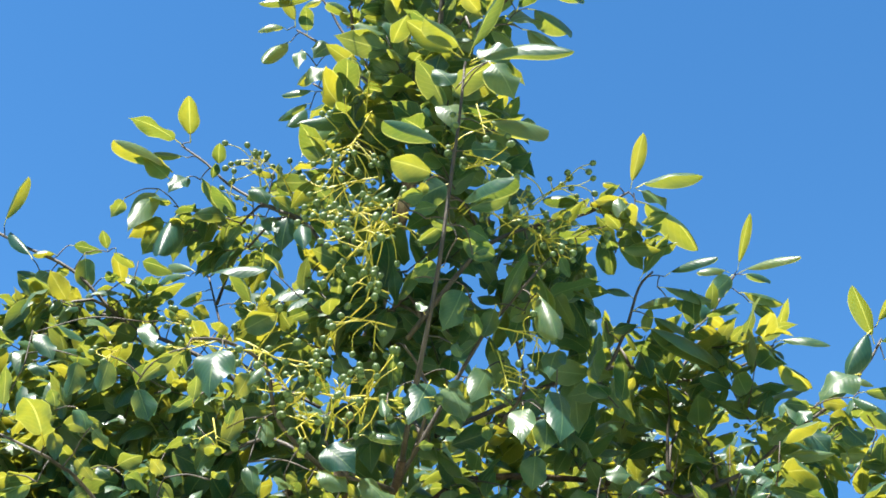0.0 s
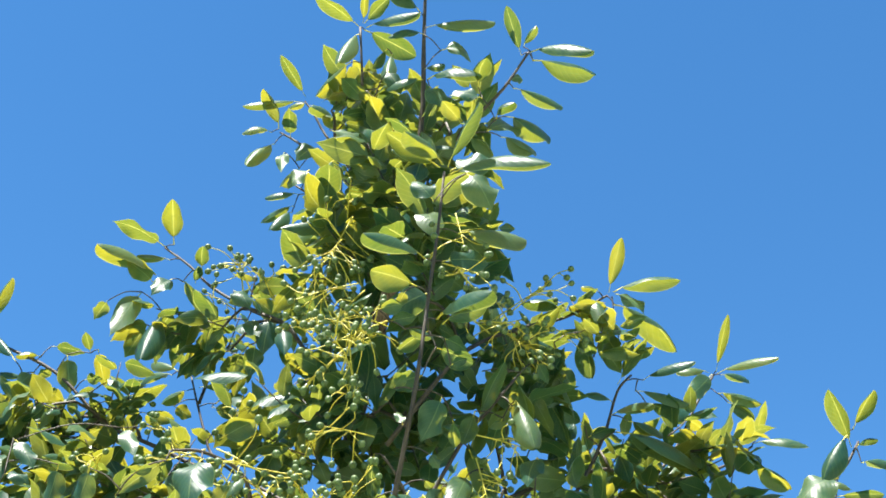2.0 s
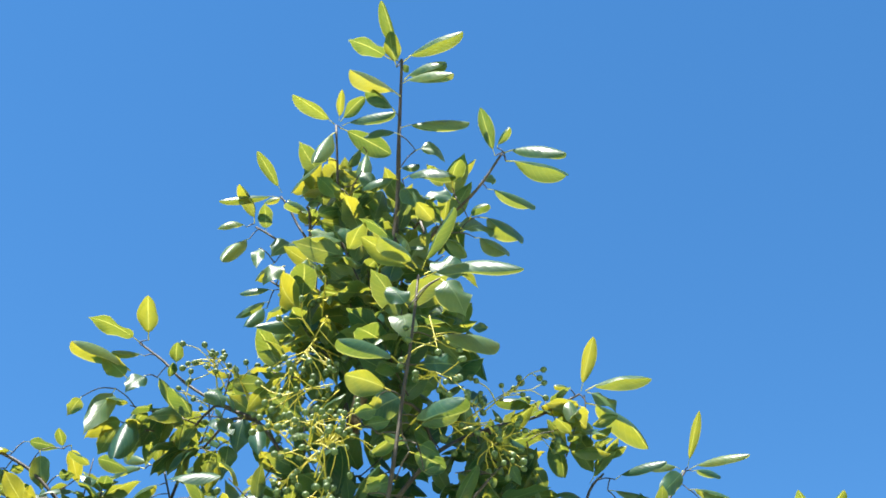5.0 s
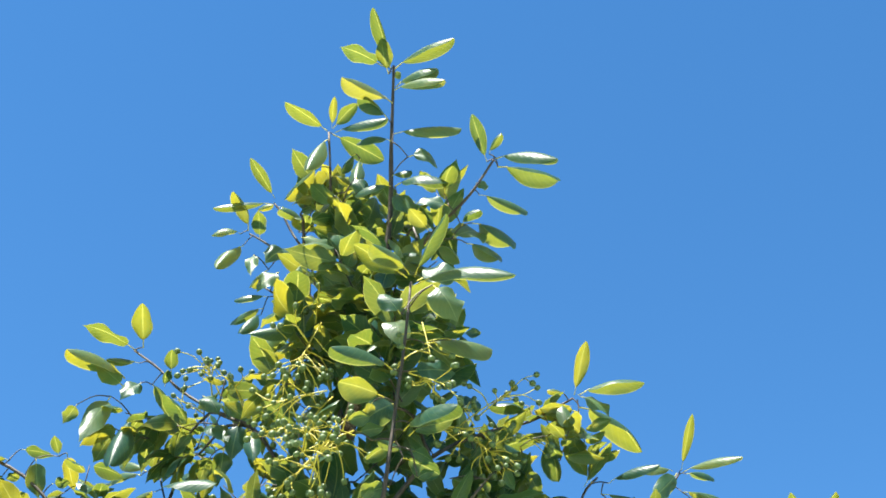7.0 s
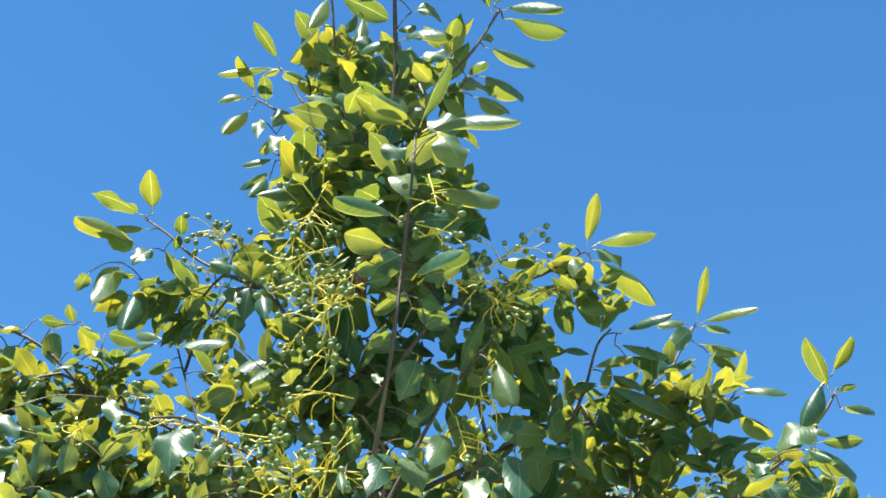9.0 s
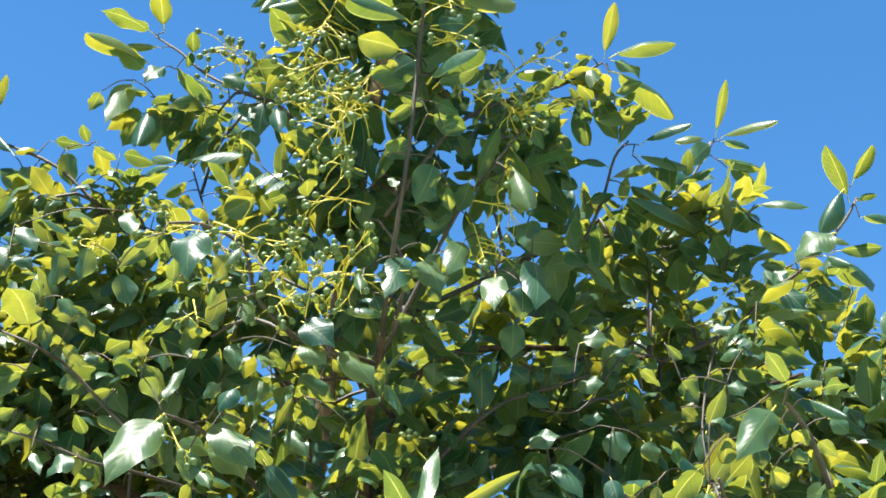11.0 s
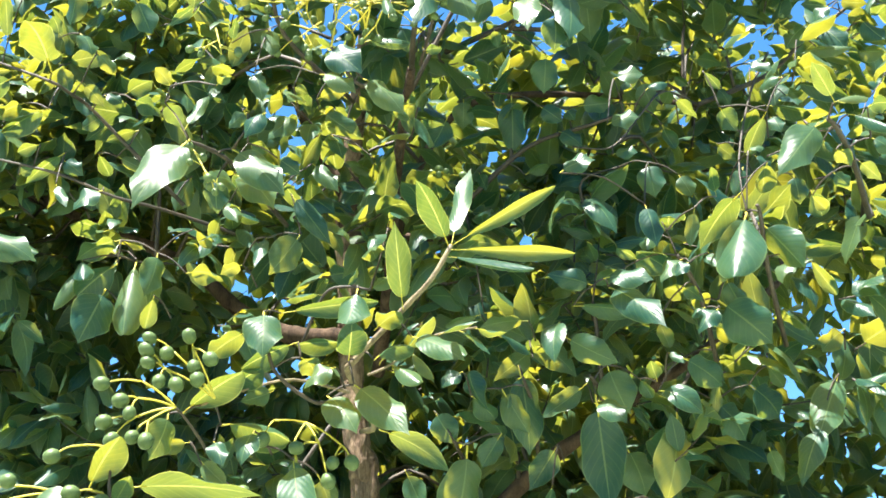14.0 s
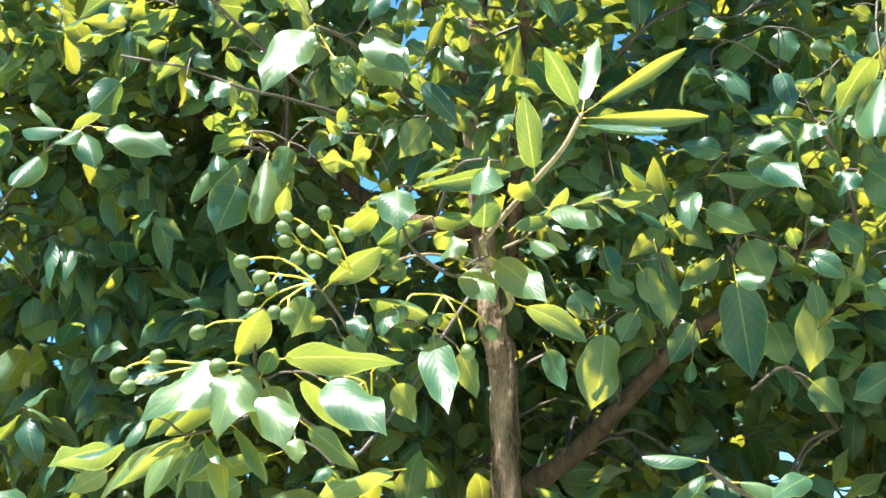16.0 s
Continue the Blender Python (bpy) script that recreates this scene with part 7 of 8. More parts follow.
spur(s, (0.388, 1.993, 2.492), (0.378, 1.987, 2.493))
leaf(s, (0.378, 1.987, 2.493), (0.389, 1.995, 2.487), -33, 0.75, 3)
spur(s, (0.357, 1.935, 2.385), (0.322, 1.932, 2.387))
leaf(s, (0.322, 1.932, 2.387), (0.350, 1.949, 2.371), -46, 0.62, 9)
leaf(s, (0.354, 1.921, 2.346), (0.338, 1.916, 2.297), -74, 0.54, 9)
spur(s, (0.347, 1.905, 2.321), (0.361, 1.885, 2.312))
leaf(s, (0.361, 1.885, 2.312), (0.385, 1.911, 2.305), -14, 0.71, 9)
spur(s, (0.361, 1.885, 2.312), (0.414, 1.890, 2.318))
leaf(s, (0.414, 1.890, 2.318), (0.422, 1.901, 2.277), 148, 0.75, 9)
spur(s, (0.345, 1.891, 2.285), (0.314, 1.873, 2.274))
leaf(s, (0.314, 1.873, 2.274), (0.335, 1.878, 2.264), 56, 0.75, 10)
spur(s, (0.326, 1.739, 2.283), (0.317, 1.739, 2.199))
leaf(s, (0.317, 1.739, 2.199), (0.282, 1.675, 2.092), -3, 0.55, 6)
leaf(s, (0.345, 1.884, 2.267), (0.262, 1.852, 2.187), -2, 0.39, 8)
leaf(s, (0.345, 1.888, 2.277), (0.379, 1.844, 2.187), 0, 0.47, 1)
s = wood("branch", ((-0.540, 2.420, 2.423), (-0.497, 2.000, 2.259), (-0.516, 1.920, 2.239), (-0.556, 1.900, 2.225)), 0.0020, 0.0012)
leaf(s, (-0.513, 1.932, 2.242), (-0.559, 1.909, 2.188), -8, 0.55, 5)
leaf(s, (-0.497, 2.000, 2.259), (-0.475, 1.964, 2.174), -22, 0.47, 8)
spur(s, (-0.461, 1.828, 2.195), (-0.522, 1.793, 2.183))
leaf(s, (-0.522, 1.793, 2.183), (-0.509, 1.763, 2.145), 15, 0.62, 6)
leaf(s, (-0.508, 1.952, 2.247), (-0.547, 1.939, 2.268), 7, 0.44, 3)
leaf(s, (-0.501, 2.042, 2.276), (-0.452, 2.024, 2.241), 17, 0.47, 4)
leaf(s, (-0.536, 1.910, 2.232), (-0.586, 1.870, 2.152), -17, 0.44, 1)
spur(s, (-0.520, 1.918, 2.237), (-0.461, 1.828, 2.195))
leaf(s, (-0.461, 1.828, 2.195), (-0.457, 1.770, 2.078), 0, 0.47, 0)
leaf(s, (-0.512, 2.147, 2.317), (-0.448, 2.147, 2.321), -1, 0.44, 3)

s = wood("branch", ((-0.087, 1.800, 2.454), (-0.064, 1.740, 2.508), (-0.078, 1.720, 2.550), (-0.100, 1.700, 2.574)), 0.0027, 0.0018)
spur(s, (-0.100, 1.700, 2.574), (-0.111, 1.704, 2.578))
leaf(s, (-0.111, 1.704, 2.578), (-0.116, 1.758, 2.539), -10, 0.44, 4)
spur(s, (-0.074, 1.725, 2.539), (-0.042, 1.701, 2.538))
leaf(s, (-0.042, 1.701, 2.538), (-0.032, 1.716, 2.534), -20, 0.75, 6)
leaf(s, (-0.062, 1.716, 2.530), (-0.087, 1.657, 2.435), -36, 0.37, 9)
spur(s, (-0.073, 1.727, 2.535), (-0.118, 1.723, 2.513))
spur(s, (-0.118, 1.723, 2.513), (-0.114, 1.609, 2.413))
leaf(s, (-0.114, 1.609, 2.413), (-0.120, 1.626, 2.455), -27, 0.36, 3)
spur(s, (-0.074, 1.767, 2.483), (-0.112, 1.777, 2.504))
leaf(s, (-0.112, 1.777, 2.504), (-0.095, 1.790, 2.464), 128, 0.61, 9)
spur(s, (-0.081, 1.784, 2.469), (-0.080, 1.757, 2.451))
leaf(s, (-0.080, 1.757, 2.451), (-0.055, 1.755, 2.454), -33, 0.75, 3)
leaf(s, (-0.044, 1.720, 2.526), (-0.014, 1.698, 2.461), 34, 0.61, 9)
s = wood("branch", ((0.035, 1.850, 2.531), (0.060, 1.800, 2.547), (0.068, 1.780, 2.567)), 0.0027, 0.0018)
spur(s, (0.094, 1.771, 2.511), (0.055, 1.647, 2.460))
leaf(s, (0.055, 1.647, 2.460), (0.052, 1.607, 2.393), 6, 0.41, 11)
spur(s, (0.035, 1.850, 2.531), (0.084, 1.843, 2.490))
leaf(s, (0.084, 1.843, 2.490), (0.080, 1.860, 2.437), -171, 0.75, 9)
spur(s, (0.060, 1.800, 2.547), (0.094, 1.771, 2.511))
leaf(s, (0.094, 1.771, 2.511), (0.094, 1.779, 2.457), -14, 0.75, 11)
spur(s, (0.021, 1.815, 2.570), (-0.016, 1.803, 2.583))
leaf(s, (-0.016, 1.803, 2.583), (-0.038, 1.807, 2.543), -117, 0.75, 5)
spur(s, (0.053, 1.814, 2.543), (0.021, 1.815, 2.570))
leaf(s, (0.021, 1.815, 2.570), (0.010, 1.809, 2.585), 46, 0.75, 11)
spur(s, (0.035, 1.850, 2.531), (0.014, 1.821, 2.519))
leaf(s, (0.014, 1.821, 2.519), (0.019, 1.850, 2.506), -12, 0.52, 9)
spur(s, (-0.016, 1.803, 2.583), (-0.039, 1.843, 2.546))
leaf(s, (-0.039, 1.843, 2.546), (-0.018, 1.856, 2.528), 113, 0.75, 9)
spur(s, (0.055, 1.647, 2.460), (0.055, 1.599, 2.432))
leaf(s, (0.055, 1.599, 2.432), (0.050, 1.557, 2.362), 6, 0.46, 10)
spur(s, (0.062, 1.820, 2.567), (0.098, 1.820, 2.579))
leaf(s, (0.098, 1.820, 2.579), (0.065, 1.846, 2.539), 35, 0.75, 9)
spur(s, (0.098, 1.820, 2.579), (0.114, 1.820, 2.578))
leaf(s, (0.114, 1.820, 2.578), (0.114, 1.746, 2.457), -32, 0.37, 9)
spur(s, (0.033, 1.820, 2.616), (0.041, 1.820, 2.620))
leaf(s, (0.041, 1.820, 2.620), (0.060, 1.864, 2.594), -12, 0.45, 9)
spur(s, (0.041, 1.820, 2.620), (0.018, 1.820, 2.610))
leaf(s, (0.018, 1.820, 2.610), (-0.007, 1.765, 2.524), -47, 0.39, 9)
spur(s, (0.114, 1.820, 2.578), (0.117, 1.784, 2.621))
leaf(s, (0.117, 1.784, 2.621), (0.099, 1.760, 2.563), -16, 0.61, 9)
spur(s, (0.080, 1.870, 2.693), (0.070, 1.820, 2.705))
leaf(s, (0.070, 1.820, 2.705), (0.053, 1.889, 2.689), 2, 0.54, 11)
spur(s, (0.070, 1.820, 2.705), (0.087, 1.784, 2.714))
leaf(s, (0.087, 1.784, 2.714), (0.111, 1.737, 2.616), 21, 0.53, 0)
spur(s, (0.070, 1.820, 2.705), (0.029, 1.820, 2.716))
leaf(s, (0.029, 1.820, 2.716), (0.011, 1.843, 2.672), 40, 0.75, 4)
spur(s, (0.078, 1.820, 2.785), (0.099, 1.820, 2.784))
leaf(s, (0.099, 1.820, 2.784), (0.090, 1.844, 2.770), -8, 0.75, 9)
spur(s, (0.099, 1.820, 2.784), (0.040, 1.820, 2.786))
leaf(s, (0.040, 1.820, 2.786), (0.074, 1.850, 2.785), 1, 0.73, 1)
spur(s, (0.161, 2.000, 2.670), (0.151, 1.950, 2.682))
leaf(s, (0.151, 1.950, 2.682), (0.161, 2.003, 2.597), -3, 0.54, 9)

s = wood("limb", ((-0.180, 2.390, 1.824), (-0.109, 2.340, 1.858), (-0.025, 2.260, 1.918), (0.064, 2.200, 1.994), (0.164, 2.140, 2.049), (0.294, 2.100, 2.129), (0.433, 2.100, 2.248)), 0.0185, 0.0045, SHADED_BARK, sides=12, steps=8, rough=0.22)
s = wood("limb", ((-0.239, 2.370, 2.256), (-0.348, 2.380, 2.272), (-0.441, 2.400, 2.331), (-0.540, 2.420, 2.423), (-0.740, 2.450, 2.527), (-1.009, 2.450, 2.660), (-1.306, 2.500, 2.814)), 0.0180, 0.0040, SHADED_BARK, sides=12, steps=8, rough=0.22)
s = wood("limb", ((-0.233, 2.350, 2.483), (-0.310, 2.300, 2.624), (-0.338, 2.200, 2.706)), 0.0110, 0.0080, SHADED_BARK, sides=12, steps=8, rough=0.22)
s = wood("limb", ((-0.157, 2.160, 2.271), (-0.121, 2.140, 2.432), (-0.029, 2.140, 2.569), (0.159, 2.200, 2.614), (0.336, 2.140, 2.557)), 0.0080, 0.0040, SHADED_BARK, sides=12, steps=8, rough=0.22)
s = wood("limb", ((-0.243, 2.360, 2.445), (-0.040, 2.450, 2.474), (0.274, 2.500, 2.574), (0.653, 2.500, 2.690)), 0.0080, 0.0040, SHADED_BARK, sides=12, steps=8, rough=0.22)

# ---- fruit clusters ----
berry_cluster((-0.357, 2.020, 3.064), (-0.399, 2.000, 3.140), 6, 16, 0.0052, 1.00, 0.0009)
berry_cluster((-0.313, 2.000, 3.028), (-0.335, 1.980, 3.073), 4, 17, 0.0052, 1.00, 0.0009)
berry_cluster((-0.383, 2.020, 3.028), (-0.432, 2.000, 3.049), 5, 18, 0.0052, 1.00, 0.0009)
berry_cluster((-0.191, 1.850, 3.055), (-0.220, 1.820, 2.976), 8, 19, 0.0052, 1.00, 0.0009)
berry_cluster((-0.185, 1.860, 3.109), (-0.183, 1.840, 3.167), 6, 20, 0.0052, 1.00, 0.0009)
berry_cluster((-0.174, 1.840, 3.095), (-0.204, 1.820, 2.999), 8, 21, 0.0052, 1.00, 0.0009)
berry_cluster((-0.154, 1.800, 2.931), (-0.232, 1.800, 2.908), 9, 22, 0.0052, 1.00, 0.0009)
berry_cluster((-0.102, 1.720, 2.807), (-0.180, 1.700, 2.754), 10, 23, 0.0052, 1.00, 0.0009)
berry_cluster((-0.101, 1.720, 2.797), (-0.151, 1.700, 2.803), 7, 24, 0.0052, 1.00, 0.0009)
berry_cluster((-0.136, 1.740, 2.809), (-0.205, 1.740, 2.828), 8, 25, 0.0052, 1.00, 0.0009)
berry_cluster((-0.005, 1.660, 2.963), (0.008, 1.640, 2.886), 5, 26, 0.0052, 1.00, 0.0009)
berry_cluster((-0.024, 1.630, 2.848), (0.029, 1.620, 2.822), 4, 27, 0.0052, 1.00, 0.0009)
berry_cluster((0.065, 1.930, 2.957), (0.136, 1.920, 3.009), 3, 28, 0.0052, 1.00, 0.0009)
berry_cluster((0.082, 1.880, 2.920), (0.063, 1.860, 2.944), 5, 29, 0.0052, 1.00, 0.0009)
berry_cluster((0.071, 1.860, 2.891), (0.114, 1.840, 2.838), 8, 30, 0.0052, 1.00, 0.0009)
berry_cluster((0.129, 1.900, 2.928), (0.181, 1.880, 2.895), 7, 31, 0.0052, 1.00, 0.0009)
berry_cluster((0.053, 1.840, 2.867), (0.017, 1.820, 2.885), 6, 32, 0.0052, 1.00, 0.0009)
berry_cluster((-0.113, 1.720, 2.613), (-0.182, 1.700, 2.617), 9, 33, 0.0052, 1.00, 0.0009)
berry_cluster((-0.123, 1.720, 2.668), (-0.169, 1.700, 2.673), 7, 34, 0.0052, 1.00, 0.0009)
berry_cluster((0.030, 1.800, 2.664), (0.094, 1.800, 2.646), 7, 35, 0.0052, 1.00, 0.0009)
berry_cluster((0.030, 1.800, 2.626), (0.045, 1.780, 2.552), 5, 36, 0.0052, 1.00, 0.0009)
berry_cluster((-0.336, 1.680, 2.567), (-0.387, 1.680, 2.548), 7, 37, 0.0052, 1.00, 0.0009)
berry_cluster((-0.325, 1.700, 2.579), (-0.255, 1.660, 2.523), 8, 38, 0.0052, 1.00, 0.0009)
berry_cluster((-0.212, 1.700, 2.499), (-0.165, 1.680, 2.477), 7, 39, 0.0052, 1.00, 0.0009)
berry_cluster((-0.195, 1.700, 2.430), (-0.180, 1.680, 2.503), 6, 40, 0.0052, 1.00, 0.0009)
berry_cluster((-0.167, 1.700, 2.489), (-0.098, 1.680, 2.479), 6, 41, 0.0052, 1.00, 0.0009)
berry_cluster((-0.336, 1.660, 2.438), (-0.322, 1.640, 2.386), 4, 42, 0.0052, 1.00, 0.0009)
berry_cluster((-0.624, 2.200, 2.863), (-0.601, 2.200, 2.945), 5, 43, 0.0052, 1.00, 0.0009)
berry_cluster((-0.617, 2.220, 2.924), (-0.631, 2.200, 2.842), 6, 44, 0.0052, 1.00, 0.0009)
berry_cluster((-0.344, 1.620, 2.246), (-0.324, 1.600, 2.207), 4, 46, 0.0052, 1.00, 0.0009)
berry_cluster((0.459, 2.200, 2.778), (0.485, 2.200, 2.755), 4, 47, 0.0052, 1.00, 0.0009)
berry_cluster((0.337, 2.100, 2.618), (0.389, 2.100, 2.596), 5, 48, 0.0052, 1.00, 0.0009)
berry_cluster((-0.042, 1.900, 2.301), (-0.074, 1.900, 2.337), 4, 49, 0.0052, 1.00, 0.0009)
berry_cluster((-0.229, 1.720, 2.476), (-0.266, 1.700, 2.527), 8, 50, 0.0052, 1.00, 0.0009)
berry_cluster((-0.151, 1.700, 2.454), (-0.135, 1.680, 2.519), 8, 51, 0.0052, 1.00, 0.0009)
berry_cluster((-0.297, 1.750, 2.531), (-0.328, 1.740, 2.571), 7, 52, 0.0052, 1.00, 0.0009)
berry_cluster((-0.197, 1.700, 2.507), (-0.239, 1.680, 2.480), 8, 53, 0.0052, 1.00, 0.0009)
berry_cluster((-0.165, 1.720, 2.714), (-0.151, 1.700, 2.769), 8, 54, 0.0052, 1.00, 0.0009)
berry_cluster((-0.206, 1.780, 2.803), (-0.240, 1.760, 2.829), 7, 55, 0.0052, 1.00, 0.0009)
berry_cluster((-0.201, 1.930, 3.162), (-0.207, 1.910, 3.051), 6, 62, 0.0052, 1.1, 0.0010)
berry_cluster((-0.147, 1.850, 2.954), (-0.183, 1.830, 2.892), 7, 63, 0.0052, 1.1, 0.0010)
berry_cluster((-0.129, 1.780, 2.847), (-0.168, 1.760, 2.770), 5, 65, 0.0052, 1.1, 0.0010)
berry_cluster((-0.226, 1.950, 3.020), (-0.257, 1.930, 2.966), 6, 66, 0.0052, 1.1, 0.0010)
berry_cluster((0.035, 1.850, 2.899), (0.099, 1.830, 2.875), 4, 68, 0.0052, 1.1, 0.0010)
berry_cluster((0.083, 1.900, 2.944), (0.146, 1.880, 2.991), 5, 69, 0.0052, 1.1, 0.0010)
berry_cluster((0.080, 1.860, 2.880), (0.119, 1.840, 2.832), 6, 70, 0.0052, 1.1, 0.0010)
berry_cluster((-0.024, 1.750, 2.910), (0.019, 1.730, 2.908), 7, 71, 0.0052, 1.1, 0.0010)
berry_cluster((-0.172, 1.800, 2.806), (-0.201, 1.780, 2.754), 6, 74, 0.0052, 1.1, 0.0010)
berry_cluster((-0.374, 2.030, 3.071), (-0.383, 2.010, 3.123), 7, 75, 0.0052, 1.1, 0.0010)
berry_cluster((-0.164, 1.930, 3.213), (-0.180, 1.910, 3.147), 4, 76, 0.0052, 1.1, 0.0010)
berry_cluster((-0.415, 1.950, 2.728), (-0.465, 1.930, 2.743), 5, 77, 0.0052, 1.1, 0.0010)
berry_cluster((-0.194, 1.700, 2.494), (-0.215, 1.680, 2.526), 4, 80, 0.0052, 1.1, 0.0010)
berry_cluster((-0.211, 1.720, 2.479), (-0.237, 1.700, 2.444), 6, 82, 0.0052, 1.1, 0.0010)
berry_cluster((0.035, 1.850, 2.618), (0.058, 1.830, 2.595), 6, 86, 0.0052, 1.1, 0.0010)
berry_cluster((0.073, 1.950, 2.747), (0.107, 1.930, 2.728), 7, 87, 0.0052, 1.1, 0.0010)
berry_cluster((0.438, 2.100, 2.655), (0.465, 2.080, 2.674), 4, 88, 0.0052, 1.1, 0.0010)
berry_cluster((-0.579, 1.950, 2.677), (-0.541, 1.930, 2.694), 6, 90, 0.0052, 1.1, 0.0010)
berry_cluster((-0.354, 1.950, 2.751), (-0.343, 1.930, 2.780), 7, 91, 0.0052, 1.1, 0.0010)
fruit_bunch((-0.271, 1.450, 1.897), (((-0.293, 1.440, 1.946), ((-0.295, 1.430, 1.955), (-0.273, 1.430, 1.931), (-0.289, 1.430, 1.924), (-0.285, 1.430, 1.911),)), ((-0.312, 1.440, 1.943), ((-0.316, 1.430, 1.938), (-0.334, 1.430, 1.954),)), ((-0.320, 1.440, 1.926), ((-0.336, 1.430, 1.942), (-0.334, 1.430, 1.929), (-0.322, 1.430, 1.910), (-0.305, 1.430, 1.906),)),))
fruit_bunch((-0.299, 1.410, 1.878), (((-0.330, 1.400, 1.901), ((-0.366, 1.390, 1.897),)), ((-0.333, 1.400, 1.885), ((-0.347, 1.390, 1.880), (-0.338, 1.390, 1.868),)), ((-0.334, 1.400, 1.867), ((-0.361, 1.390, 1.860), (-0.353, 1.390, 1.843),)), ((-0.322, 1.400, 1.863), ((-0.334, 1.390, 1.845), (-0.321, 1.390, 1.841),)),))
fruit_bunch((-0.347, 1.370, 1.830), (((-0.370, 1.360, 1.831), ((-0.394, 1.350, 1.819),)),))
fruit_bunch((-0.377, 1.350, 1.785), (((-0.443, 1.340, 1.791), ((-0.424, 1.330, 1.793), (-0.459, 1.330, 1.778),)), ((-0.430, 1.340, 1.778), ((-0.450, 1.330, 1.767),)),))
fruit_bunch((-0.190, 1.510, 1.887), (((-0.175, 1.500, 1.863), ((-0.196, 1.490, 1.856), (-0.164, 1.490, 1.822),)), ((-0.152, 1.500, 1.860), ((-0.160, 1.490, 1.840), (-0.141, 1.490, 1.840),)), ((-0.200, 1.500, 1.864), ((-0.196, 1.490, 1.833), (-0.192, 1.490, 1.818),)), ((-0.221, 1.500, 1.887), ((-0.230, 1.490, 1.865),)),))
fruit_bunch((-0.255, 1.460, 1.767), (((-0.253, 1.450, 1.797), ((-0.239, 1.440, 1.802),)), ((-0.260, 1.450, 1.788), ((-0.265, 1.440, 1.775), (-0.285, 1.440, 1.791),)),))
fruit_bunch((-0.342, 1.350, 1.780), (((-0.343, 1.340, 1.783), ((-0.340, 1.330, 1.773), (-0.368, 1.330, 1.781),)),))

# points along the wood from which the inner shoots spring
FEET = [p for ob in tree.children if ob.name.split(".")[0] in ("trunk", "limb", "branch") for p in [ob.matrix_basis.translation + tree.location + v.co for k, v in enumerate(ob.data.vertices) if k % 9 == 0] if p.z > 1.35]

# ---- the inner crown: many small shoots that fill the tree between the limbs ----
FLAT = [leaf_shape(8, 2, arch, lean, roll, twist, wave, 40 + k, 0.10, widest, point, curl) for k, (arch, lean, roll, twist, wave, widest, point, curl) in enumerate((
    (0.06, 0.2, 0.8, 0.2, 0.20, 0.45, 1.5, 0.1), (0.10, 0.1, 0.7, -0.3, 0.28, 0.44, 1.7, 0.25), (0.02, -0.4, 0.4, 0.4, 0.28, 0.43, 1.9, 0.0), (0.05, 0.3, 1.1, 0.0, 0.18, 0.48, 0.9, 0.2), (0.10, -0.2, 0.6, -0.5, 0.26, 0.44, 1.7, 0.3)))]
FLAT = [(np.array([tuple(v) for v in f[0]]), np.array(f[1]), np.array(f[2])) for f in FLAT]
rng = random.Random(11)
lv, lf, lu, tv, tf = [], [], [], [], []
leaf_total, twig_total = 0, 0


def strew(base, tip, roll, width):
    """Adds one leaf to the joined foliage."""
    global leaf_total
    m = np.array(leaf_matrix(base, tip, roll, width))
    v, f, uv = FLAT[rng.randrange(5)]
    lv.append(v @ m[:3, :3].T + m[:3, 3])
    lf.append(f + leaf_total)
    lu.append(uv)
    leaf_total += len(v)


def twig(line, r0, r1):
    global twig_total
    v, f = tube(line, r0, r1, 4)
    tv.extend(v)
    tf.extend(tuple(twig_total + q for q in g) for g in f)
    twig_total += len(v)


def sprig(foot, way, length, leaves, size, droop):
    """A twig with leaves set round it in a spiral and a tuft at its end."""
    way = way.normalized()
    tip = foot + way * length + Vector((0, 0, length * 0.12))
    twig(bend([foot, foot + way * length * 0.5, tip], 2), 0.0015, 0.0009)
    side = way.orthogonal().normalized()
    turn = rng.uniform(0, 6.28)
    # leaves turn out of the crown, to the light
    front = max(-0.6, min(1.0, (2.75 - foot.y) / 0.4)) * max(0.25, min(1.0, (3.0 - foot.z) / 0.4))
    outward = Vector(((foot.x - tree.location.x) * 0.5, -0.75 * front, 0))
    if rng.random() < (0.2 if foot.z > 2.95 else 0.5):  # a shoot in the light, its leaves spread flat
        droop, outward = droop * 0.15, outward * 0.35
    for i in range(leaves):
        s = i / max(1, leaves - 1)
        turn += 2.4 + rng.uniform(-0.3, 0.3)
        out = Matrix.Rotation(turn, 3, way) @ side
        d = (out * rng.uniform(0.6, 1.0) + way * rng.uniform(0.25, 0.7) + outward * rng.uniform(0.2, 1.2) + Vector((0, 0, -droop * rng.uniform(0.2, 1.7)))).normalized()
        b = foot + (tip - foot) * s
        strew(b, b + d * size * rng.uniform(0.7, 1.45), rng.gauss(0, 30), rng.uniform(0.38, 0.58))


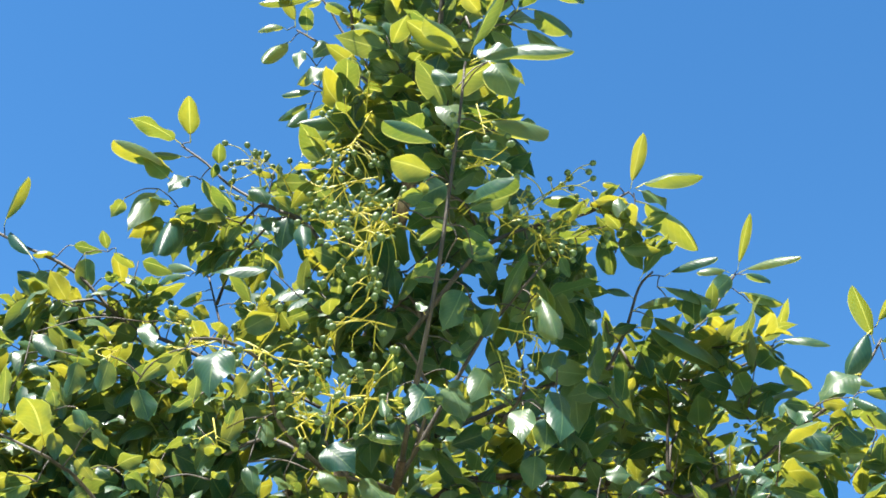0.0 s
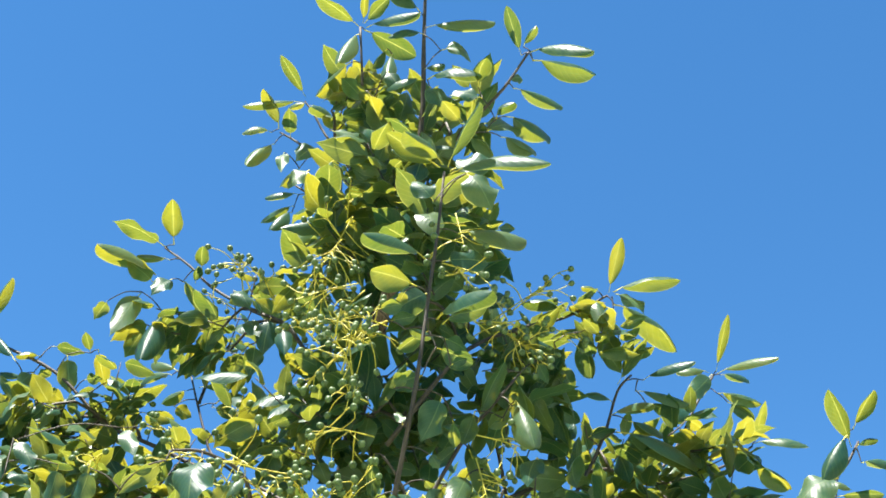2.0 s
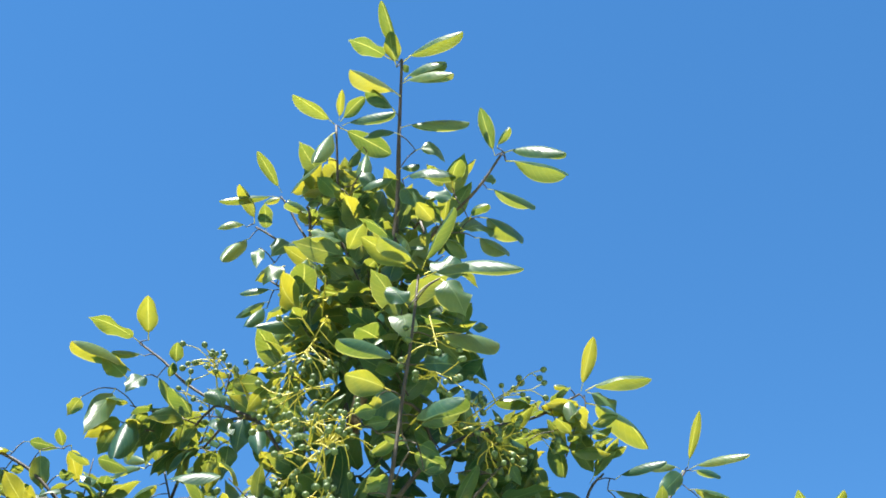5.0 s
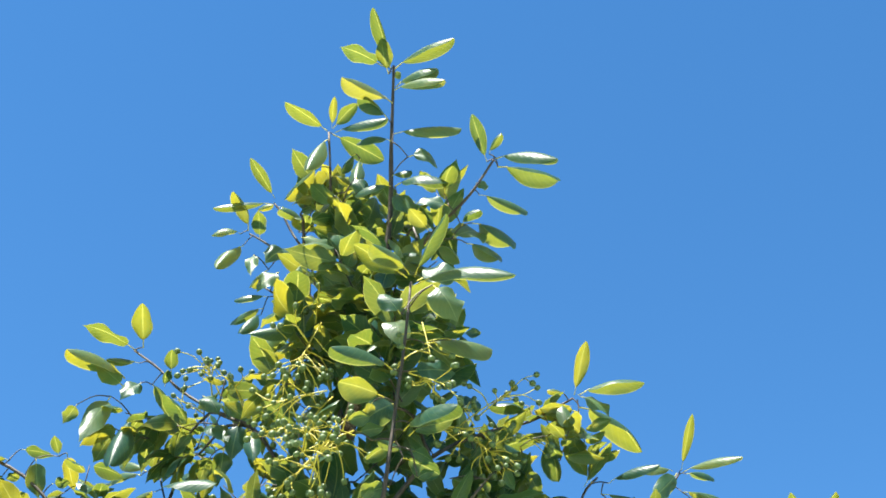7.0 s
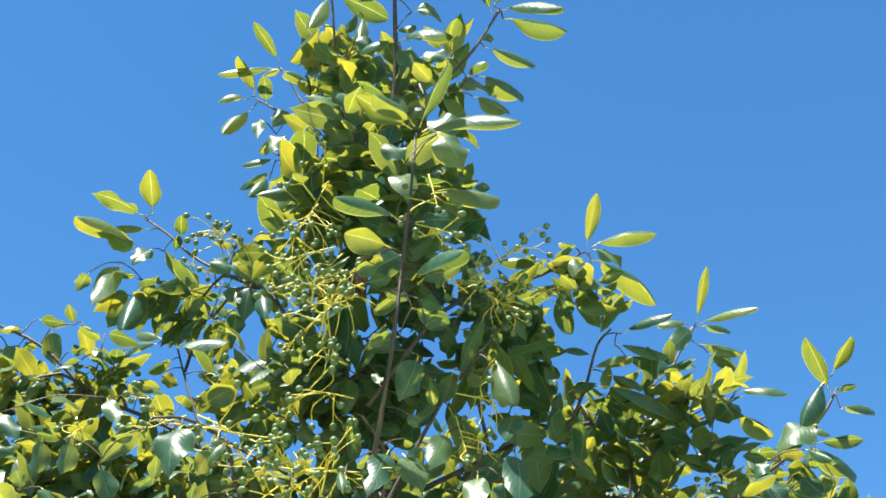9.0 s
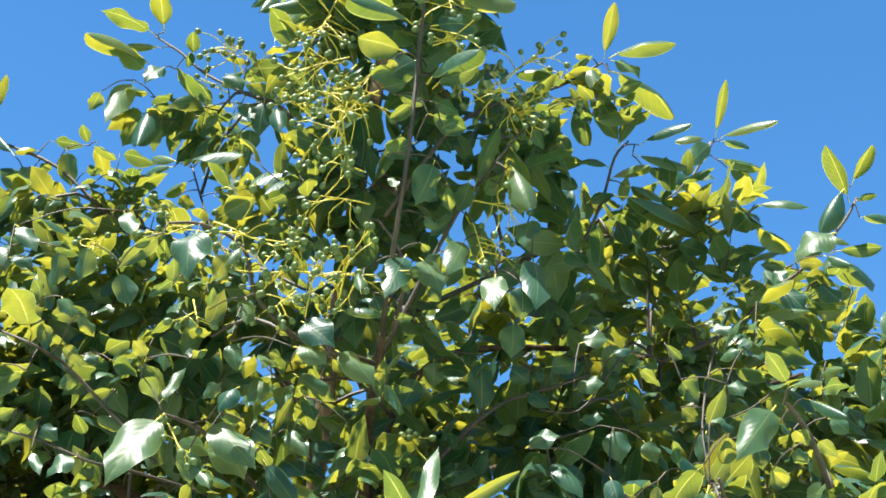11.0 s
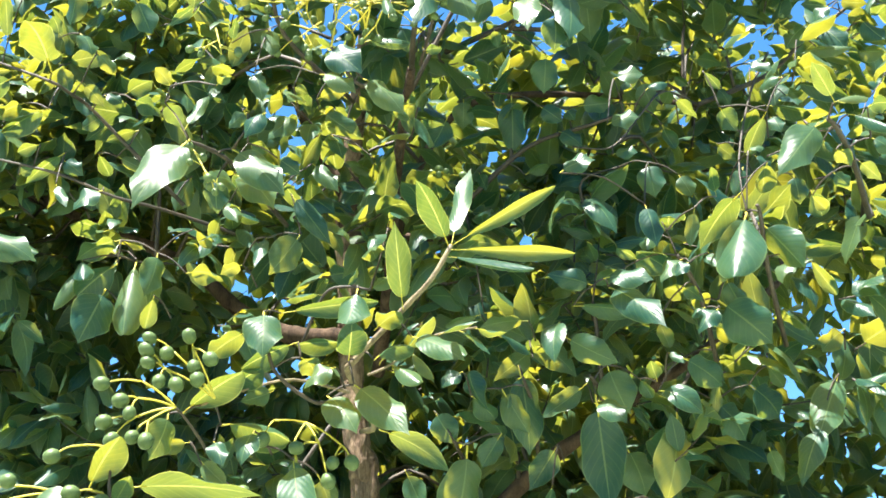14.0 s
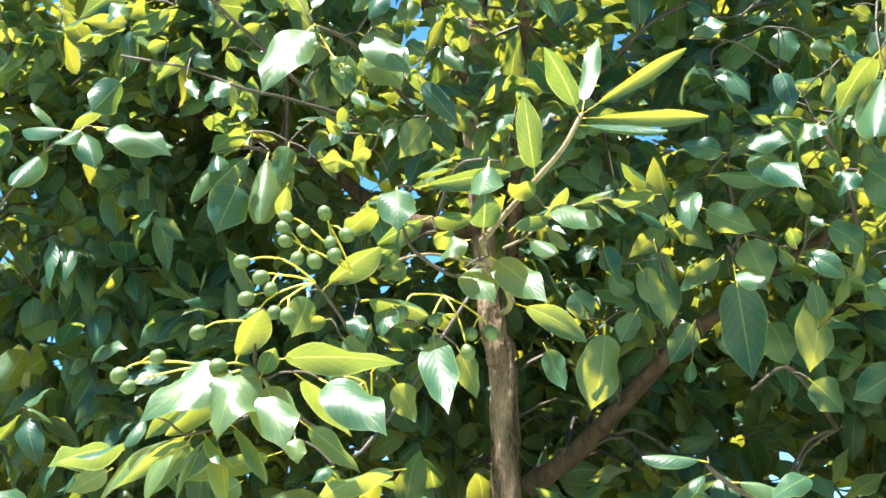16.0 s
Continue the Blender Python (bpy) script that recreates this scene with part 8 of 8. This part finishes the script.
def lobe(centre, radii, shoots, droop, size=0.082, feet=FEET):
    """An ellipsoid of the crown, filled with shoots that grow out from the nearest limb."""
    centre = Vector(centre)
    for _ in range(shoots):
        d = Vector((rng.gauss(0, 1), rng.gauss(0, 1), rng.gauss(0, 1))).normalized() * rng.random() ** 0.38
        p = centre + Vector((d.x * radii[0], d.y * radii[1], d.z * radii[2]))
        if 1.5 < p.z < 2.12 and 1.75 < p.y < 2.42 and -0.28 < p.x < -0.10 and rng.random() < 0.85:
            continue  # the crown is open in front of the lower trunk
        up = p.z - 1.8
        if 0.1 < up < 1.7 and math.hypot(p.x + 0.22 + 0.22 * up, p.y - 2.35 + 0.07 * up) < 0.13 and rng.random() < 0.9:
            continue  # and where the sun reaches it
        q = min(feet, key=lambda a: (a - p).length_squared + 0.4 * max(0.0, a.z - p.z))
        away = p - q
        way = away.normalized() * 0.8 + Vector((rng.gauss(0, 0.3), rng.gauss(0, 0.3), rng.uniform(0.0, 0.6)))
        n = rng.randint(6, 10)
        sprig(p, way, size * rng.uniform(0.7, 1.5), n, size, droop)
        if 0.03 < away.length < 0.16 and rng.random() < 0.3:
            twig(bend([q, q + away * 0.5 + Vector((0, 0, 0.03)), p], 2), 0.0034, 0.0024)


lobe((-0.122, 1.920, 3.406), (0.084, .08, 0.084), 5, 0.4, 0.060)
lobe((-0.002, 1.840, 3.312), (0.070, .08, 0.080), 4, 0.4, 0.060)
lobe((-0.221, 2.000, 3.417), (0.065, .08, 0.076), 4, 0.4, 0.058)
lobe((-0.165, 1.950, 3.107), (0.085, .1, 0.213), 19, 0.25, 0.070)
lobe((-0.052, 1.860, 3.075), (0.060, .07, 0.158), 10, 0.25, 0.070)
lobe((-0.128, 1.980, 2.810), (0.173, .18, 0.136), 25, 0.35, 0.072)
lobe((0.054, 1.970, 2.928), (0.102, .06, 0.042), 7, 0.2, 0.066)
lobe((0.080, 1.950, 2.817), (0.054, .06, 0.090), 6, 0.2, 0.072)
lobe((0.267, 2.120, 2.782), (0.153, .14, 0.077), 14, 0.2, 0.062)
lobe((0.393, 2.250, 2.692), (0.259, .18, 0.075), 20, 0.2, 0.062)
lobe((-0.384, 2.060, 3.015), (0.110, .07, 0.055), 9, 0.8, 0.058)
lobe((0.170, 2.000, 2.925), (0.120, .05, 0.050), 4, 0.6, 0.060)
lobe((-0.665, 2.250, 2.870), (0.209, .12, 0.084), 24, 0.6, 0.060)
lobe((-0.700, 2.150, 2.520), (0.400, .22, 0.120), 48, 0.8, 0.070)
lobe((-0.524, 2.100, 2.630), (0.300, .2, 0.075), 30, 0.7, 0.062)
lobe((-0.049, 2.150, 2.513), (0.821, .3, 0.192), 55, 0.8, 0.070)
lobe((-0.507, 2.200, 2.614), (0.408, .3, 0.194), 30, 0.8, 0.070)
lobe((0.410, 2.300, 2.634), (0.420, .3, 0.130), 12, 0.2, 0.070)
lobe((-0.069, 2.800, 2.765), (1.311, .3, 0.310), 260, 0.8, 0.075)
lobe((-0.301, 2.300, 2.143), (0.819, .3, 0.273), 60, 0.9, 0.072)
lobe((-0.368, 2.750, 2.057), (1.456, .4, 0.453), 480, 0.9, 0.079)
lobe((-0.986, 2.400, 2.074), (0.608, .3, 0.426), 150, 0.9, 0.075)
lobe((0.150, 2.150, 2.300), (0.380, .2, 0.180), 34, 0.9, 0.072)
lobe((0.334, 2.400, 2.001), (0.468, .3, 0.393), 95, 0.9, 0.075)
lobe((-0.327, 2.400, 1.578), (1.187, .5, 0.319), 220, 0.9, 0.075)
lobe((0.268, 1.920, 2.176), (0.247, .1, 0.231), 10, 0.9, 0.07)
lobe((-0.103, 1.920, 2.288), (0.156, .08, 0.180), 6, 0.9, 0.066)
lobe((0.570, 2.400, 2.437), (0.356, .3, 0.183), 45, 0.9, 0.075)
lobe((-1.133, 2.400, 2.609), (0.387, .3, 0.277), 80, 0.9, 0.075)
lobe((-0.749, 3.000, 2.643), (1.906, .25, 0.534), 360, 0.9, 0.078)
lobe((-0.408, 3.000, 1.878), (1.749, .3, 0.408), 300, 0.9, 0.078)
lobe((-0.296, 2.200, 1.688), (0.835, .3, 0.125), 110, 0.9, 0.072)
lobe((-0.826, 2.500, 2.607), (0.421, .25, 0.133), 150, 0.8, 0.068)
lobe((-0.446, 2.300, 3.051), (0.097, .1, 0.076), 9, 0.7, 0.06)
lobe((-0.026, 2.750, 2.432), (0.311, .15, 0.222), 45, 0.9, 0.072)
lobe((-1.051, 2.800, 2.339), (0.358, .15, 0.299), 40, 0.9, 0.072)
lobe((0.191, 2.800, 2.148), (0.385, .15, 0.220), 40, 0.9, 0.072)
lobe((0.714, 2.850, 2.608), (0.366, .2, 0.244), 60, 0.8, 0.072)
lobe((-0.752, 2.200, 2.909), (0.157, .06, 0.042), 10, 0.6, 0.056)
lobe((1.100, 2.550, 1.950), (0.400, .4, 0.330), 120, 0.9, 0.078)
lobe((0.900, 2.050, 1.750), (0.450, .35, 0.250), 90, 0.9, 0.075)
lobe((1.150, 2.900, 2.450), (0.400, .3, 0.350), 40, 0.9, 0.078)
lobe((0.450, 2.350, 1.620), (0.500, .35, 0.220), 110, 0.9, 0.075)
lobe((-0.150, 2.620, 2.100), (0.320, .18, 0.380), 70, 0.9, 0.076)
lobe((0.380, 1.880, 2.080), (0.420, .12, 0.250), 16, 0.5, 0.062)
lobe((-0.300, 1.900, 2.220), (0.300, .10, 0.120), 9, 0.5, 0.060)
lobe((-1.180, 2.650, 2.050), (0.250, .15, 0.300), 50, 0.9, 0.075)
lobe((-0.078, 1.860, 3.158), (0.048, .06, 0.106), 6, 0.5, 0.075)
lobe((-0.085, 2.060, 3.190), (0.085, .06, 0.130), 10, 0.4, 0.066)

foliage = mesh_object("foliage", np.concatenate(lv).tolist(), np.concatenate(lf).tolist(), (LEAF_MANY,), tree, "dense inner leaves, shaded dark green with sunlit flecks", uvs=np.concatenate(lu))
foliage.location = HOME.translation
tagged(foliage, kind="stuff")
inner = mesh_object("inner_wood", tv, tf, (TWIG,), tree, "thin brown inner twigs")
inner.location = HOME.translation
tagged(inner, kind="stuff")
